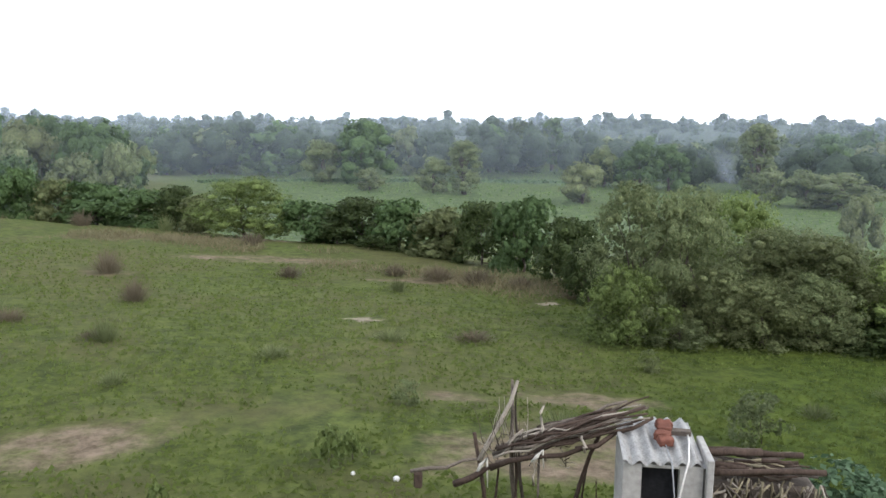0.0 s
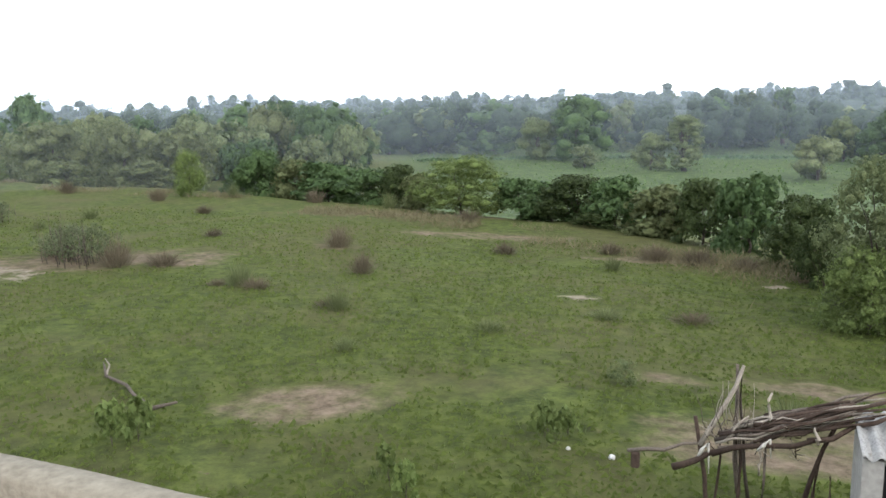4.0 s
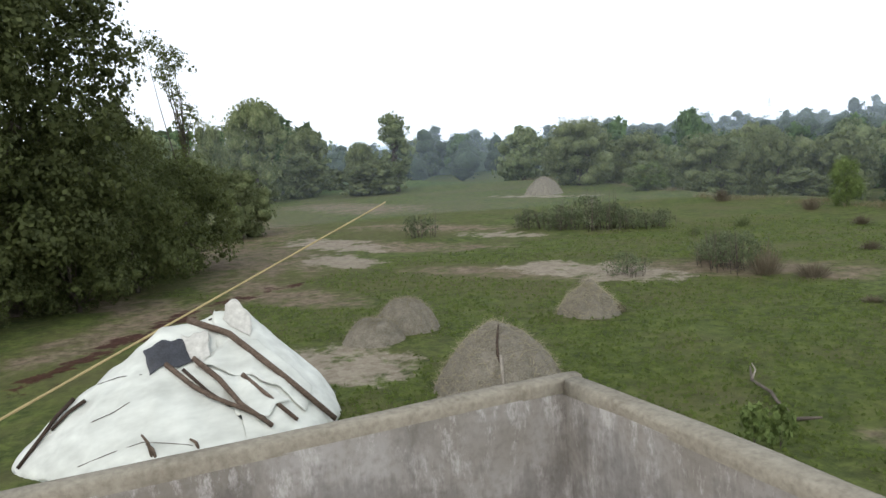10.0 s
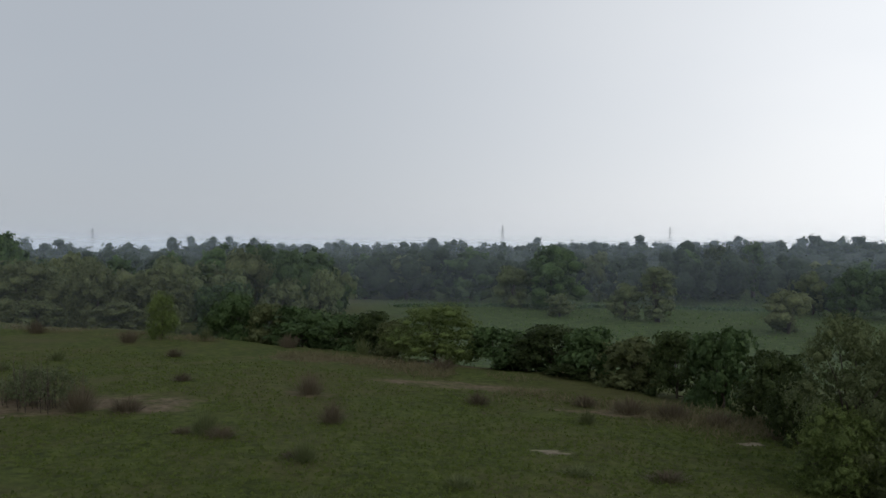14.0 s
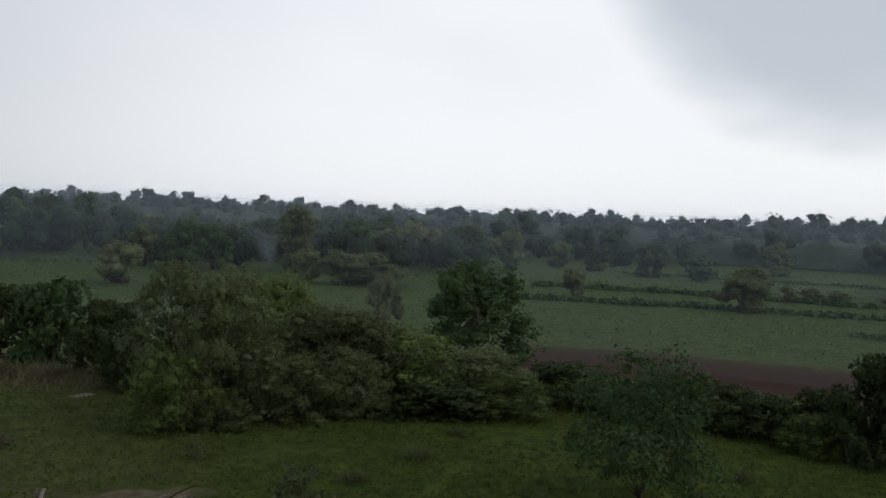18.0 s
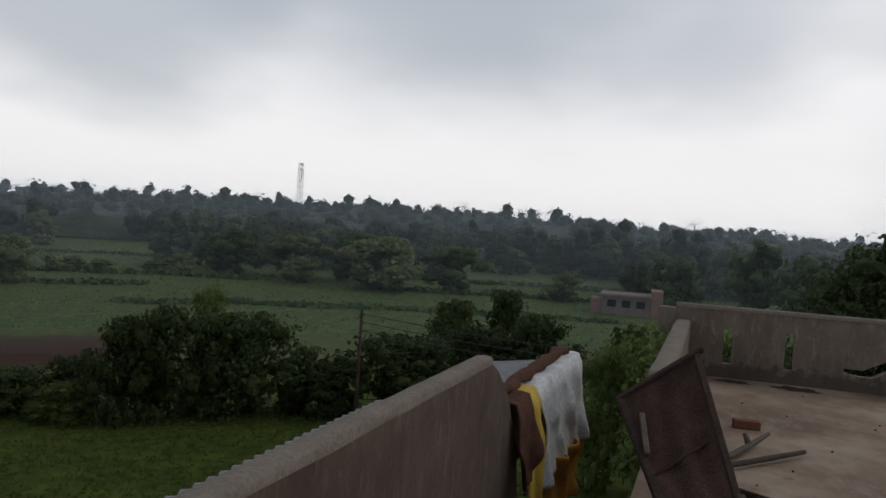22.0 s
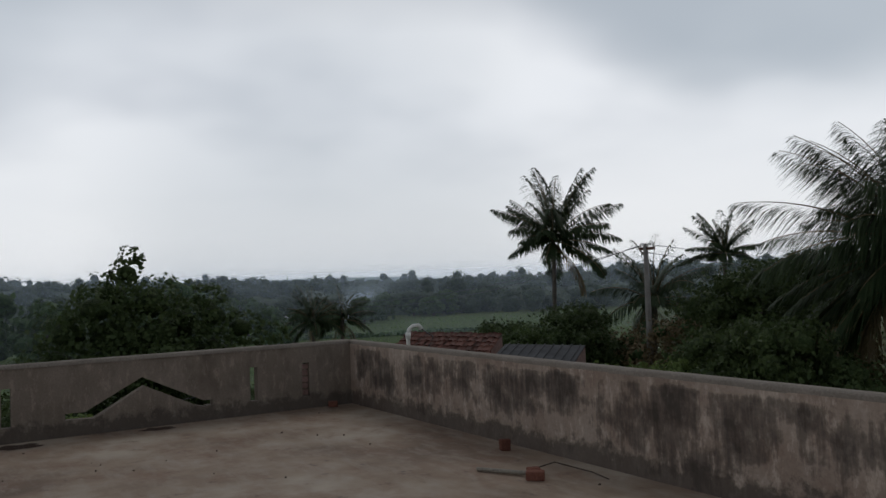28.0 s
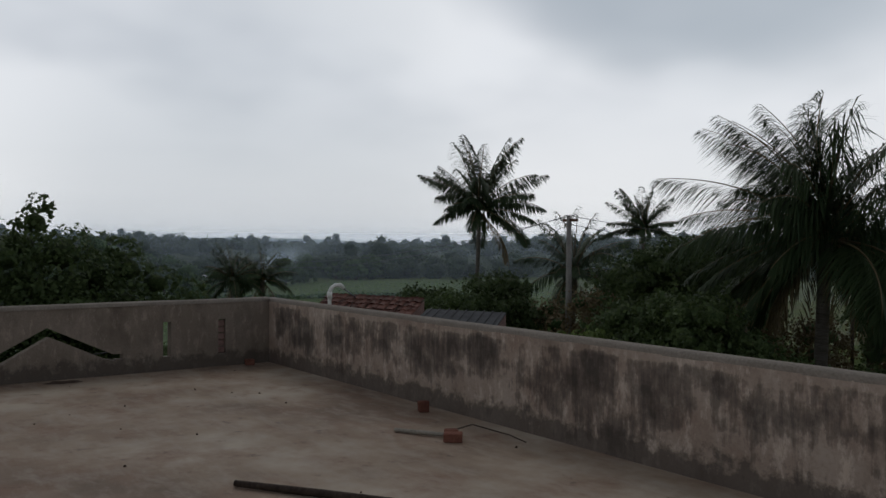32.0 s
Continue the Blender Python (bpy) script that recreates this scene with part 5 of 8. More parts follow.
# ---- tufts and small plants on the turf ----
def make_tuft(name, label, category, width, height, count, blade, material, seed, group=""):
    rng = np.random.default_rng(seed)
    root = base(name, 0, 0, 0, label, category, group)
    a, q = rng.uniform(0, 2 * math.pi, count), np.sqrt(rng.uniform(0, 1, count)) * width * 0.5
    foot = np.stack([np.cos(a) * q * 0.6, np.sin(a) * q * 0.6, np.full(count, -0.03)], 1)
    h = height * rng.uniform(0.35, 1.05, count) * (1.1 - 0.5 * (q / (width * 0.5)) ** 2)
    tip = foot + np.stack([np.cos(a) * q * 0.7 + rng.normal(0, 0.11, count), np.sin(a) * q * 0.7 + rng.normal(0, 0.11, count), h], 1)
    side = np.stack([-np.sin(a + rng.normal(0, 1, count)), np.cos(a), np.zeros(count)], 1) * blade
    mid = foot * 0.45 + tip * 0.55 + np.array((0, 0, 0.04))
    put("clump", leaf_mesh("clump", np.stack([foot, mid + side, tip, mid - side], 1).reshape(-1, 3), material), root)
    return root


tuft_dry = make_tuft("grass_tuft", "brownish dry tuft of coarse grass on the turf", "grass tuft", 0.8, 0.62, 420, 0.006, LEAF_DRY, 41, "dry tufts")
tuft_olive = make_tuft("grass_tuft", "dark olive tuft of coarse grass on the turf", "grass tuft", 0.65, 0.72, 320, 0.007, LEAF_OLIVE, 42, "green tufts")
scrub = make_tree("shrub", "low grey-green shrub on the turf", "shrub", 1.7, 1.0, 0.0, 1500, 0.055, LEAF_OLIVE, 43, 14, 0.16, "turf shrubs", 0.015, inner=0, ragged=0.3)
scrub_dark = make_tree("shrub", "low dark-green leafy shrub on the turf", "shrub", 1.4, 1.1, 0.0, 1300, 0.058, LEAF_MID, 44, 12, 0.18, "turf shrubs", 0.015, inner=0, ragged=0.3)
brush = make_tree("shrub", "thicket of grey-green weeds with bare upright twigs", "shrub", 2.0, 1.0, 0.0, 2600, 0.034, LEAF_WEED, 46, 34, 0.085, "yard weeds", 0.012, inner=0, ragged=0.4)
for k in range(26):
    a, q = RND.uniform(0, 2 * math.pi), RND.uniform(0.1, 0.8)
    put("twig", mesh("twig", *tube(crooked((q * math.cos(a), q * math.sin(a), 0), (1.15 * q * math.cos(a), 1.15 * q * math.sin(a), RND.uniform(0.7, 1.25)), 3, 0.06), [0.012, 0.009, 0.006, 0.003], 4), STICK, True), brush)
plant = make_tree("young_plant", "young plant with fresh light-green leaves", "plant", 0.55, 0.55, 0.0, 300, 0.075, LEAF_FRESH, 45, 12, 0.22, "young plants", 0.02, inner=0, ragged=0.3)
for proto, x, y, s, t in (
        (tuft_dry, -15.4, 26.7, 1.4, 1.2), (tuft_dry, -12.0, 22.2, 1.1, 1.2), (tuft_olive, -10.0, 17.1, 0.9, 1.1), (tuft_dry, -10.4, 17.4, 0.9, 0.5), (tuft_dry, -4.2, 30.4, 1.5, 0.85), (tuft_dry, -6.0, 31.2, 1.3, 0.7), (tuft_dry, -2.6, 29.8, 1.5, 0.9),
        (tuft_olive, -14.3, 19.0, 1.1, 1.1), (tuft_dry, -13.6, 18.8, 1.0, 0.7), (tuft_dry, -15.0, 18.9, 0.8, 0.5), (tuft_olive, -6.0, 16.9, 1.0, 0.5), (tuft_olive, -8.2, 14.2, 0.7, 0.7), (tuft_olive, -5.2, 27.5, 0.9, 0.9), (tuft_dry, -9.7, 29.5, 1.3, 0.7), (tuft_olive, -3.9, 19.6, 1.1, 0.4), (tuft_dry, -1.9, 20.6, 1.3, 0.4),
        (tuft_dry, -21.0, 26.5, 1.0, 0.7), (tuft_dry, -18.5, 13.0, 0.8, 0.8), (tuft_olive, 0.3, 13.2, 1.2, 0.6), (tuft_olive, 7.0, 17.0, 1.0, 0.6), (tuft_olive, 5.0, 15.5, 0.9, 0.5), (tuft_olive, 13.3, 13.6, 0.6, 1.1), (tuft_olive, 9.0, 19.2, 0.8, 0.5), (tuft_dry, -27, 33.5, 1.1, 0.8), (tuft_olive, -31, 30, 1.2, 0.8),
        (tuft_dry, -33, 37, 1.3, 1.2), (tuft_olive, -30, 40, 1.2, 1.2), (tuft_dry, -25, 41, 1.4, 1.2), (tuft_olive, -20.5, 41.5, 1.4, 1.1), (tuft_dry, -42, 39, 1.4, 1.2), (tuft_dry, -14, 37, 1.4, 0.9), (tuft_dry, -1.0, 29.2, 1.2, 0.8), (tuft_dry, 0.8, 27.6, 1.0, 0.8),
        (brush, -36.0, 24.2, 1.8, 1.0), (brush, -38.3, 24.0, 1.7, 0.6), (brush, -37.3, 23.2, 1.2, 1.15), (brush, -34.2, 25.6, 1.5, 0.75), (brush, -33.6, 26.8, 1.2, 0.8), (brush, -35.2, 25.0, 1.2, 1.2), (brush, -39.6, 22.6, 1.2, 0.9), (brush, -21.3, 20.3, 1.3, 1.1), (brush, -22.4, 20.6, 1.2, 1.1), (tuft_dry, -20.2, 20.4, 1.5, 1.2), (tuft_dry, -23.4, 21.0, 1.6, 0.8), (tuft_dry, -18.8, 21.0, 1.4, 0.7),
        (brush, -23.3, 17.0, 0.9, 0.9), (brush, -42.0, 17.0, 1.2, 1.1), (scrub_dark, -19.0, 12.8, 0.5, 0.7), (scrub_dark, -49.0, 7.0, 0.8, 1.4), (scrub, -20.2, 7.4, 0.4, 0.5), (scrub_dark, 3.5, 13.5, 0.75, 1.0), (scrub, 6.2, 12.2, 0.4, 0.6), (scrub_dark, 10.4, 11.7, 0.5, 0.8), (scrub, 2.4, 18.6, 0.4, 1.2), (scrub_dark, -2.55, 14.4, 0.42, 0.95), (scrub, -30, 26, 0.5, 0.7)):
    stand(proto, x, y, s, t, sink=0.02)
for x, y, s in ((-3.0, 10.9, 1.0), (-2.8, 11.3, 0.7), (-9.0, 8.6, 1.0), (-8.8, 8.9, 1.0), (-9.15, 8.85, 0.9), (-4.6, 8.9, 0.8), (-4.2, 8.6, 0.8), (5.7, 10.4, 0.7)):
    stand(plant, x, y, s * 0.78, 1.55, sink=0.02)


def turf_blades():
    """Short uneven grass over the near turf."""
    rng = np.random.default_rng(8)
    pts = []
    n = 0
    while n < 60000:
        x, y = rng.uniform(-34, 22), rng.uniform(2.5, 34)
        r = math.hypot(x, y)
        if r < 6 or rng.uniform() > (11 / max(r, 11)) ** 1.1 or r > around(RIM, math.degrees(math.atan2(x, y))) or (-2.5 < x < 11.3 and y < 2):
            continue
        if noise.noise((x * 0.35, y * 0.35, 9)) + 0.35 * noise.noise((x * 1.3, y * 1.3, 4)) < -0.45 or max(cover_at(x, y)[:2]) > 0.4:
            continue
        pts.append((x, y, ground_z(x, y) + 0.03))
        n += 1
    c = np.array(pts)
    a = rng.uniform(0, 2 * math.pi, n)
    d = np.stack([np.cos(a), np.sin(a), np.zeros(n)], 1)
    s = rng.uniform(0.02, 0.075, n)[:, None]
    q = np.stack([c - d * s, c + np.array((0, 0, 0.035)) + d * s * 0.2, c + d * s, c + np.array((0, 0, 0.0))], 1)
    q[:, 1, 2] += rng.uniform(-0.02, 0.05, n)
    tagged(put("turf", leaf_mesh("turf", q.reshape(-1, 3), LEAF_GRASS)), "short uneven grass of the grazed turf", "grass", kind="stuff")


turf_blades()
retire(tuft_dry, tuft_olive, brush, scrub, scrub_dark, plant)


# ---- the west yard ----
def heap(name, x, y, width, height, label, seed, lumps=((0, 0, 1, 1),), steep=1.7):
    """A dried dung-and-straw heap: a rounded rough mound of one or two domes."""
    n = 44
    vs, fs = [], []
    for i in range(n + 1):
        for k in range(n + 1):
            u, v = (i / n - 0.5) * 2.4, (k / n - 0.5) * 2.4
            h = 0.0
            for cx, cy, r, t in lumps:
                d = math.hypot(u - cx, v - cy) / r
                h = max(h, t * max(0.0, 1 - d ** steep) ** 0.8)
            f = min(h * 4, 1)
            h += f * 0.06 * noise.noise((u * 3, v * 3, seed)) + f * 0.035 * noise.noise((u * 11, v * 11, seed))
            px, py = x + u * width / 2, y + v * width / 2
            vs.append((px - x, py - y, ground_z(px, py) - ground_z(x, y) - 0.06 + h * height))
    for i in range(n):
        for k in range(n):
            o = i * (n + 1) + k
            fs.append((o, o + n + 1, o + n + 2, o + 1))
    ob = base(name, x, y, ground_z(x, y), label, "straw heap", "straw heaps")
    put("mound", mesh("mound", vs, fs, STRAW, True), ob)
    rng = np.random.default_rng(seed)
    q = []
    for _ in range(1500):
        a, r = rng.uniform(0, 2 * math.pi), math.sqrt(rng.uniform(0, 1)) * 0.98
        u, v = math.cos(a) * r, math.sin(a) * r
        i, k = min(int((u / 2.4 + 0.5) * n), n), min(int((v / 2.4 + 0.5) * n), n)
        c = np.array(vs[i * (n + 1) + k]) + np.array((0, 0, 0.012))
        d = rng.normal(size=3) * np.array((1, 1, 0.45))
        d = d / np.linalg.norm(d) * rng.uniform(0.1, 0.26)
        s = np.cross(d, (0, 0, 1)) * 0.04
        q += [c - d, c + s, c + d + np.array((0, 0, 0.01)), c - s]
    put("loose_straw", leaf_mesh("loose_straw", np.array(q), STALK), ob)
    return ob


h1 = heap("straw_heap", -14.4, 7.1, 2.75, 1.42, "grey-brown heap of straw with a split down its side", 61, ((0, 0, 1.0, 1.0), (0.25, -0.3, 0.7, 0.78)), 1.5)
toward = (0.897, -0.442)
crest = [(toward[0] * q + 0.05 * math.sin(q * 4), toward[1] * q + 0.05 * math.cos(q * 5), 1.42 * max(1 - (q / 1.375) ** 1.5, 0) ** 0.8 - 0.02) for q in (0.22, 0.4, 0.6, 0.8, 1.0)]
put("split", mesh("split", *tube(crest, [0.012, 0.022, 0.026, 0.026, 0.02], 6), WOOD_DARK, True), h1, "dark seam down the side of the heap")
low = [(toward[0] * q, toward[1] * q + 0.03, 1.42 * max(1 - (q / 1.375) ** 1.5, 0) ** 0.8 + 0.02) for q in (0.85, 1.05, 1.28)]
put("pale_stick", mesh("pale_stick", *tube(low, [0.03, 0.04, 0.035], 6), STICK_PALE, True), h1)
heap("straw_heap", -18.9, 12.4, 1.85, 0.98, "small grey heap of straw beside bare soil", 62, ((0, 0, 1, 0.9), (-0.15, 0.2, 0.6, 1.0)))
heap("straw_heap", -19.9, 6.9, 2.7, 0.92, "low double heap of grey straw on the turf", 63, ((0.25, -0.5, 0.62, 0.72), (-0.3, 0.38, 0.7, 1.0)), 2.4)
heap("straw_heap", -62.5, 37.8, 3.4, 1.6, "pale straw heap at the far end of the yard", 64)
heap("straw_heap", -98, 15, 4.0, 2.4, "yellowish haystack before the far trees", 65)

branch = base("fallen_branch", -9.5, 10.0, ground_z(-9.5, 10.0), "bare pale branch lying on the turf", "branch")
put("limb", mesh("limb", *tube([(-2.6, 1.6, 0.12), (-2.4, 1.42, 0.10), (-2.0, 1.05, 0.08), (-1.2, 0.72, 0.10), (-0.7, 0.35, 0.12), (0.0, 0.0, 0.08), (0.35, 0.22, 0.16)], [0.012, 0.022, 0.03, 0.034, 0.03, 0.045, 0.02], 7), STICK, True), branch)
put("twig", mesh("twig", *tube([(-2.0, 1.05, 0.08), (-2.15, 1.3, 0.2), (-2.3, 1.35, 0.3)], [0.025, 0.018, 0.008], 5), STICK_PALE, True), branch)
for x, y, r in ((-2.7, 10.9, 0.035), (-2.05, 10.8, 0.05)):
    bm = bmesh.new()
    bmesh.ops.create_icosphere(bm, subdivisions=2, radius=r)
    for v in bm.verts:
        v.co *= 1 + 0.25 * noise.noise(v.co * 9 + Vector((x, y, 0)))
    st = part("stone", bm, STONE_WHITE, smooth=True)
    st.matrix_basis = pose(x, y, ground_z(x, y) + r * 0.5)
    tagged(st, "small white stone lying on the turf", "stone", "white stones")

# ---- the tarpaulin hut ----
HX, HY = -15.4, 0.75
hut = base("tarp_hut", HX, HY, ground_z(HX, HY), "low hut of sticks covered with white plastic sheets", "hut")

hut.matrix_basis = hut.matrix_basis @ Matrix.Diagonal((0.95, 0.9, 1.0, 1))


def hut_z(u, v):
    """Height of the cover at u across (towards the house) and v along."""
    side = abs(u) / (2.3 if u > 0 else 2.2)
    end = (-v) / 3.0 if v < 0 else max(0.0, (v - 1.7) / 1.9)
    k = max(0.0, 1 - math.sqrt(side ** 1.5 + end ** 1.6 + 0.0))
    h = 2.12 * k ** 0.72 + (0.12 * ease(0.4, 1.5, v) - 0.0) * k
    return h + 0.07 * noise.noise((u * 2.2, v * 2.2, 1)) * min(k * 5, 1) + 0.03 * noise.noise((u * 6, v * 3.5, 5)) * min(k * 5, 1) + 0.035 * math.sin((u * 0.9 + v * 2.3) * 4.5) * min(k * 3, 1) * (1 - k)


def hut_patch(name, u0, u1, v0, v1, n, lift, material, label, ragged=0.0):
    vs, fs = [], []
    for i in range(n + 1):
        for k in range(n + 1):
            u, v = u0 + (u1 - u0) * i / n, v0 + (v1 - v0) * k / n
            if ragged and (i in (0, n) or k in (0, n)):
                u += ragged * noise.noise((u * 5, v * 5, 2))
                v += ragged * noise.noise((u * 5, v * 5, 7))
            f = 1.0
            while hut_z(u * f, v * f) < 0.03 and f > 0.5:
                f -= 0.005
            u, v = u * f, v * f
            vs.append((u, v, hut_z(u, v) + lift - (0.05 if f < 1 else 0)))
    for i in range(n):
        for k in range(n):
            o = i * (n + 1) + k
            fs.append((o, o + n + 1, o + n + 2, o + 1))
    ob = put(name, mesh(name, vs, fs, material, True), hut, label)
    m = ob.modifiers.new("thick", "SOLIDIFY")
    m.thickness = 0.012
    return ob


hut_patch("cover_sheet", -2.25, 2.35, -3.05, 1.15, 60, 0.0, TARP, "white plastic sheet stretched over the hut")
hut_patch("side_sheet", -2.2, 2.25, 1.05, 3.4, 44, 0.03, TARP, "second white sheet, loose and folded", 0.25)
def hut_quad(name, corners, n, lift, material, label, curl=0.0):
    """A patch of sheet on the cover between four places (u, v), its last edge curled up."""
    a, b, c, d = (Vector((*q, 0)) for q in corners)
    vs, fs = [], []
    for i in range(n + 1):
        for k in range(n + 1):
            q = a.lerp(b, i / n).lerp(d.lerp(c, i / n), k / n)
            u = q.x + 0.05 * noise.noise((q.x * 6, q.y * 6, 3))
            v = q.y + 0.05 * noise.noise((q.x * 6, q.y * 6, 8))
            z = hut_z(u, v) + lift + 0.03 * noise.noise((u * 7, v * 7, 4)) + curl * (i / n) ** 2
            vs.append((u, v, z))
    for i in range(n):
        for k in range(n):
            o = i * (n + 1) + k
            fs.append((o, o + n + 1, o + n + 2, o + 1))
    ob = put(name, mesh(name, vs, fs, material, True), hut, label)
    ob.modifiers.new("thick", "SOLIDIFY").thickness = 0.012


hut_quad("dark_patch", ((0.22, -0.38), (0.26, 0.5), (0.74, 0.58), (0.66, -0.36)), 12, 0.035, TARP_DARK, "square of black plastic showing through the torn sheet")
hut_quad("flap", ((0.18, 0.36), (0.36, 0.86), (0.78, 0.80), (0.86, 0.48)), 12, 0.07, TARP_OLD, "turned-back flap showing the cream underside", 0.10)
hut_quad("side_fold", ((0.80, 0.55), (0.45, 1.30), (1.05, 2.72), (1.70, 2.35)), 22, 0.09, TARP, "loose outer fold of white sheet")
hut_quad("side_fold", ((0.95, 0.62), (1.20, 1.30), (1.68, 2.10), (1.95, 1.40)), 18, 0.11, TARP, "loose lower fold of white sheet")
hut_quad("loose_end", ((0.15, 1.2), (-0.08, 1.38), (0.2, 1.78), (0.5, 1.66)), 12, 0.05, TARP_OLD, "curled end of white sheet at the peak", 0.14)
for r, mat, places in ((0.062, BARK_POLE, ((-0.05, 0.55), (0.47, 1.25), (0.99, 1.7), (1.34, 2.17), (1.5, 3.0))), (0.05, BARK_POLE, ((0.72, 0.48), (1.26, 0.85), (1.69, 1.13), (2.08, 1.6))),
                       (0.045, BARK_POLE, ((0.68, -0.05), (1.15, 0.36), (1.47, 0.62), (1.74, 1.11), (1.95, 1.5))), (0.03, WOOD_DARK, ((0.8, 0.25), (1.3, 0.62), (1.6, 0.95))), (0.042, BARK_POLE, ((1.2, 1.3), (1.59, 1.63), (1.95, 2.12))),
                       (0.04, WOOD_DARK, ((0.05, -1.75), (0.21, -2.09), (0.35, -2.45), (0.38, -2.85))), (0.034, WOOD_DARK, ((0.34, -1.55), (0.36, -1.87), (0.4, -2.2))), (0.016, STICK, ((-0.05, 0.7), (-0.2, 0.3), (-0.3, -0.1))), (0.02, STICK, ((-0.1, 0.4), (-0.15, 0.75), (0.1, 1.0)))):
    pts = [(u, v, max(hut_z(u, v), 0.02) + r + (0.10 if v > 0.55 and r > 0.04 else 0.03)) for u, v in places]
    put("pole", mesh("pole", *tube(pts, [r * (1.1 - 0.3 * i / len(pts)) for i in range(len(pts))], 8), mat, True), hut)
for u, v, l in ((1.94, -0.56, 0.34), (1.97, -0.5, 0.2), (2.04, 0.25, 0.14), (-0.3, 1.2, 0.35)):
    z = hut_z(u, v)
    put("stake", mesh("stake", *tube([(u, v, z - 0.1), (u - 0.02, v - 0.05, z + l * 0.6), (u - 0.1, v - 0.14, z + l)], [0.032, 0.03, 0.018], 6), BARK_POLE, True), hut)
for places in (((1.38, -1.81), (1.54, -1.27), (1.71, -0.7), (1.89, -0.25), (2.02, 0.14)), ((0.2, -1.3), (0.35, -0.9), (0.6, -0.5)), ((0.9, -1.5), (0.95, -1.1), (1.0, -0.8))):
    put("cord", mesh("cord", *tube([(u, v, hut_z(u, v) + 0.02) for u, v in places], [0.007] * len(places), 5), WOOD_DARK, True), hut)
bamboo = base("bamboo_pole", -15.2, -5.3, ground_z(-15.2, -5.3), "long yellow bamboo pole leaning across the hut", "pole")
b0, b1 = Vector((-15.2, -5.3, -3.7)), Vector((-19.3, 6.75, 0.36))
off = Vector((-15.2, -5.3, ground_z(-15.2, -5.3)))
bp = [tuple(b0.lerp(b1, i / 30) - off) for i in range(31)]
put("culm", mesh("culm", *tube(bp, [(0.031 - 0.0005 * i) * (1.18 if i % 3 == 0 else 1.0) for i in range(31)], 8), ROPE, True), bamboo)

# ---- the little shed, its arbour of sticks and the firewood ----
SX, SY, SZ = 1.3, 8.95, -3.42
shed = base("shed", SX, SY, SZ, "small cement privy with a ribbed grey sheet roof", "shed")
bm = bmesh.new()
for lo, hi in (((-0.46, -0.40, 0), (-0.26, -0.31, 1.49)), ((0.13, -0.40, 0), (0.38, -0.31, 1.49)), ((-0.26, -0.40, 1.45), (0.13, -0.31, 1.49)), ((-0.46, -0.31, 0), (-0.37, 0.55, 1.53)), ((0.29, -0.31, 0), (0.38, 0.55, 1.53)), ((-0.37, 0.46, 0), (0.29, 0.55, 1.53))):
    box(bm, lo, hi, None, 0.006)
part("wall", bm, WHITEWASH, shed)
# near-black panel behind the door gap stands for the unlit inside
bm = bmesh.new()
box(bm, (-0.25, -0.25, 0.02), (0.12, -0.23, 1.44))
part("doorway", bm, OPENING_SHADE, shed, "dark panel for the shade inside the doorway")
bm = bmesh.new()
box(bm, (0.40, -0.48, 0.0), (0.47, 0.25, 1.60), None, 0.01)
part("side_slab", bm, WHITEWASH, shed, "upright cement slab beside the roof")


def ribbed(width, depth, pitch=0.146, amp=0.026, n=8, thick=0.007):
    """A corrugated sheet: ribs run along depth, waves across width."""
    cols = int(width / pitch * n)
    vs, fs = [], []
    for s in (0, 1):
        for j in range(5):
            for i in range(cols + 1):
                x = width * i / cols - width / 2
                vs.append((x, depth * (j / 4 - 0.5), amp * math.sin(2 * math.pi * x / pitch) - s * thick))
    m = cols + 1
    for s in (0, 1):
        for j in range(4):
            for i in range(cols):
                o = s * 5 * m + j * m + i
                q = (o, o + 1, o + m + 1, o + m)
                fs.append(q if s == 0 else q[::-1])
    for i in range(cols):
        fs.append((i + 1, i, 5 * m + i, 5 * m + i + 1))
        o = 4 * m + i
        fs.append((o, o + 1, 5 * m + o + 1, 5 * m + o))
    return vs, fs


rf = put("roof_sheet", mesh("roof_sheet", *ribbed(0.86, 1.04, 0.15, 0.032), SHEET_GREY, True), shed, "ribbed grey cement roof sheet")
rf.matrix_basis = pose(-0.05, 0.09, 1.575, 7, 0, 2)
for x, y, z, rz, w in ((0.05, 0.33, 1.672, 8, 0.10), (0.04, 0.22, 1.66, -6, 0.09), (0.0, 0.07, 1.64, -12, 0.10), (0.02, -0.04, 1.622, 10, 0.09)):
    bm = bmesh.new()
    box(bm, (-w, -0.06, -0.04), (w, 0.06, 0.045))
    bmesh.ops.subdivide_edges(bm, edges=bm.edges[:], cuts=4, use_grid_fill=True)
    for v in bm.verts:
        v.co *= 1 - 0.12 * (abs(v.co.x) / w) ** 4
        v.co += Vector([noise.noise(v.co * 22 + Vector((x * 40, y * 40, k * 9))) * 0.016 for k in range(3)])
    b = part("brick", bm, BRICK, smooth=True)
    b.matrix_basis = pose(SX + x, SY + y, SZ + z, 7, 0, rz)
    tagged(b, "crumbling red brick weighing down the shed roof", "brick", "roof bricks")
bm = bmesh.new()
box(bm, (-0.12, -0.04, -0.03), (0.12, 0.04, 0.03), None, 0.006)
pl = part("batten", bm, STICK)
pl.matrix_basis = pose(SX + 0.21, SY + 0.2, SZ + 1.645, 7, 0, -4)
tagged(pl, "short wooden batten lying on the shed roof", "batten")
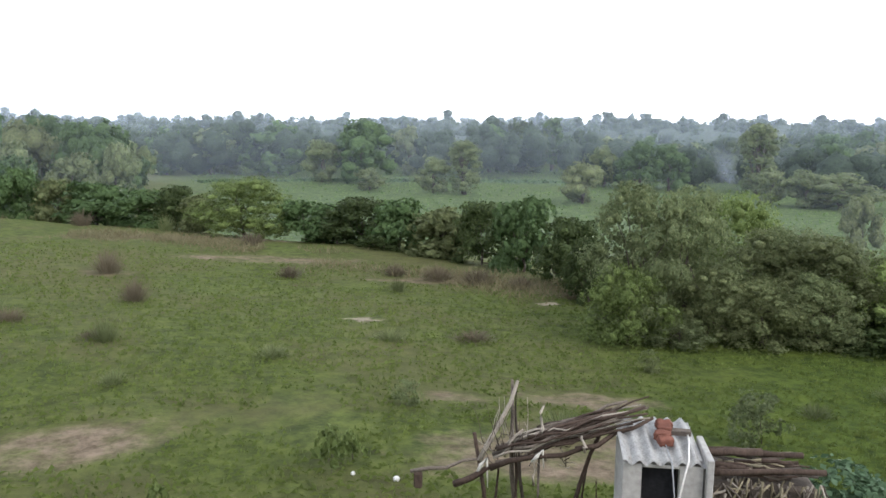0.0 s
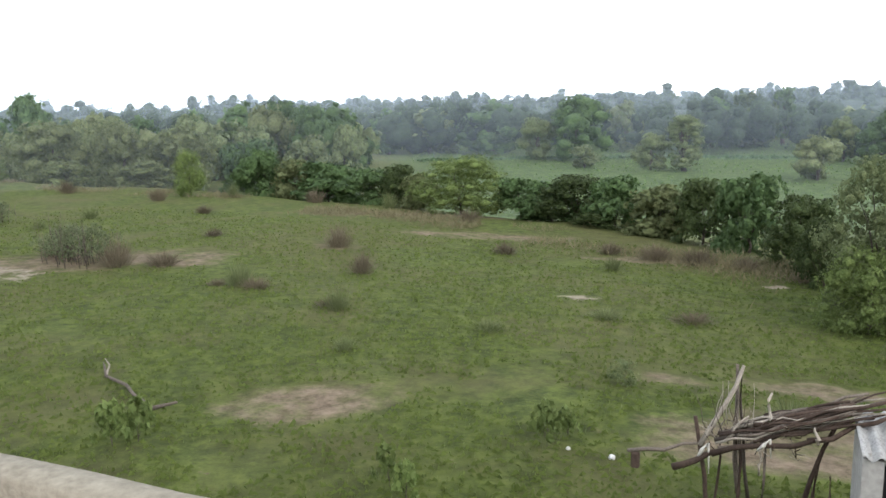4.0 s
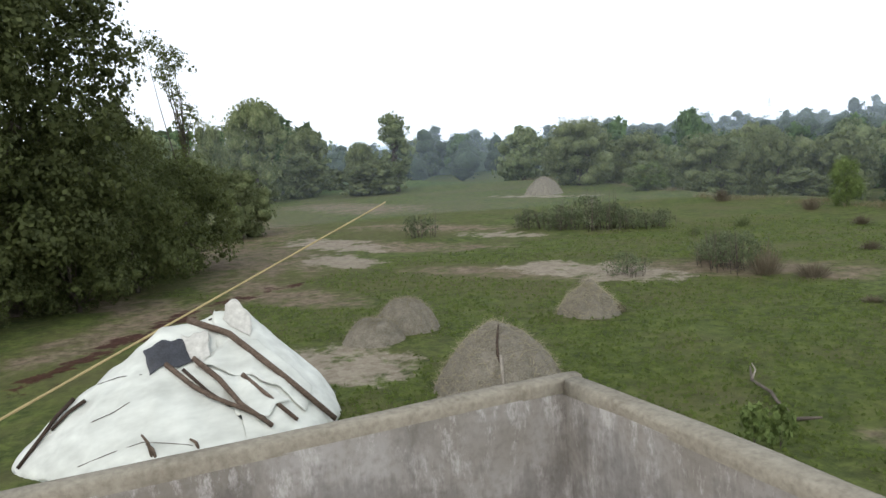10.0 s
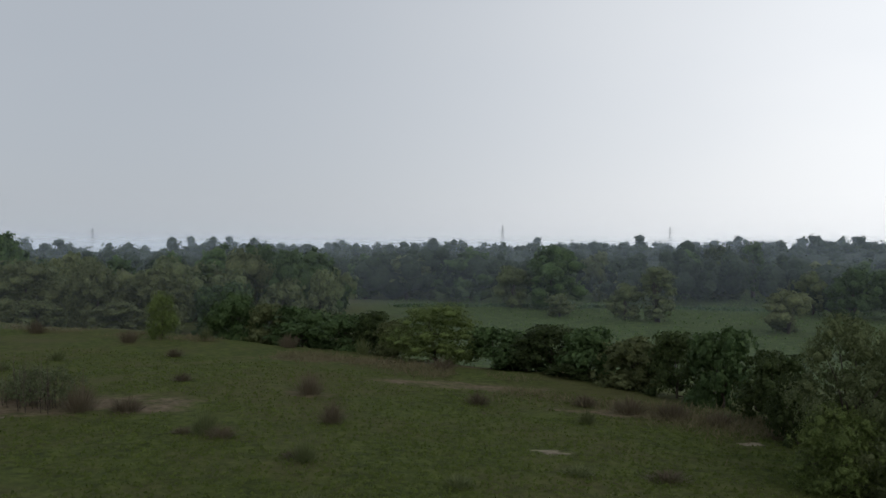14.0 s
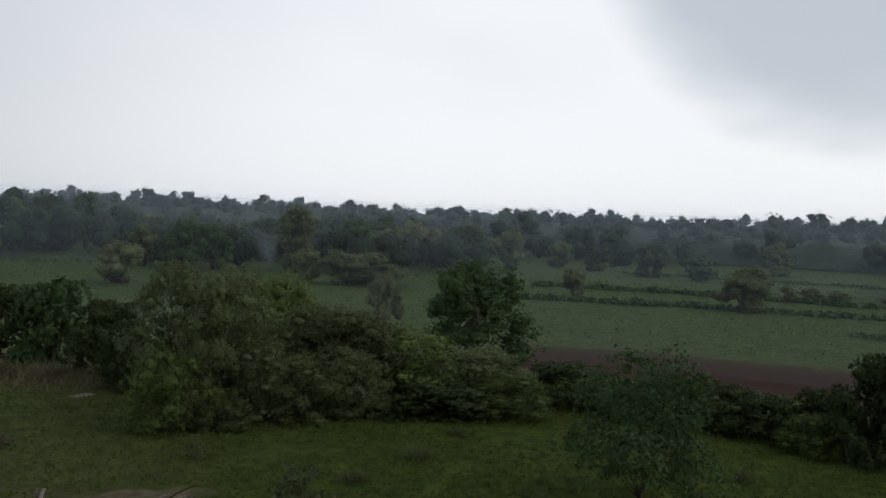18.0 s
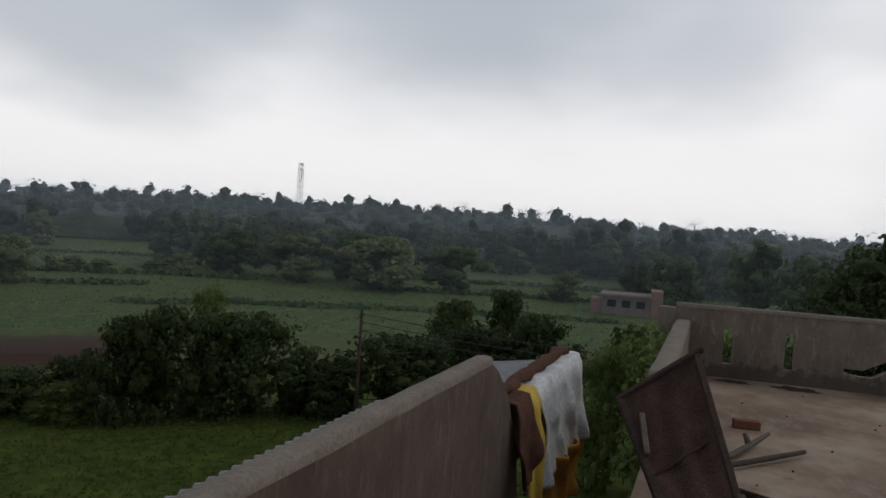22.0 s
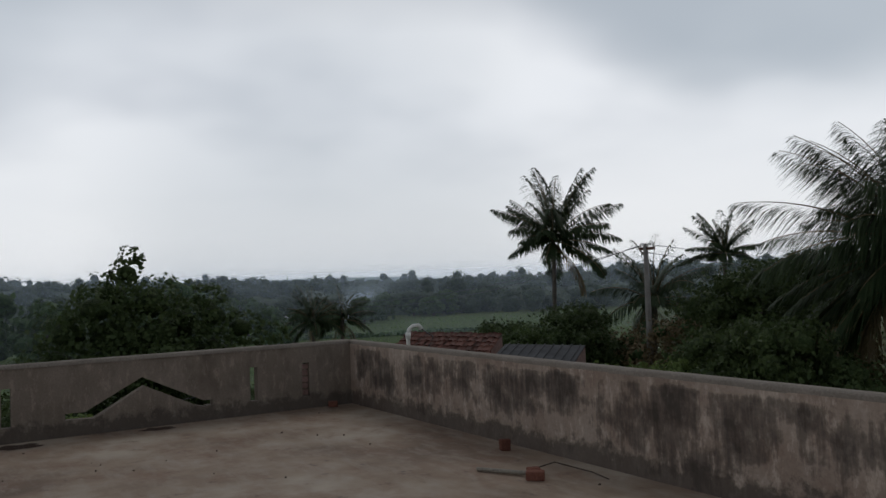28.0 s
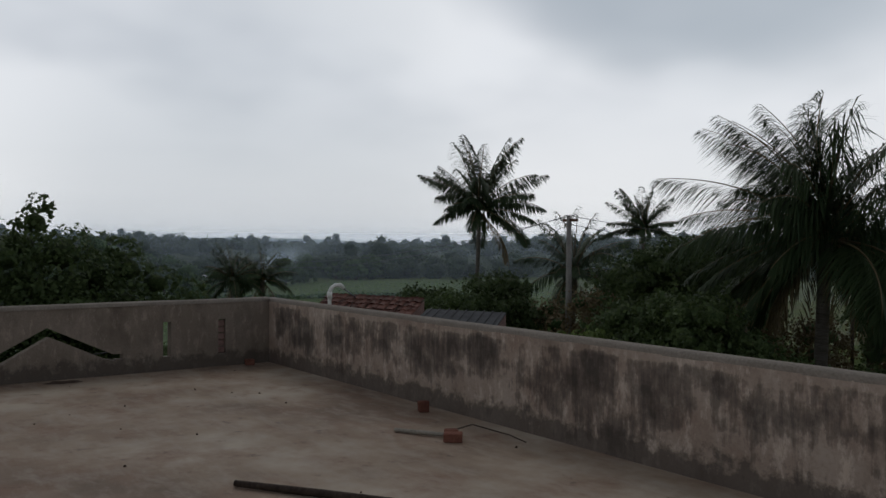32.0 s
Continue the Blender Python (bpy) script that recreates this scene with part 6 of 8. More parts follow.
put("hose", mesh("hose", *tube([(0.30, 0.3, 1.64), (0.28, 0.0, 1.61), (0.22, -0.4, 1.55), (0.16, -0.52, 1.40), (0.1, -0.55, 1.1), (0.05, -0.56, 0.6)], [0.011] * 6, 6), PVC, True), shed, "pale hose hanging over the eave")
put("cord", mesh("cord", *tube([(0.02, -0.1, 1.60), (0.04, -0.45, 1.54), (0.1, -0.55, 0.9), (0.16, -0.56, 0.3)], [0.008] * 4, 5), STEEL_GREY, True), shed)

ax, ay, az_ = -0.2, 9.2, -3.4
arbour = base("stick_arbour", ax, ay, az_, "rough arbour of crooked sticks with brushwood laid on top", "arbour")
for a, b, r, m in (((-0.42, -0.05, 0), (-0.62, 0.0, 1.46), 0.034, WOOD_DARK), ((-0.14, 0.1, 0), (-0.14, 0.1, 1.25), 0.03, WOOD_DARK), ((-0.13, 0.22, 0.5), (-0.20, 0.2, 2.06), 0.032, STICK), ((-0.02, 0.28, 0.4), (-0.15, 0.24, 2.0), 0.022, STICK), ((0.4, 0.0, 0), (0.89, 0.1, 1.63), 0.035, WOOD_DARK),
                   ((-0.38, 0.2, 0), (-0.36, 0.2, 1.2), 0.018, WOOD_DARK), ((0.16, 0.2, 0), (0.15, 0.2, 1.4), 0.02, STICK), ((0.62, 0.3, 0), (0.72, 0.3, 1.1), 0.022, WOOD_DARK), ((0.72, -0.1, 0), (0.8, -0.1, 1.0), 0.016, WOOD_DARK)):
    stick("post", a, b, r, arbour, m, sides=7)
for a, b, r, m in (((-0.55, -0.1, 1.16), (-0.13, 0.15, 2.07), 0.032, STICK_PALE), ((-1.35, -0.15, 1.0), (-0.5, -0.1, 1.19), 0.024, STICK), ((-0.83, -0.2, 0.90), (-0.30, -0.12, 1.14), 0.045, WOOD_DARK), ((-0.42, -0.14, 1.09), (0.66, -0.1, 1.40), 0.036, WOOD_DARK), ((0.55, -0.1, 1.37), (1.42, 0.05, 1.74), 0.030, WOOD_DARK),
                   ((-0.4, 0.05, 1.18), (1.34, 0.1, 1.85), 0.032, STICK), ((0.16, 0.0, 1.5), (0.18, 0.04, 1.82), 0.022, STICK_PALE), ((0.09, -0.17, 0.93), (0.11, -0.15, 1.24), 0.018, STICK_PALE), ((0.66, -0.15, 1.36), (0.62, -0.12, 1.54), 0.02, STICK_PALE), ((-0.3, 0.0, 1.2), (-0.05, 0.02, 1.52), 0.02, STICK_PALE)):
    stick("rail", a, b, r, arbour, m, sides=7)
rr = random.Random(3)
for i in range(46):
    k = rr.uniform(0, 0.42)
    e = min(k + rr.uniform(0.45, 0.75), 1.0)
    up = rr.uniform(-0.07, 0.14)
    v = rr.uniform(-0.12, 0.32)
    stick("stick", (-0.4 + 1.78 * k, v, 1.17 + 0.60 * k + up), (-0.4 + 1.78 * e, v + rr.uniform(-0.12, 0.12), 1.17 + 0.60 * e + up + rr.uniform(-0.07, 0.05)), rr.uniform(0.011, 0.025), arbour, rr.choice((STICK, STICK, WOOD_DARK, WOOD_DARK, STICK_PALE)), bends=5, amount=0.035, sides=6, taper=0.6)
for i in range(70):
    a = (rr.uniform(-0.5, 0.5), rr.uniform(-0.1, 0.3), rr.uniform(1.1, 1.4))
    tall = 0.6 if a[0] < 0 else 0.25
    stick("twig", a, (a[0] + rr.uniform(-0.2, 0.2), a[1] + rr.uniform(-0.2, 0.2), a[2] + rr.uniform(-0.1, tall)), 0.007, arbour, rr.choice((STICK, STICK_PALE, WOOD_DARK)), bends=3, amount=0.03, sides=4, taper=0.3)
for x, z, l in ((-0.52, 1.14, 0.28), (0.12, 1.28, 0.14)):
    put("lashing", mesh("lashing", *tube([(x - 0.06, -0.16, z - l * 0.5), (x, -0.17, z), (x + 0.06, -0.12, z + 0.06), (x + 0.08, -0.16, z - l)], [0.014, 0.024, 0.02, 0.006], 6), TARP_OLD, True), arbour, "white rag lashing")
bm = bmesh.new()
box(bm, (-1.31, -0.19, 0.80), (-1.21, -0.11, 1.0), None, 0.02)
part("tin", bm, WOOD_DARK, arbour, "dark rusty tin on the rail's end")

pile = base("firewood_pile", 2.3, 9.0, -3.25, "long pile of dry stalks topped with rough logs", "firewood")
for i in range(280):
    x, y, z = rr.uniform(-0.52, 0.62), rr.uniform(-0.47, -0.32), rr.uniform(0.62, 1.22)
    lean, l = rr.gauss(0, 0.5), rr.uniform(0.12, 0.26)
    stick("stalk", (x, y, z), (x + l * math.sin(lean), y - rr.uniform(-0.03, 0.05), z - l * math.cos(lean)), rr.uniform(0.009, 0.015), pile, rr.choice((STALK, STALK, STICK, STICK_PALE)), bends=2, amount=0.012, sides=4, taper=0.85)
bm = bmesh.new()
box(bm, (-0.54, -0.38, -0.2), (0.58, 0.40, 1.13), None, 0.05)
part("core", bm, STICK, pile, "packed dark stalks inside the pile")
for a, b, r in (((-0.55, -0.42, 1.26), (0.62, -0.40, 1.32), 0.036), ((-0.56, -0.1, 1.36), (0.06, -0.02, 1.36), 0.05), ((-0.5, 0.12, 1.30), (0.55, 0.16, 1.28), 0.04), ((-0.5, -0.26, 1.28), (-0.15, -0.22, 1.24), 0.04), ((0.05, -0.12, 1.30), (0.36, -0.08, 1.28), 0.026), ((-0.3, -0.3, 1.23), (0.5, -0.26, 1.24), 0.03)):
    stick("log", a, b, r, pile, WOOD_DARK, sides=7, taper=0.85, amount=0.012)
for i in range(26):
    x, y, l = rr.uniform(-0.55, 0.1), rr.uniform(-0.34, 0.4), rr.uniform(0.35, 0.7)
    stick("branch", (x, y, 1.2 + rr.uniform(0, 0.05)), (x + l, y + rr.gauss(0, 0.09), 1.2 + rr.uniform(0, 0.06)), rr.uniform(0.014, 0.03), pile, rr.choice((STICK, WOOD_DARK, STICK, STALK)), sides=5, taper=0.7, amount=0.03)
patch = make_tree("vegetable_patch", "patch of broad blue-green vegetable leaves", "vegetables", 1.7, 0.62, 0.0, 4200, 0.05, leafy("leaf_vegetable", (0.040, 0.078, 0.040), (0.105, 0.165, 0.088)), 71, 30, 0.12, inner=0, ragged=0.3)
patch.matrix_basis = pose(4.05, 10.4, ground_z(4.05, 10.4)) @ Matrix.Diagonal((1.35, 1.2, 0.95, 1))

# ---- things on the terrace ----
def loose_brick(x, y, z, rx, rz, label, length=0.22):
    bm = bmesh.new()
    box(bm, (-length / 2, -0.053, -0.036), (length / 2, 0.053, 0.036), None, 0.007)
    for v in bm.verts:
        v.co += Vector([noise.noise(v.co * 30 + Vector((x, y, k))) * 0.005 for k in range(3)])
    b = part("brick", bm, BRICK)
    b.matrix_basis = pose(x, y, z, rx, 0, rz)
    return tagged(b, label, "brick", "terrace bricks")


loose_brick(8.19, -0.57, 0.036, 0, 96, "whole red brick lying on the terrace", 0.23)
loose_brick(6.0, -4.62, 0.036, 0, 50, "red brick lying beside a bent stick", 0.15)
loose_brick(7.09, -5.1, 0.054, 90, 70, "red brick standing upright against the streaked parapet", 0.10)
loose_brick(6.1, -4.68, 0.036, 0, -20, "broken piece of red brick", 0.08)
loose_brick(10.9, -5.0, 0.036, 0, 70, "chipped brick end in the corner of the terrace", 0.12)


def lone_stick(name, pts, radii, material, label, category="stick", group="terrace sticks"):
    x, y = pts[0][0], pts[0][1]
    ob = base(name, x, y, 0, label, category, group)
    put("limb", mesh("limb", *tube([(p[0] - x, p[1] - y, p[2]) for p in pts], radii, 8), material, True), ob)
    return ob


s = lone_stick("stick", [(6.2, -0.2, 0.04), (6.65, -0.42, 0.04), (7.0, -0.7, 0.045), (7.34, -0.97, 0.05)], [0.02, 0.023, 0.024, 0.018], STICK, "crooked grey branch lying on the terrace")
s = lone_stick("stick", [(6.5, -0.20, 0.035), (6.97, -0.44, 0.04), (7.32, -0.57, 0.05), (7.65, -0.72, 0.09)], [0.022, 0.025, 0.026, 0.016], STICK, "short forked branch lying on the terrace")
put("stub", mesh("stub", *tube([(0.8, -0.36, 0.05), (0.82, -0.32, 0.14)], [0.026, 0.018], 6), STICK, True), s)
lone_stick("stick", [(6.05, -0.42, 0.03), (5.75, -0.9, 0.03), (5.4, -1.5, 0.03)], [0.024, 0.024, 0.018], WOOD_DARK, "thin dark pole lying on the terrace")
lone_stick("stick", [(6.55, -4.42, 0.02), (6.2, -4.6, 0.025), (6.05, -4.66, 0.035)], [0.018, 0.02, 0.014], STICK_PALE, "pale bent stick beside a brick")
lone_stick("stick", [(6.15, -4.75, 0.05), (6.22, -5.0, 0.05), (5.85, -5.1, 0.015), (5.6, -5.05, 0.012)], [0.006, 0.006, 0.006, 0.004], WOOD_DARK, "thin dark twig curling from a brick")
lone_stick("log", [(5.83, -2.70, 0.026), (5.3, -3.05, 0.028), (4.6, -3.5, 0.03), (4.0, -3.9, 0.03)], [0.022, 0.027, 0.028, 0.026], WOOD_DARK, "long weathered pole lying across the terrace", "log", "")
for x, y, r in ((10.72, -1.2, 0.16), (10.8, -2.7, 0.12), (10.75, -0.5, 0.12)):
    pts = [(x + r * math.cos(a) * (1 + 0.9 * noise.noise((x, a * 1.7, 0))), y + 1.6 * r * math.sin(a) * (1 + 0.8 * noise.noise((x, a * 2.1, 5))), 0.004) for a in [2 * math.pi * k / 22 for k in range(22)]]
    pts.append((x, y, 0.014))
    lit = put("litter", mesh("litter", pts, [(i, (i + 1) % 22, 22) for i in range(22)], surface("leaf_litter", (0.05, 0.035, 0.028), (0.11, 0.075, 0.055), 12, 0.95, 60, 0.8)))
    tagged(lit, "dark swept leaf litter at the foot of the parapet", "litter", "litter heaps")
# crumbs of mortar over the floor
rng = np.random.default_rng(77)
bits = []
for _ in range(45):
    x, y, r = rng.uniform(2.5, 10.6), rng.uniform(-5.0, -0.2), rng.uniform(0.004, 0.012)
    bits.append(tube([(x, y, 0.0), (x + rng.normal() * 0.3 * r, y, r * 1.1)], [r, r * 0.6], 5))
tagged(put("crumbs", mesh("crumbs", *joined(bits), SACKING)), "crumbs of mortar and grit on the terrace", "rubble", kind="stuff")

# the frame with sacking that leans by the stair
panel = base("sacking_frame", 5.6, 0.0, 0.0, "wooden frame covered with dark brown sacking, leaning beside the stair", "frame")
TL, TR, BR, BL = Vector((0.37, 0.34, 0.55)), Vector((0.67, -0.12, 0.87)), Vector((-0.42, -0.48, 0.03)), Vector((-0.70, -0.10, 0.03))


def bar(name, a, b, w, mat=WOOD_DARK, lift=0.0, label=""):
    d = b - a
    m = Matrix.Translation((a + b) / 2 + Vector((-lift, 0, lift * 0.2))) @ d.to_track_quat("X", "Z").to_matrix().to_4x4()
    bm = bmesh.new()
    box(bm, (-d.length / 2, -w / 2, -w * 0.35), (d.length / 2, w / 2, w * 0.35), None, w * 0.12)
    me = bpy.data.meshes.new(name)
    bmesh.ops.transform(bm, matrix=m, verts=bm.verts[:])
    bm.to_mesh(me)
    bm.free()
    me.materials.append(mat)
    return put(name, me, panel, label)


over = (TR - TL) * 0.04
bar("top_rail", TL - over, TR + over * 2.2, 0.05, RAIL_DARK)
bar("side_rail", TL, BL, 0.05, RAIL_DARK)
bar("side_rail", TR, BR, 0.045, RAIL_DARK)
bar("foot_rail", BL, BR, 0.05, RAIL_DARK)
bar("cleat", TL.lerp(BL, 0.10) + Vector((-0.05, -0.12, 0)), TL.lerp(BL, 0.42) + Vector((-0.06, -0.05, 0)), 0.035, STICK, 0.02, "pale split cleat")
bar("cross_bar", TL.lerp(BL, 0.62), TR.lerp(BR, 0.5), 0.025, RAIL_DARK, -0.03)
bar("peg", TR.lerp(BR, 0.80) + Vector((-0.03, -0.02, 0)), BR + Vector((-0.02, -0.03, 0.02)), 0.05, STICK, 0.03)
vs, fs = [], []
for i in range(19):
    for k in range(19):
        u, v = i / 18, k / 18
        p = TL.lerp(TR, u).lerp(BL.lerp(BR, u), v)
        sag = 0.05 * math.sin(math.pi * u) * math.sin(math.pi * v) + (0.022 * math.sin(u * 17 + 3 * v) + 0.05 * noise.noise((u * 3, v * 2, 4))) * math.sin(math.pi * v)
        vs.append(tuple(p + Vector((0.8, 0.3, -0.2)) * sag + Vector((0.012, 0, 0))))
for i in range(18):
    for k in range(18):
        o = i * 19 + k
        fs.append((o, o + 19, o + 20, o + 1))
ob = put("sacking", mesh("sacking", vs, fs, SACKING, True), panel, "sagging brown sacking")
ob.modifiers.new("thick", "SOLIDIFY").thickness = 0.008


def draped(name, x0, x1, drop_in, drop_out, lift, material, label, seed, yc, ztop):
    """Cloth hung over the low wall, both sides down, with folds."""
    n, m = 40, 26
    vs, fs = [], []
    for i in range(n + 1):
        x = x0 + (x1 - x0) * i / n
        for k in range(m + 1):
            s = -drop_in + (drop_in + drop_out) * k / m
            half = 0.085 + lift
            fold = 0.05 * math.sin(x * 11 + seed + s * 5 + 2.5 * noise.noise((x * 2, s * 2, seed))) + 0.09 * noise.noise((x * 4, s * 3.5, seed))
            if s < 0:
                y, z = yc - half - max(0, fold) * min(1, -s * 3) - 0.06 * min(1, -s), ztop + lift + s
                if -s < 0.1:
                    y = yc - half * (-s / 0.1)
                    z = ztop + lift - 0.02 * (-s / 0.1) ** 2
            else:
                y, z = yc + half + max(0, fold) * min(1, s * 3), ztop + lift - s
                if s < 0.1:
                    y = yc + half * (s / 0.1)
                    z = ztop + lift - 0.02 * (s / 0.1) ** 2
            z += 0.025 * noise.noise((x * 3, s * 2, seed + 4))
            vs.append((x, y, z))
    for i in range(n):
        for k in range(m):
            o = i * (m + 1) + k
            fs.append((o, o + m + 1, o + m + 2, o + 1))
    ob = put(name, mesh(name, vs, fs, material, True), quilt, label)
    ob.modifiers.new("thick", "SOLIDIFY").thickness = 0.015
    return ob


quilt = base("quilt", 0, 0, 0, "patched white, yellow and brown quilt airing on the low wall", "quilt")
YC = 1.09
draped("white_cover", 6.42, 8.45, 0.80, 0.1, 0.035, CLOTH_WHITE, "grey-white printed cloth", 1, YC, 0.44)
draped("yellow_panel", 6.04, 6.40, 0.95, 0.1, 0.045, CLOTH_YELLOW, "yellow cloth panel", 3, YC, 0.44)
draped("brown_panel", 5.68, 6.06, 0.62, 0.2, 0.055, CLOTH_BROWN, "brown cloth panel", 5, YC, 0.44)
draped("orange_hem", 6.44, 8.35, 1.2, -0.68, 0.02, CLOTH_ORANGE, "orange cloth below the white", 7, YC, 0.44)
draped("blue_hem", 5.9, 6.35, 1.15, -0.8, 0.05, CLOTH_BLUE, "blue cloth at the bottom", 9, YC, 0.44)
roll = [(5.65 + 0.19 * i, YC + 0.05 + 0.02 * math.sin(i * 2.1), 0.51 + 0.015 * math.sin(i * 1.7)) for i in range(15)]
put("brown_roll", mesh("brown_roll", *tube(roll, [0.05 + 0.012 * math.sin(i * 2.7) for i in range(15)], 8), CLOTH_BROWN, True), quilt, "rolled brown edge of the quilt")


def awning(x0, x1, y0, z0, y1, z1, label):
    ob = base("awning_sheet", (x0 + x1) / 2, (y0 + y1) / 2, (z0 + z1) / 2, label, "roof sheet", "awning sheets")
    d = math.hypot(y1 - y0, z1 - z0)
    s = put("sheet", mesh("sheet", *ribbed(x1 - x0, d, 0.065, 0.010), SHEET_METAL, True), ob)
    s.matrix_basis = pose(0, 0, 0, math.degrees(math.atan2(z1 - z0, y1 - y0)), 0, 0)
    return ob


awning(1.75, 3.7, Y1 + 0.085, 0.848, Y1 + 0.125, 0.84, "ribbed metal awning sheet behind the parapet")
awning(5.3, 8.0, Y1 + TH + 0.02, 0.44, Y1 + TH + 0.75, 0.33, "ribbed metal sheet beyond the stair wall")
hedge_pole = base("electric_pole", 20.4, 8.6, ground_z(20.4, 8.6), "slim dark wooden pole standing in the hedge", "pole")
put("shaft", mesh("shaft", *tube([(0, 0, -0.2), (0.02, 0, 1.6), (0.03, 0, 3.23)], [0.06, 0.05, 0.042], 8), WOOD_DARK, True), hedge_pole)
put("bracket", mesh("bracket", *tube([(-0.1, 0, 3.05), (0.13, 0, 3.06)], [0.025, 0.025], 6), RUST, True), hedge_pole)

pipe = base("vent_pipe", 9.73, -5.54, -0.06, "white plastic vent pipe with a bent top", "pipe")
put("riser", mesh("riser", *tube([(0, 0, -1.2), (0, 0, 1.05), (-0.01, -0.015, 1.10), (-0.04, -0.05, 1.14), (-0.085, -0.11, 1.145), (-0.11, -0.14, 1.10)], [0.026] * 6, 12), PVC, True), pipe)
put("collar", mesh("collar", *tube([(0, 0, 0.98), (0, 0, 1.06)], [0.033, 0.033], 12), PVC, True), pipe)
put("wire", mesh("wire", *tube([(-0.11, -0.14, 1.10), (-0.2, -0.25, 1.0), (-0.15, -0.2, 0.86)], [0.008] * 3, 5), PLASTIC_BLACK, True), pipe)

# ---- palms ----
def frond(rng, length, lift, droop, az, leaflets=34, wind=0.0, slim=0.026, reach=0.24):
    """Rachis points and leaflet quads of one palm frond that leaves the crown at az."""
    pts = []
    a = lift
    p = np.zeros(3)
    n = 12
    d = np.array((math.cos(az), math.sin(az)))
    for i in range(n + 1):
        pts.append(p.copy())
        a2 = a - droop * (i / n) ** 1.3
        step = length / n
        p = p + np.array((d[0] * math.cos(a2), d[1] * math.cos(a2), math.sin(a2))) * step
        p[0] += wind * step * (i / n)
        p[1] += 0.5 * wind * step * (i / n)
    quads = []
    side = np.array((-d[1], d[0], 0))
    for j in range(leaflets):
        k = 0.14 + 0.86 * j / leaflets
        f = k * n
        i = min(int(f), n - 1)
        c = pts[i] * (1 - (f - i)) + pts[i + 1] * (f - i)
        t = pts[i + 1] - pts[i]
        t = t / np.linalg.norm(t)
        ll = length * reach * (math.sin(math.pi * min(0.12 + k * 0.86, 1)) ** 0.6) * rng.uniform(0.8, 1.1)
        for s in (-1, 1):
            dirn = t * rng.uniform(0.5, 0.95) + side * s * rng.uniform(0.5, 0.9) + np.array((wind * 1.8, wind, -0.25 - 0.55 * rng.uniform()))
            dirn /= np.linalg.norm(dirn)
            wv = np.cross(dirn, (0, 0, 1))
            wv = wv / (np.linalg.norm(wv) + 1e-6) * slim * length / 3.5
            end = c + dirn * ll + np.array((0, 0, -0.32 * ll))
            mid = c + dirn * ll * 0.5
            quads += [c, mid + wv, end, mid - wv]
    return pts, quads


def make_palm(label, x, y, crown_z, length, count, seed, wind=0.0, upright=0.9, nuts=True, leaflets=34, dead=3, slim=0.026, reach=0.24, bow=0.7, least=-0.12, girth=1.0):
    rng = np.random.default_rng(seed)
    z0 = ground_z(x, y)
    root = base("coconut_palm", x, y, z0, label, "palm tree", "palms")
    top = np.array((0, 0, crown_z - z0))
    stem = [(0.12 * math.sin(3 * k) * (1 - k), 0.1 * math.sin(4 * k) * (1 - k), top[2] * k - 0.2 * (1 - k)) for k in [i / 8 for i in range(9)]]
    put("trunk", mesh("trunk", *tube(stem, [girth * q for q in (0.19, 0.16, 0.15, 0.14, 0.135, 0.13, 0.13, 0.135, 0.15)], 9), BARK_PALM, True), root)
    for i in range(count):
        az = 2.399 * i + rng.uniform(-0.6, 0.6)
        k = i / (count - 1)
        lift = 1.35 * (1 - k) ** 0.8 * upright + least * k + rng.uniform(-0.2, 0.2)
        pts, quads = frond(rng, length * rng.uniform(0.72, 1.1), lift, bow + 0.45 * k + rng.uniform(-0.15, 0.2), az, leaflets, wind, slim, reach)
        me = leaf_mesh("frond", np.array(quads) + top, LEAF_PALM)
        fr = put("frond", me, root)
        put("rib", mesh("rib", *tube([tuple(p + top) for p in pts], [0.035 * (1 - 0.8 * q / 12) for q in range(13)], 5), LEAF_PALM_DRY, True), fr)
    for i in range(dead):
        az = rng.uniform(0, 2 * math.pi)
        pts, quads = frond(rng, length * 0.8, -0.7, 0.9, az, 22)
        put("dead_frond", leaf_mesh("dead_frond", np.array(quads) + top - np.array((0, 0, 0.1)), LEAF_PALM_DRY), root, "withered brown frond")
    if nuts:
        for i in range(7):
            a = rng.uniform(0, 2 * math.pi)
            bm = bmesh.new()
            bmesh.ops.create_icosphere(bm, subdivisions=2, radius=0.13)
            nut = part("coconut", bm, LEAF_PALM_DRY, root, "", True)
            nut.matrix_basis = pose(top[0] + 0.24 * math.cos(a), top[1] + 0.24 * math.sin(a), top[2] - 0.2 - rng.uniform(0, 0.25))
    return root


def far_at(az, d):
    x, y = bearing(az, d)
    return x + 0.7, y - 0.7


make_palm("tall coconut palm with a full crown against the sky", *far_at(129.0, 39.0), 3.3, 3.75, 40, 81, 0.0, 1.12, leaflets=64, dead=2, slim=0.034, reach=0.24, bow=0.4, least=-0.22, girth=0.78)
make_palm("coconut palm farther off among the trees", *far_at(140.3, 58.0), 2.7, 3.1, 30, 82, 0.06, 1.05, False, leaflets=50, dead=1, slim=0.05, bow=0.35, least=0.05)
make_palm("big windswept coconut palm close behind the parapet", *far_at(151.4, 21.0), 1.75, 3.4, 54, 83, 0.30, 1.25, False, leaflets=90, dead=16, slim=0.020, reach=0.36, bow=0.75, least=-0.5, girth=1.15)
lone = np.random.default_rng(99)
tall_pts, tall_quads = frond(lone, 3.3, 1.25, 0.75, -2.65, 40, 0.05, 0.014, 0.2)
crown_at = np.array((0, 0, 1.75 - ground_z(*far_at(151.4, 21.0))))
big_palm = bpy.data.objects["coconut_palm.002"]
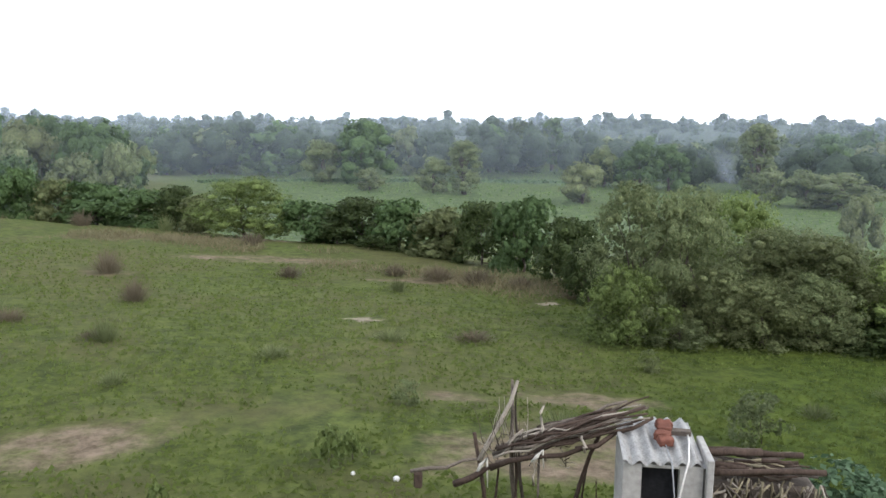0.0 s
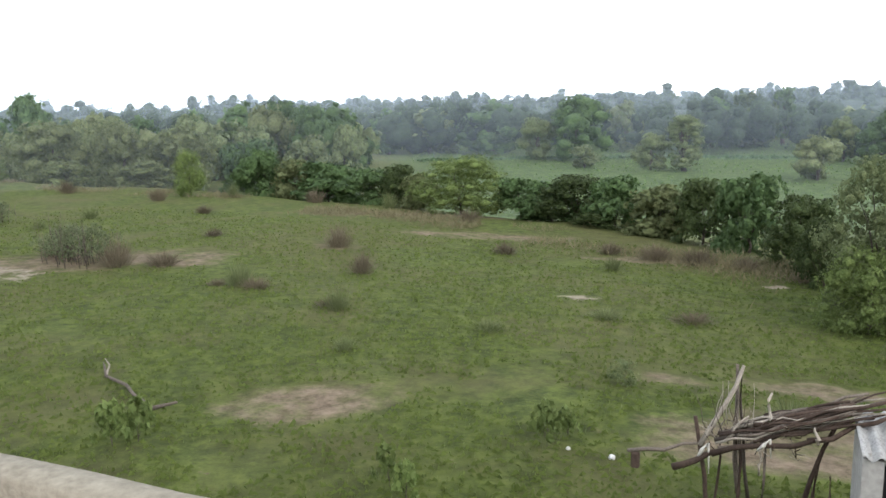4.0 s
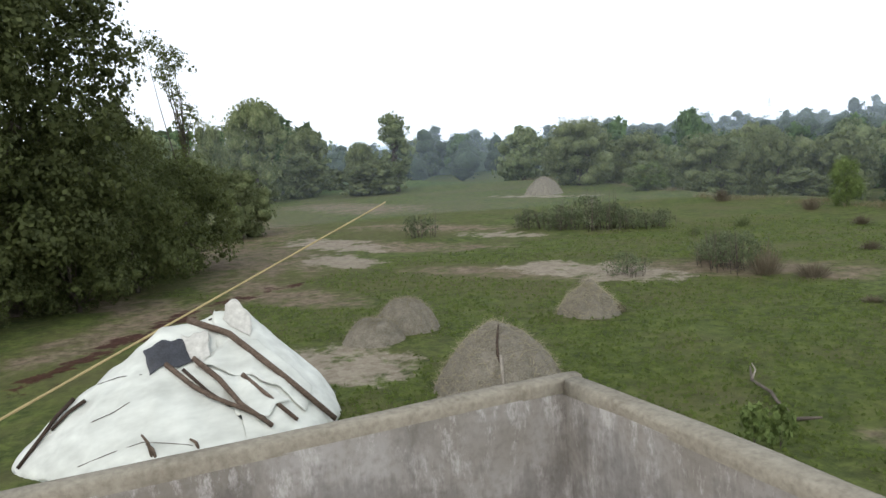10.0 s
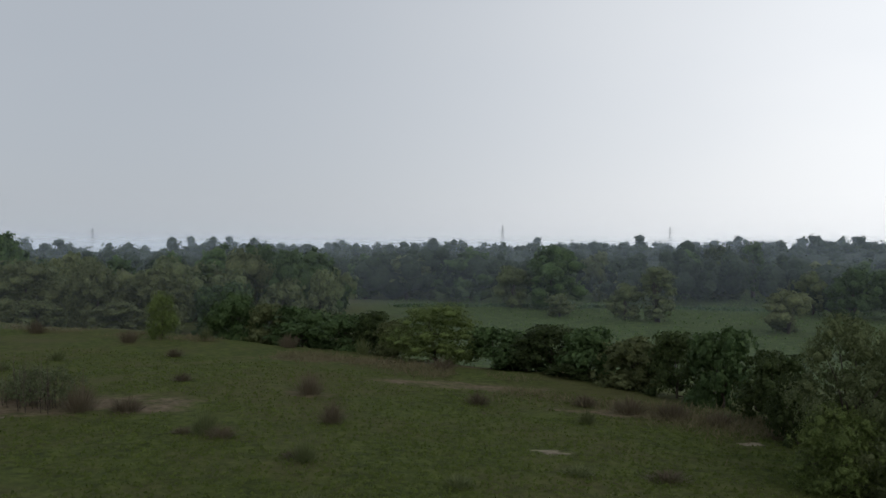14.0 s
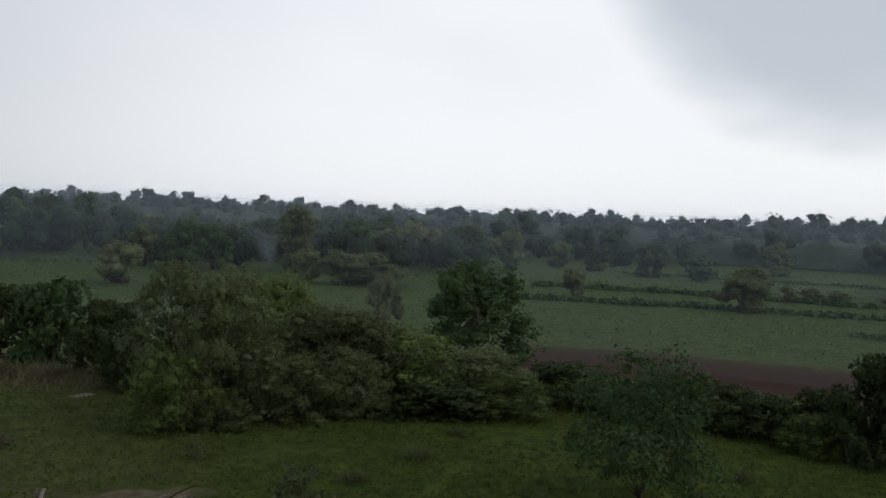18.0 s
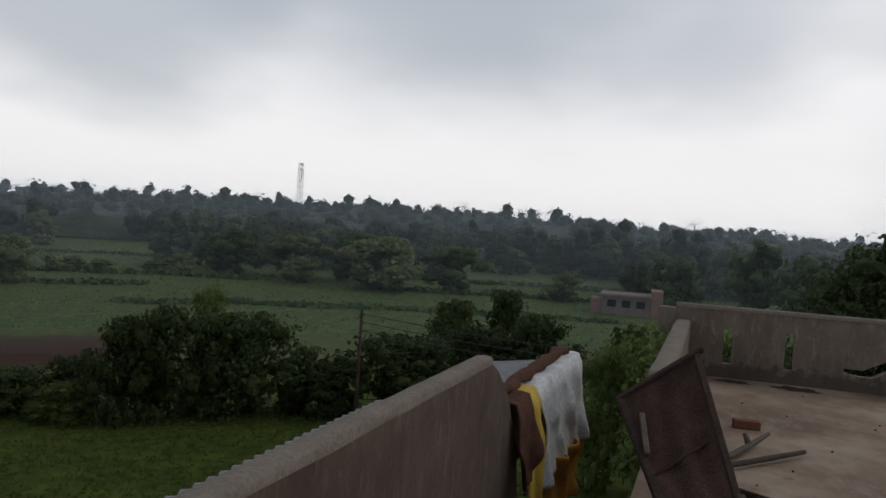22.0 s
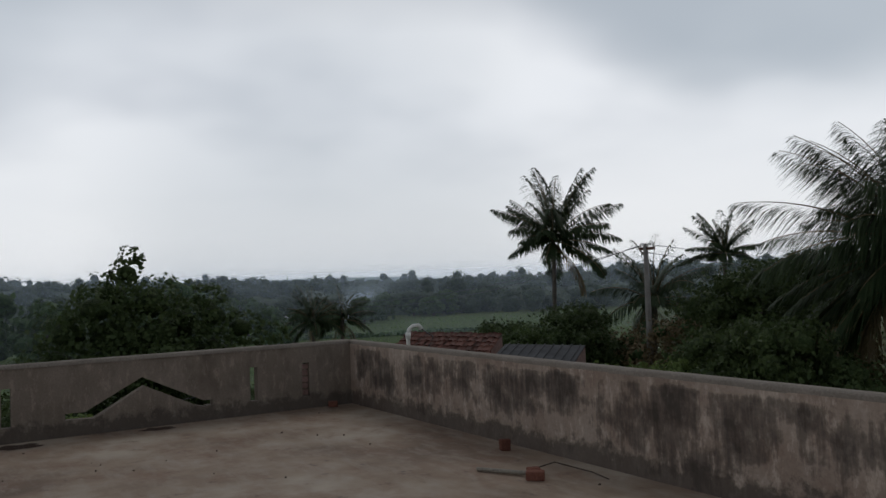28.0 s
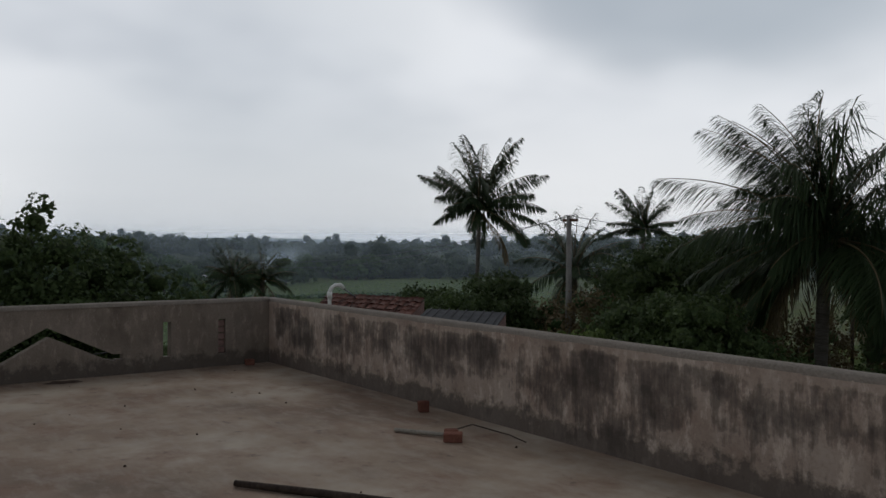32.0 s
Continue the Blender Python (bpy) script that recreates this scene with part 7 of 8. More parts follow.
tall = put("frond", leaf_mesh("frond", np.array(tall_quads) + crown_at, LEAF_PALM), big_palm)
put("rib", mesh("rib", *tube([tuple(p + crown_at) for p in tall_pts], [0.035 * (1 - 0.8 * q / 12) for q in range(13)], 5), LEAF_PALM_DRY, True), tall)
make_palm("low dark palm behind the pole", *far_at(135.6, 34.0), 0.45, 2.8, 28, 84, 0.0, 1.05, False, leaflets=50, slim=0.032)
make_palm("dark palm before the yellow house", *far_at(162.8, 30.0), 2.3, 3.0, 34, 85, 0.12, 0.95, False, leaflets=52, slim=0.03)
make_palm("dark drooping palm beside the yellow house", *far_at(167.6, 28.0), 1.9, 3.4, 24, 86, 0.1, 0.6, False, leaflets=52)
make_palm("small dark palm behind the yellow house", *far_at(165.0, 52.0), 5.0, 2.2, 14, 87, 0.0, 0.8, False, leaflets=20)
make_palm("distant low palm in the valley", *far_at(112.2, 56.0), -0.8, 2.7, 30, 88, 0.0, 1.0, False, leaflets=36, slim=0.05, dead=6, bow=0.6)
make_palm("distant low palm in the valley", *far_at(114.2, 58.0), -0.9, 2.7, 30, 89, 0.0, 1.0, False, leaflets=36, slim=0.05, dead=6, bow=0.6)
for i, (az, d, z) in enumerate(((77.2, 330, 9.0), (78.2, 335, 8.6), (88.6, 330, 8.3), (73, 340, 10))):
    make_palm("far palm on the skyline", *bearing(az, d), z, 4.0, 14, 90 + i, 0, 0.8, False, leaflets=10, dead=0)

# ---- pole and wires ----
PX, PY = far_at(135.2, 30.0)
pole = base("electric_pole", PX, PY, ground_z(PX, PY), "grey concrete power pole with a short crossarm", "pole")
ph = 2.65 - ground_z(PX, PY)
put("shaft", mesh("shaft", *tube([(0, 0, -0.3), (0, 0, ph * 0.5), (0, 0, ph)], [0.13, 0.11, 0.085], 8), POLE_CONCRETE, True), pole)
bm = bmesh.new()
box(bm, (-0.42, -0.04, ph - 0.2), (0.3, 0.04, ph - 0.1), None, 0.01)
part("crossarm", bm, RUST, pole)
for x in (-0.38, -0.1, 0.24):
    put("insulator", mesh("insulator", *tube([(x, 0, ph - 0.1), (x, 0, ph - 0.04), (x, 0, ph + 0.04)], [0.03, 0.045, 0.02], 8), PVC, True), pole)


def wire(a, b, sag):
    a, b = Vector(a), Vector(b)
    ob = base("power_line", *a, "thin black power line slung from the pole", "wire", "power lines")
    pts = []
    for i in range(17):
        k = i / 16
        p = a.lerp(b, k) - a
        p.z -= sag * 4 * k * (1 - k)
        pts.append(tuple(p))
    put("strand", mesh("strand", *tube(pts, [0.012] * 17, 5), PLASTIC_BLACK, True), ob)


wire((PX - 0.38, PY, 2.7), (60, -22, 1.0), 1.2)
wire((PX - 0.1, PY, 2.7), (60, -24, 0.6), 1.3)
wire((PX + 0.24, PY, 2.7), (22, -62, 3.2), 1.2)
wire((PX + 0.24, PY, 2.4), (24, -62, 2.8), 1.3)


hedge_top = ground_z(20.4, 8.6) + 3.0
for k in range(3):
    wire((20.4, 8.6, hedge_top + 0.12 - 0.22 * k), (21.5, -6.0, hedge_top - 0.1 - 0.24 * k), 0.35)


# ---- neighbours' houses ----
def sloped_roof(name, ridge_a, ridge_b, eave_a, eave_b, label, material, tiles=True):
    """One slope of a roof from the ridge to the eave, laid with tiles or a sheet."""
    ra, rb, ea, eb = map(Vector, (ridge_a, ridge_b, eave_a, eave_b))
    c = (ra + rb + ea + eb) / 4
    up = (rb - ra).cross(ea - ra).normalized()
    if up.z < 0:
        up = -up
    house = base(name, c.x, c.y, ground_z(c.x, c.y), label, "house", "neighbour houses")
    off = Vector((c.x, c.y, ground_z(c.x, c.y)))
    vs = [tuple(p - off + up * h) for h in (-0.03, 0.0) for p in (ra, rb, eb, ea)]
    deck = put("roof", mesh("roof", vs, [(0, 1, 2, 3), (7, 6, 5, 4), (0, 4, 5, 1), (1, 5, 6, 2), (2, 6, 7, 3), (3, 7, 4, 0)], WOOD_DARK if tiles else material), house)
    if tiles:
        rows, cols = 14, 20
        u, v = (rb - ra) / cols, (ea - ra) / rows
        w = u.length
        l = v.length * 1.25
        x, yv = u.normalized(), v.normalized()
        tv = []
        for s in (0, 1):
            for k in range(5):
                a = math.pi * k / 4
                tv.append(tuple(x * (w * 0.52 * -math.cos(a)) + up * (w * 0.17 * math.sin(a) + 0.015 * s) + yv * (l * s)))
        tm = mesh("tile", tv, [(k, k + 1, k + 6, k + 5) for k in range(4)] + [(0, 1, 2, 3, 4), (9, 8, 7, 6, 5)], TILE_RED, True)
        for i in range(rows):
            for k in range(cols):
                p = ra.lerp(rb, (k + 0.5) / cols) + v * i - off + up * (0.005 + RND.uniform(0, 0.035))
                t = put("tile", tm, deck)
                t.matrix_basis = Matrix.Translation(p) @ Matrix.Rotation(RND.uniform(-0.09, 0.09), 4, up)
    else:
        n = 9
        for k in range(n):
            p = ra.lerp(rb, (k + 0.5) / n) - off
            q = ea.lerp(eb, (k + 0.5) / n) - off
            put("rib", mesh("rib", *tube([tuple(p + up * 0.02), tuple(q + up * 0.02)], [0.014, 0.014], 6), material, True), deck)
    bm = bmesh.new()
    lo = [Vector((p.x, p.y, off.z - 0.3)) - off for p in (ra, rb, eb, ea)]
    hi = [p - off - up * 0.06 for p in (ra, rb, eb, ea)]
    a = [bm.verts.new(p) for p in lo]
    b = [bm.verts.new(p) for p in hi]
    for i in range(4):
        bm.faces.new((a[i], a[(i + 1) % 4], b[(i + 1) % 4], b[i]))
    bm.faces.new(b)
    part("wall", bm, BRICK_WALL, house)
    return house


def polar(az, d, z):
    x, y = far_at(az, d)
    return (x, y, z)


sloped_roof("tiled_house", polar(118.6, 22.0, 0.26), polar(125.1, 21.0, 0.20), polar(112.6, 16.0, -0.75), polar(119.8, 15.6, -0.75), "low neighbour house with a mossy red clay tile roof", TILE_RED)
sloped_roof("sheet_roof_house", polar(125.3, 20.0, 0.03), polar(130.8, 20.0, -0.05), polar(120.6, 15.0, -0.70), polar(127.8, 15.0, -0.72), "low outhouse with a dark grey sheet roof", ROOF_GREY, False)

# the yellow house with a water tank on its roof
yx, yy = far_at(163.6, 43.0)
gz = ground_z(yx, yy)
yellow = base("yellow_house", yx, yy, gz, "two-storey yellow house with a flat roof and parapet", "house", turn=14)
H = 4.05 - gz
bm = bmesh.new()
box(bm, (-4.4, -4.0, 0), (4.45, 4.0, H - 0.95))
part("wall", bm, PAINT_YELLOW, yellow)
bm = bmesh.new()
box(bm, (-4.7, -4.3, H - 0.95), (4.75, 4.3, H - 0.8), None, 0.01)
part("slab", bm, WHITEWASH, yellow, "projecting roof slab")
bm = bmesh.new()
for lo, hi in (((-4.4, 3.85, H - 0.8), (4.45, 4.0, H)), ((-4.4, -4.0, H - 0.8), (-4.25, 3.85, H)), ((4.3, -4.0, H - 0.8), (4.45, 3.85, H)), ((-4.25, -4.0, H - 0.8), (4.3, -3.85, H))):
    box(bm, lo, hi)
part("parapet", bm, PAINT_YELLOW, yellow)
for x in (-4.0, -3.6, 3.3, 3.7, 4.1):
    bm = bmesh.new()
    box(bm, (x - 0.09, 4.002, H - 0.55), (x + 0.09, 4.02, H - 0.15))
    part("opening", bm, OPENING_SHADE, yellow, "dark panel for a shaded slot in the parapet")
for x in (-3.4, -1.2):
    win = bmesh.new()
    box(win, (x - 0.55, 4.003, H - 2.5), (x + 0.55, 4.05, H - 1.35), None, 0.01)
    wn_ = part("window", win, OPENING_SHADE, yellow, "dark window")
    bm = bmesh.new()
    box(bm, (x - 0.7, 4.01, H - 1.33), (x + 0.7, 4.35, H - 1.25))
    part("sunshade", bm, WHITEWASH, wn_)
tank = base("water_tank", yx + 0.1, yy + 1.2, 4.05 - 0.8, "black plastic water tank on a stand", "tank")
for sx in (-0.36, 0.36):
    for sy in (-0.36, 0.36):
        put("leg", mesh("leg", *tube([(sx, sy, 0), (sx, sy, 1.5)], [0.05, 0.05], 6), RUST, True), tank)
put("drum", mesh("drum", *tube([(0, 0, 1.5), (0, 0, 1.54), (0, 0, 1.85), (0, 0, 1.9), (0, 0, 2.4), (0, 0, 2.46), (0, 0, 2.5)], [0.38, 0.4, 0.4, 0.415, 0.4, 0.34, 0.12], 18), PLASTIC_BLACK, True), tank)
put("pipe", mesh("pipe", *tube([(0.7, 0, 0), (0.7, 0, 2.6), (0.5, 0, 2.65)], [0.025] * 3, 6), PVC, True), tank)
put("pot", mesh("pot", *tube([(0, 0, 0), (0, 0, 0.1), (0, 0, 0.3), (0, 0, 0.42), (0, 0, 0.5)], [0.14, 0.24, 0.27, 0.12, 0.15], 14), PLASTIC_BLACK, True), None)
pot = bpy.data.objects["pot"]
ppx, ppy = far_at(157.6, 39.6)
pot.matrix_basis = pose(ppx, ppy, 4.05)
tagged(pot, "round dark pot on the roof parapet", "pot")
mast = base("antenna", *far_at(160.3, 42.0), 3.5, "thin antenna mast on the flat roof", "antenna")
put("rod", mesh("rod", *tube([(0, 0, 0), (0, 0, 2.6)], [0.025, 0.015], 6), STEEL_GREY, True), mast)
# lean-to with a dark sheet roof before the yellow house
lx, ly = far_at(160.5, 34.0)
lean = base("lean_to", lx, ly, ground_z(lx, ly), "dark open lean-to under a grey sheet roof", "shed", turn=14)
hh = -0.1 - ground_z(lx, ly)
rf = put("roof_sheet", mesh("roof_sheet", *ribbed(8.4, 4.0, 0.2, 0.03, 4), ROOF_GREY, True), lean)
rf.matrix_basis = pose(0.3, 0, hh, -1.5, 0, 0)
for x in (-3.7, -1.2, 1.4, 4.1):
    put("post", mesh("post", *tube([(x, 1.8, 0), (x, 1.8, hh - 0.2)], [0.07, 0.06], 6), STICK_PALE if x < -3 else WOOD_DARK, True), lean)
bm = bmesh.new()
box(bm, (-3.9, -1.9, 0), (4.4, -1.8, hh))
part("back_wall", bm, WOOD_DARK, lean)
bm = bmesh.new()
box(bm, (-0.6, 1.2, 0), (1.2, 1.3, hh - 0.4))
part("sacking_wall", bm, SACKING, lean)

# trees and shrubs of the south side
s_tree = make_tree("tree", "dark leafy tree behind the parapet", "tree", 5.5, 5.4, 0.3, 16000, 0.085, LEAF_HEDGE, 101, 80, 0.10, "south trees", inner=50, ragged=0.3, fill=0.62)
s_bush = make_tree("bush", "dark-green bush behind the parapet", "bush", 3.8, 3.2, 0.0, 13000, 0.062, LEAF_HEDGE, 102, 70, 0.11, "south bushes", 0.02, inner=40, ragged=0.3, fill=0.62)
s_fresh = make_tree("bush", "fresh green leafy bush behind the parapet", "bush", 2.8, 2.6, 0.0, 6000, 0.075, LEAF_FRESH, 103, 40, 0.13, "south bushes", 0.02, ragged=0.3, fill=0.6)
s_brown = make_tree("bush", "dry reddish-brown bush behind the parapet", "bush", 3.6, 3.4, 0.1, 6500, 0.07, LEAF_PALM_DRY, 104, 44, 0.12, "south bushes", 0.02, ragged=0.35, fill=0.55)
for proto, az, d, s, t in (
        (s_bush, 125.5, 32, 1.1, 1.05), (s_bush, 127.5, 30, 1.2, 0.92), (s_bush, 130.0, 31, 1.3, 0.98), (s_tree, 131.0, 40, 0.8, 0.8), (s_tree, 132.2, 36, 0.7, 0.7), (s_brown, 133.4, 31, 0.9, 1.0), (s_brown, 136.8, 30, 1.0, 1.0), (s_fresh, 131.5, 20, 0.9, 1.25), (s_fresh, 134.0, 19, 0.9, 1.3), (s_fresh, 136.6, 19.5, 0.9, 1.3),
        (s_tree, 139.0, 33, 0.8, 0.85), (s_tree, 142.0, 28, 1.0, 0.95), (s_tree, 144.5, 30, 1.0, 1.0), (s_bush, 140.0, 20, 1.1, 1.05), (s_bush, 143.5, 19, 1.1, 1.1), (s_brown, 146.5, 24, 1.0, 1.0), (s_bush, 147.5, 18, 0.9, 0.95), (s_brown, 150.5, 23, 0.9, 1.0), (s_bush, 155.5, 20, 0.9, 0.8), (s_bush, 159.0, 19, 1.0, 0.8), (s_bush, 163.0, 18.5, 1.0, 0.8), (s_bush, 167.0, 18, 1.0, 0.8), (s_bush, 171.0, 18, 1.0, 0.9),
        (s_tree, 155.8, 36, 0.9, 0.9), (s_tree, 171.0, 33, 1.2, 1.1), (s_brown, 157.5, 27, 0.8, 0.9), (s_brown, 168, 30, 1.0, 1.0), (s_bush, 122.5, 36, 0.8, 0.8), (s_bush, 109.0, 30, 0.8, 0.9), (s_fresh, 96.5, 20, 1.0, 1.1), (s_fresh, 87.8, 16.5, 1.3, 1.1), (s_bush, 91.5, 16.0, 0.9, 1.15), (s_bush, 99.5, 18, 0.9, 1.0), (s_bush, 94, 22, 1.0, 1.0), (s_tree, 105, 26, 0.7, 0.75)):
    stand(proto, *far_at(az, d), s, t)
s_far = make_tree("tree", "small round tree in the far fields", "tree", 7.0, 6.0, 0.6, 900, 0.6, LEAF_DEEP, 105, 18, 0.2, "field trees")
for az, d, s, t in ((109.5, 150, 1.0, 1.0), (111.0, 160, 0.9, 0.9), (110.2, 120, 0.8, 0.9), (113.0, 175, 0.9, 0.8), (117.3, 215, 1.0, 1.1), (115.8, 200, 1.1, 0.9), (119.3, 230, 0.9, 0.8), (120.6, 225, 1.1, 0.8), (121.6, 230, 1.2, 0.9), (116.6, 210, 0.8, 0.8), (124, 260, 1.2, 0.9), (108, 170, 1.2, 1.0), (107, 190, 1.2, 1.0)):
    stand(s_far, *far_at(az, d), s, t)
retire(s_tree, s_bush, s_fresh, s_brown, s_far)


# ---- far houses, masts, smoke, mist ----
def flat_house(az, d, w, l, h, turn, label, material, windows=3, brick=False):
    x, y = bearing(az, d)
    ob = base("house", x, y, ground_z(x, y), label, "house", "far houses", turn)
    bm = bmesh.new()
    box(bm, (-w / 2, -l / 2, -0.5), (w / 2, l / 2, h - 0.35))
    part("wall", bm, material, ob)
    bm = bmesh.new()
    box(bm, (-w / 2 - 0.3, -l / 2 - 0.3, h - 0.35), (w / 2 + 0.3, l / 2 + 0.3, h), None, 0.02)
    part("roof", bm, material, ob)
    for k in range(windows):
        xx = (k + 0.5) / windows * w * 0.9 - w * 0.45
        bm = bmesh.new()
        box(bm, (xx - 0.55, -l / 2 - 0.04, h * 0.38), (xx + 0.55, -l / 2 - 0.002, h * 0.72), None, 0.01)
        wd = part("window", bm, OPENING_SHADE, ob)
        bm = bmesh.new()
        box(bm, (xx - 0.7, -l / 2 - 0.3, h * 0.74), (xx + 0.7, -l / 2 - 0.003, h * 0.77))
        part("sunshade", bm, material, wd)
    return ob


fh = flat_house(84.6, 113, 6.2, 6, 2.7, -85, "unfinished pinkish flat-roofed house in the fields", RAW_PLASTER, 3)
bm = bmesh.new()
box(bm, (3.15, -3.2, -0.5), (4.6, 2.5, 3.4))
part("brick_wing", bm, BRICK_WALL, fh, "raw brick wing")
bm = bmesh.new()
box(bm, (-4.6, -2.6, -0.5), (-3.15, 2.0, 1.9))
part("brick_wing", bm, BRICK_WALL, fh, "low raw brick wing")
for az, d, w, h, col in ((73.8, 230, 6, 4, RAW_PLASTER), (79.5, 235, 5, 4, RAW_PLASTER), (82.0, 225, 7, 3, RAW_PLASTER), (58.6, 330, 7, 3, WHITEWASH), (95.5, 190, 7, 3.4, RAW_PLASTER), (12.0, 205, 10, 3.5, WHITEWASH), (110.2, 185, 6, 3.2, WHITEWASH), (131, 560, 9, 5, WHITEWASH)):
    flat_house(az, d, w, 5, h, -az, "small pale house among the far trees", col, 2)


def lattice(name, az, d, height, foot, head, label, arms=()):
    x, y = bearing(az, d)
    ob = base(name, x, y, ground_z(x, y), label, "mast")
    n = 9
    r = height * 0.003 + 0.02
    lev = []
    for i in range(n + 1):
        k = i / n
        s = foot * (1 - k) ** 1.3 + head * (1 - (1 - k) ** 1.3)
        lev.append([(sx * s / 2, sy * s / 2, height * k) for sx, sy in ((-1, -1), (1, -1), (1, 1), (-1, 1))])
    for c in range(4):
        put("leg", mesh("leg", *tube([l[c] for l in lev], [r] * (n + 1), 5), STEEL_GREY, True), ob)
    for i in range(n):
        for c in range(4):
            put("brace", mesh("brace", *joined([tube([lev[i][c], lev[i + 1][(c + 1) % 4]], [r * 0.6] * 2, 4), tube([lev[i + 1][c], lev[i + 1][(c + 1) % 4]], [r * 0.6] * 2, 4)]), STEEL_GREY), ob)
    for z, l in arms:
        put("crossarm", mesh("crossarm", *joined([tube([(-l * math.cos(radians(az)), l * math.sin(radians(az)), z), (l * math.cos(radians(az)), -l * math.sin(radians(az)), z)], [r * 1.3] * 2, 5)]), STEEL_GREY), ob)
    return ob


lattice("pylon", -43.85, 900, 29, 5, 1.0, "grey lattice pylon on the hazy skyline", ((20, 4.5), (23, 4), (26, 3)))
lattice("pylon", -16.6, 900, 34, 5, 1.0, "faint lattice pylon on the hazy skyline", ((26, 4.5), (29, 4)))
lattice("pylon", -5.3, 1000, 35, 5, 1.0, "faint lattice pylon on the hazy skyline", ((28, 4.5), (31, 4)))
t = lattice("radio_mast", 61.6, 560, 35, 3.6, 2.4, "red and white lattice radio mast above the trees")
for z in (33, 29, 25):
    put("panel", mesh("panel", *tube([(1.3, 0, z), (1.3, 0, z + 2)], [0.4, 0.4], 6), WHITEWASH), t)


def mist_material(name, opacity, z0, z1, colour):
    """Stand-in for haze: a mostly clear sheet, lit by the sky, thinning with height."""
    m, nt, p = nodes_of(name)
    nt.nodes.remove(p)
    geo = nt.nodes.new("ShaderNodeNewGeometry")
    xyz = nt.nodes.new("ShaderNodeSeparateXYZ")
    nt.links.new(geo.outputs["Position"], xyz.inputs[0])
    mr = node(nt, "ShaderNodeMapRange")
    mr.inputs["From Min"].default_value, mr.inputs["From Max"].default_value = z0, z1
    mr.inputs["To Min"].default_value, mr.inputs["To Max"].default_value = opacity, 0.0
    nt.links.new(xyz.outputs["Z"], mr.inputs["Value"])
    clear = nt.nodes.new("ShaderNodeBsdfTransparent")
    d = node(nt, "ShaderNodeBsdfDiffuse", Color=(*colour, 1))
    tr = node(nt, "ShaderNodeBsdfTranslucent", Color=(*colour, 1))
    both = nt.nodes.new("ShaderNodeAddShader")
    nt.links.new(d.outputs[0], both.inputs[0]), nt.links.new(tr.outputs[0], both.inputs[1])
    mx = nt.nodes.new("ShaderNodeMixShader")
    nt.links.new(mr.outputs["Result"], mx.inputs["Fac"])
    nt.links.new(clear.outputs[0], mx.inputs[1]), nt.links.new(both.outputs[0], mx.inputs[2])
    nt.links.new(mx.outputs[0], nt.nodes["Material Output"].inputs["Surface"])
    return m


def haze_ring(r, opacity, top):
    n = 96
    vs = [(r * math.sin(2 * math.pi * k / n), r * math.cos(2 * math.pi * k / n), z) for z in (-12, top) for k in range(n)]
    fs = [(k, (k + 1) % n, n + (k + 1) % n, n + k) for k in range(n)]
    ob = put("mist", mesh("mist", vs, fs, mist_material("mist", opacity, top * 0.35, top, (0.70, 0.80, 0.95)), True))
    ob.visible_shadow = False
    tagged(ob, "clear ring added to stand in for thin valley haze", "mist", kind="stuff")


# rings added round the house to pale the far land as haze does
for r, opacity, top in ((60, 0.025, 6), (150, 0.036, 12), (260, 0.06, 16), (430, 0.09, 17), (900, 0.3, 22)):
    haze_ring(r, opacity, top)


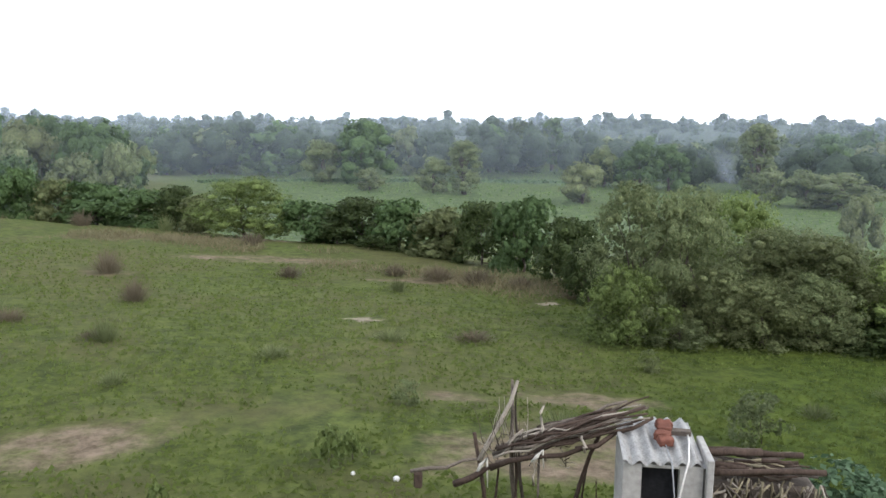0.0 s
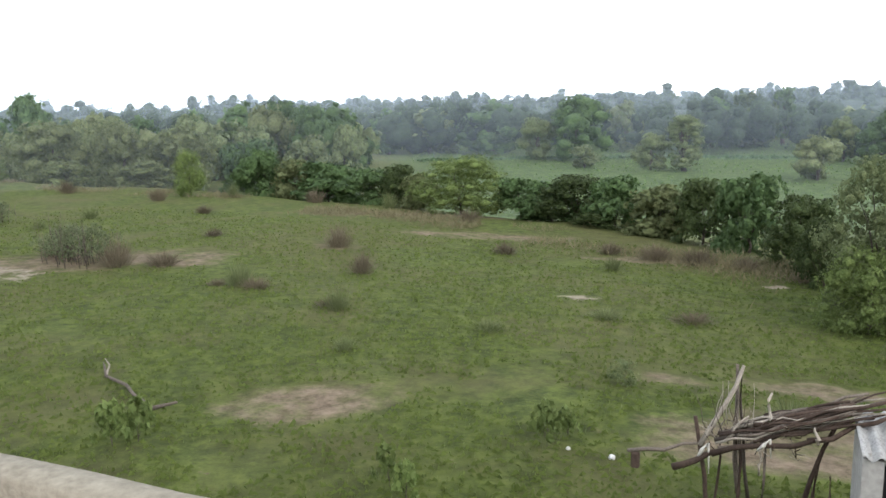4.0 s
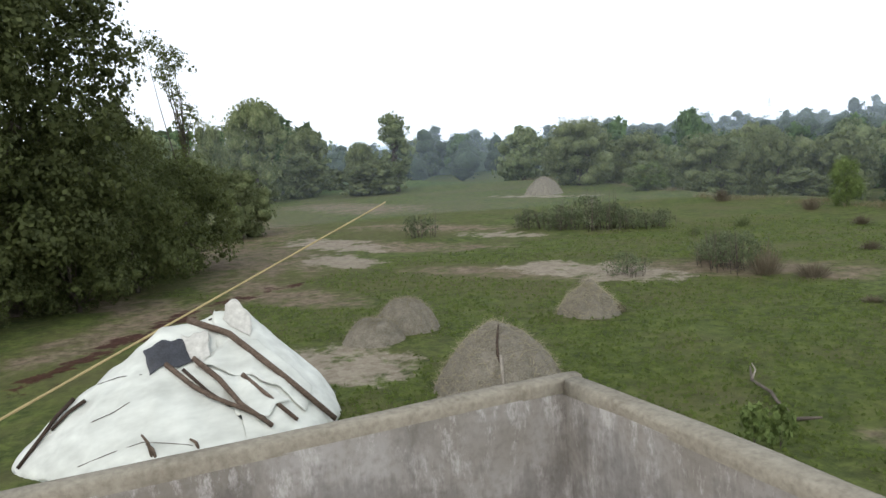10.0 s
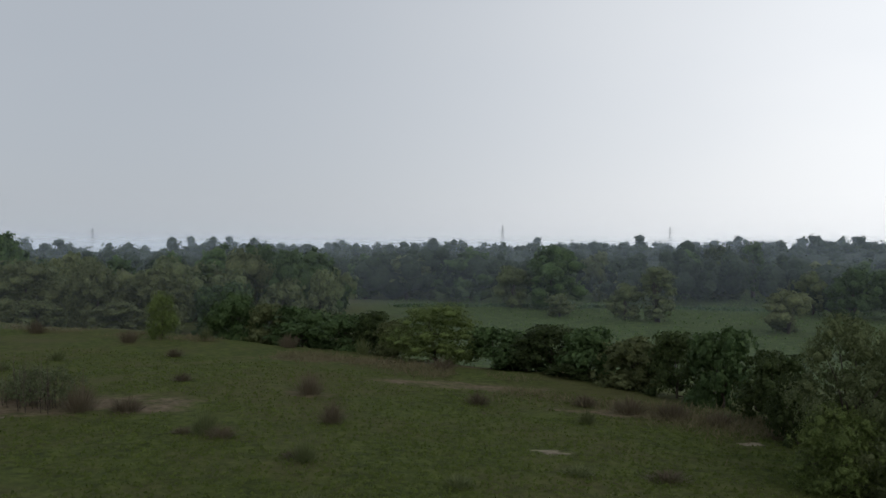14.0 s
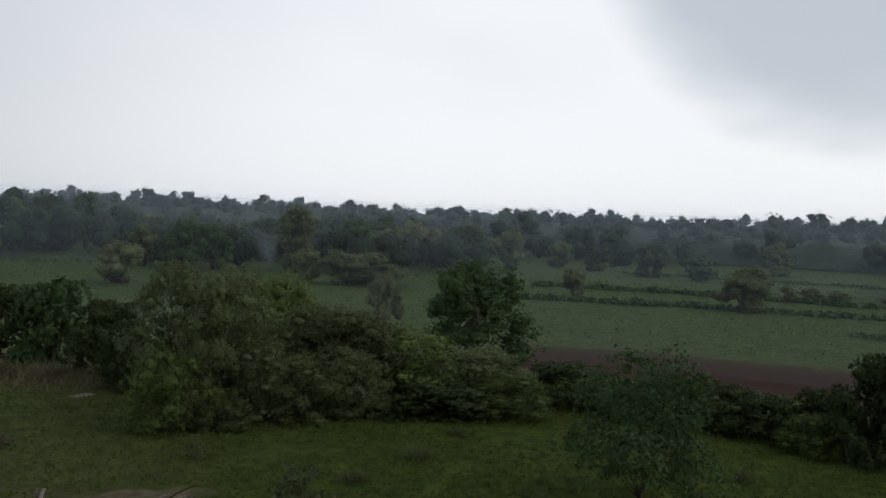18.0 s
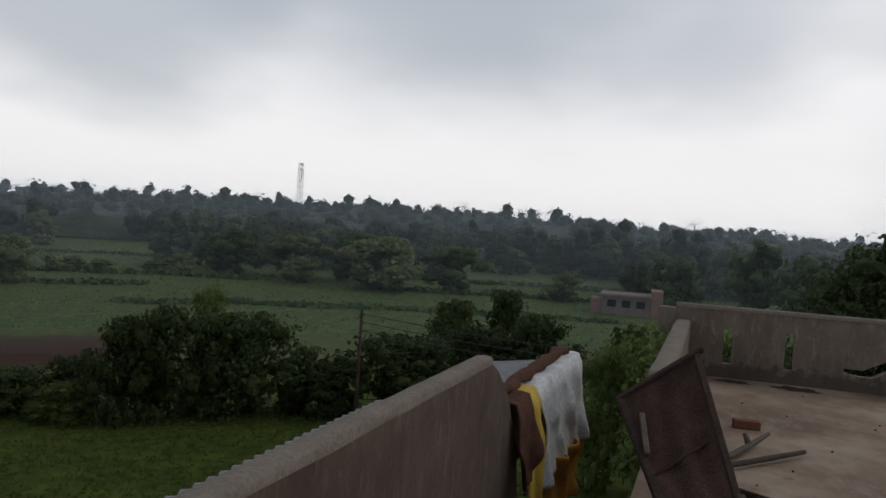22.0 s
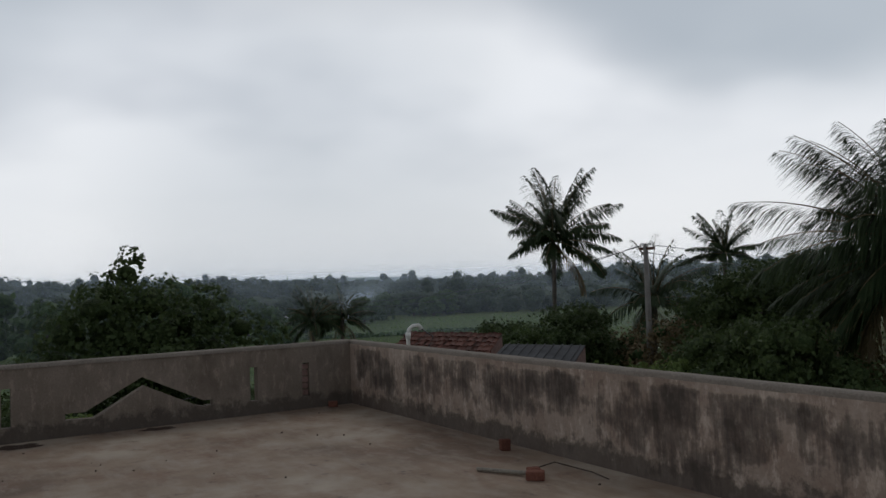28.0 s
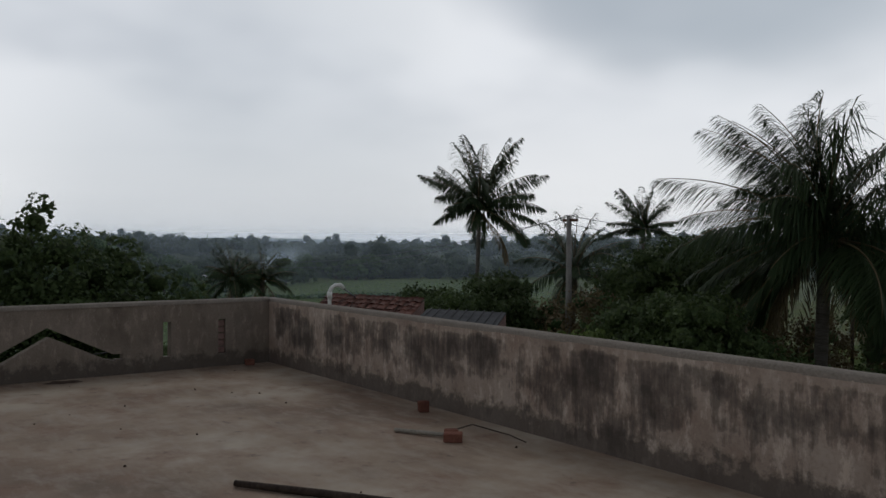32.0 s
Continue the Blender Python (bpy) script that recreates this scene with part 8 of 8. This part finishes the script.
def smoke_material(name, opacity):
    """Drifting smoke: thickest along its middle, torn at the edges."""
    m, nt, p = nodes_of(name)
    nt.nodes.remove(p)
    at = node(nt, "ShaderNodeAttribute", attribute_name="thick")
    torn = ramp(nt, noise_at(nt, coords(nt, (0.5, 0.5, 0.35)), 0.5, 4, 0.6), ((0.3, (0.1, 0.1, 0.1)), (0.7, (1, 1, 1))))
    k = node(nt, "ShaderNodeMath", operation="MULTIPLY")
    nt.links.new(at.outputs["Fac"], k.inputs[0]), nt.links.new(torn, k.inputs[1])
    q = node(nt, "ShaderNodeMath", operation="MULTIPLY")
    nt.links.new(k.outputs[0], q.inputs[0])
    q.inputs[1].default_value = opacity
    clear = nt.nodes.new("ShaderNodeBsdfTransparent")
    both = nt.nodes.new("ShaderNodeAddShader")
    for i, kind in enumerate(("ShaderNodeBsdfDiffuse", "ShaderNodeBsdfTranslucent")):
        nt.links.new(node(nt, kind, Color=(0.70, 0.79, 0.90, 1)).outputs[0], both.inputs[i])
    mx = nt.nodes.new("ShaderNodeMixShader")
    nt.links.new(q.outputs[0], mx.inputs["Fac"])
    nt.links.new(clear.outputs[0], mx.inputs[1]), nt.links.new(both.outputs[0], mx.inputs[2])
    nt.links.new(mx.outputs[0], nt.nodes["Material Output"].inputs["Surface"])
    return m




def smoke(az, d, label, height, width, drift, material):
    """Wavering veils of smoke that rise from one spot and spread as they drift."""
    x, y = bearing(az, d)
    ob = base("smoke", x, y, ground_z(x, y), label, "smoke")
    side = Vector((math.cos(radians(az)), -math.sin(radians(az)), 0))
    away = Vector((math.sin(radians(az)), math.cos(radians(az)), 0))
    for layer_ in range(2):
        vs, fs, thick = [], [], []
        n, m = 14, 12
        for i in range(n + 1):
            k = i / n
            for j in range(m + 1):
                u = j / m * 2 - 1
                w = width * (0.25 + 0.9 * k) * u
                p = side * (w + drift * k ** 1.4) + away * (layer_ * 1.6 + 1.2 * noise.noise((k * 3, u * 2, layer_)))
                vs.append((p.x, p.y, height * k))
                thick.append((1 - u * u) ** 2 * (1 - k) ** 1.2 * min(1, 0.25 + k * 5))
        for i in range(n):
            for j in range(m):
                o = i * (m + 1) + j
                fs.append((o, o + 1, o + m + 2, o + m + 1))
        me = mesh("veil", vs, fs, material, True)
        me.attributes.new("thick", "FLOAT", "POINT").data.foreach_set("value", thick)
        put("veil", me, ob).visible_shadow = False


smoke(114.6, 210, "grey smoke drifting from a field fire", 11.0, 9.0, 8.0, smoke_material("smoke", 0.95))
smoke(11.8, 165, "bluish smoke rising between the trees", 7.0, 6.0, -4.0, smoke_material("thin_smoke", 0.28))
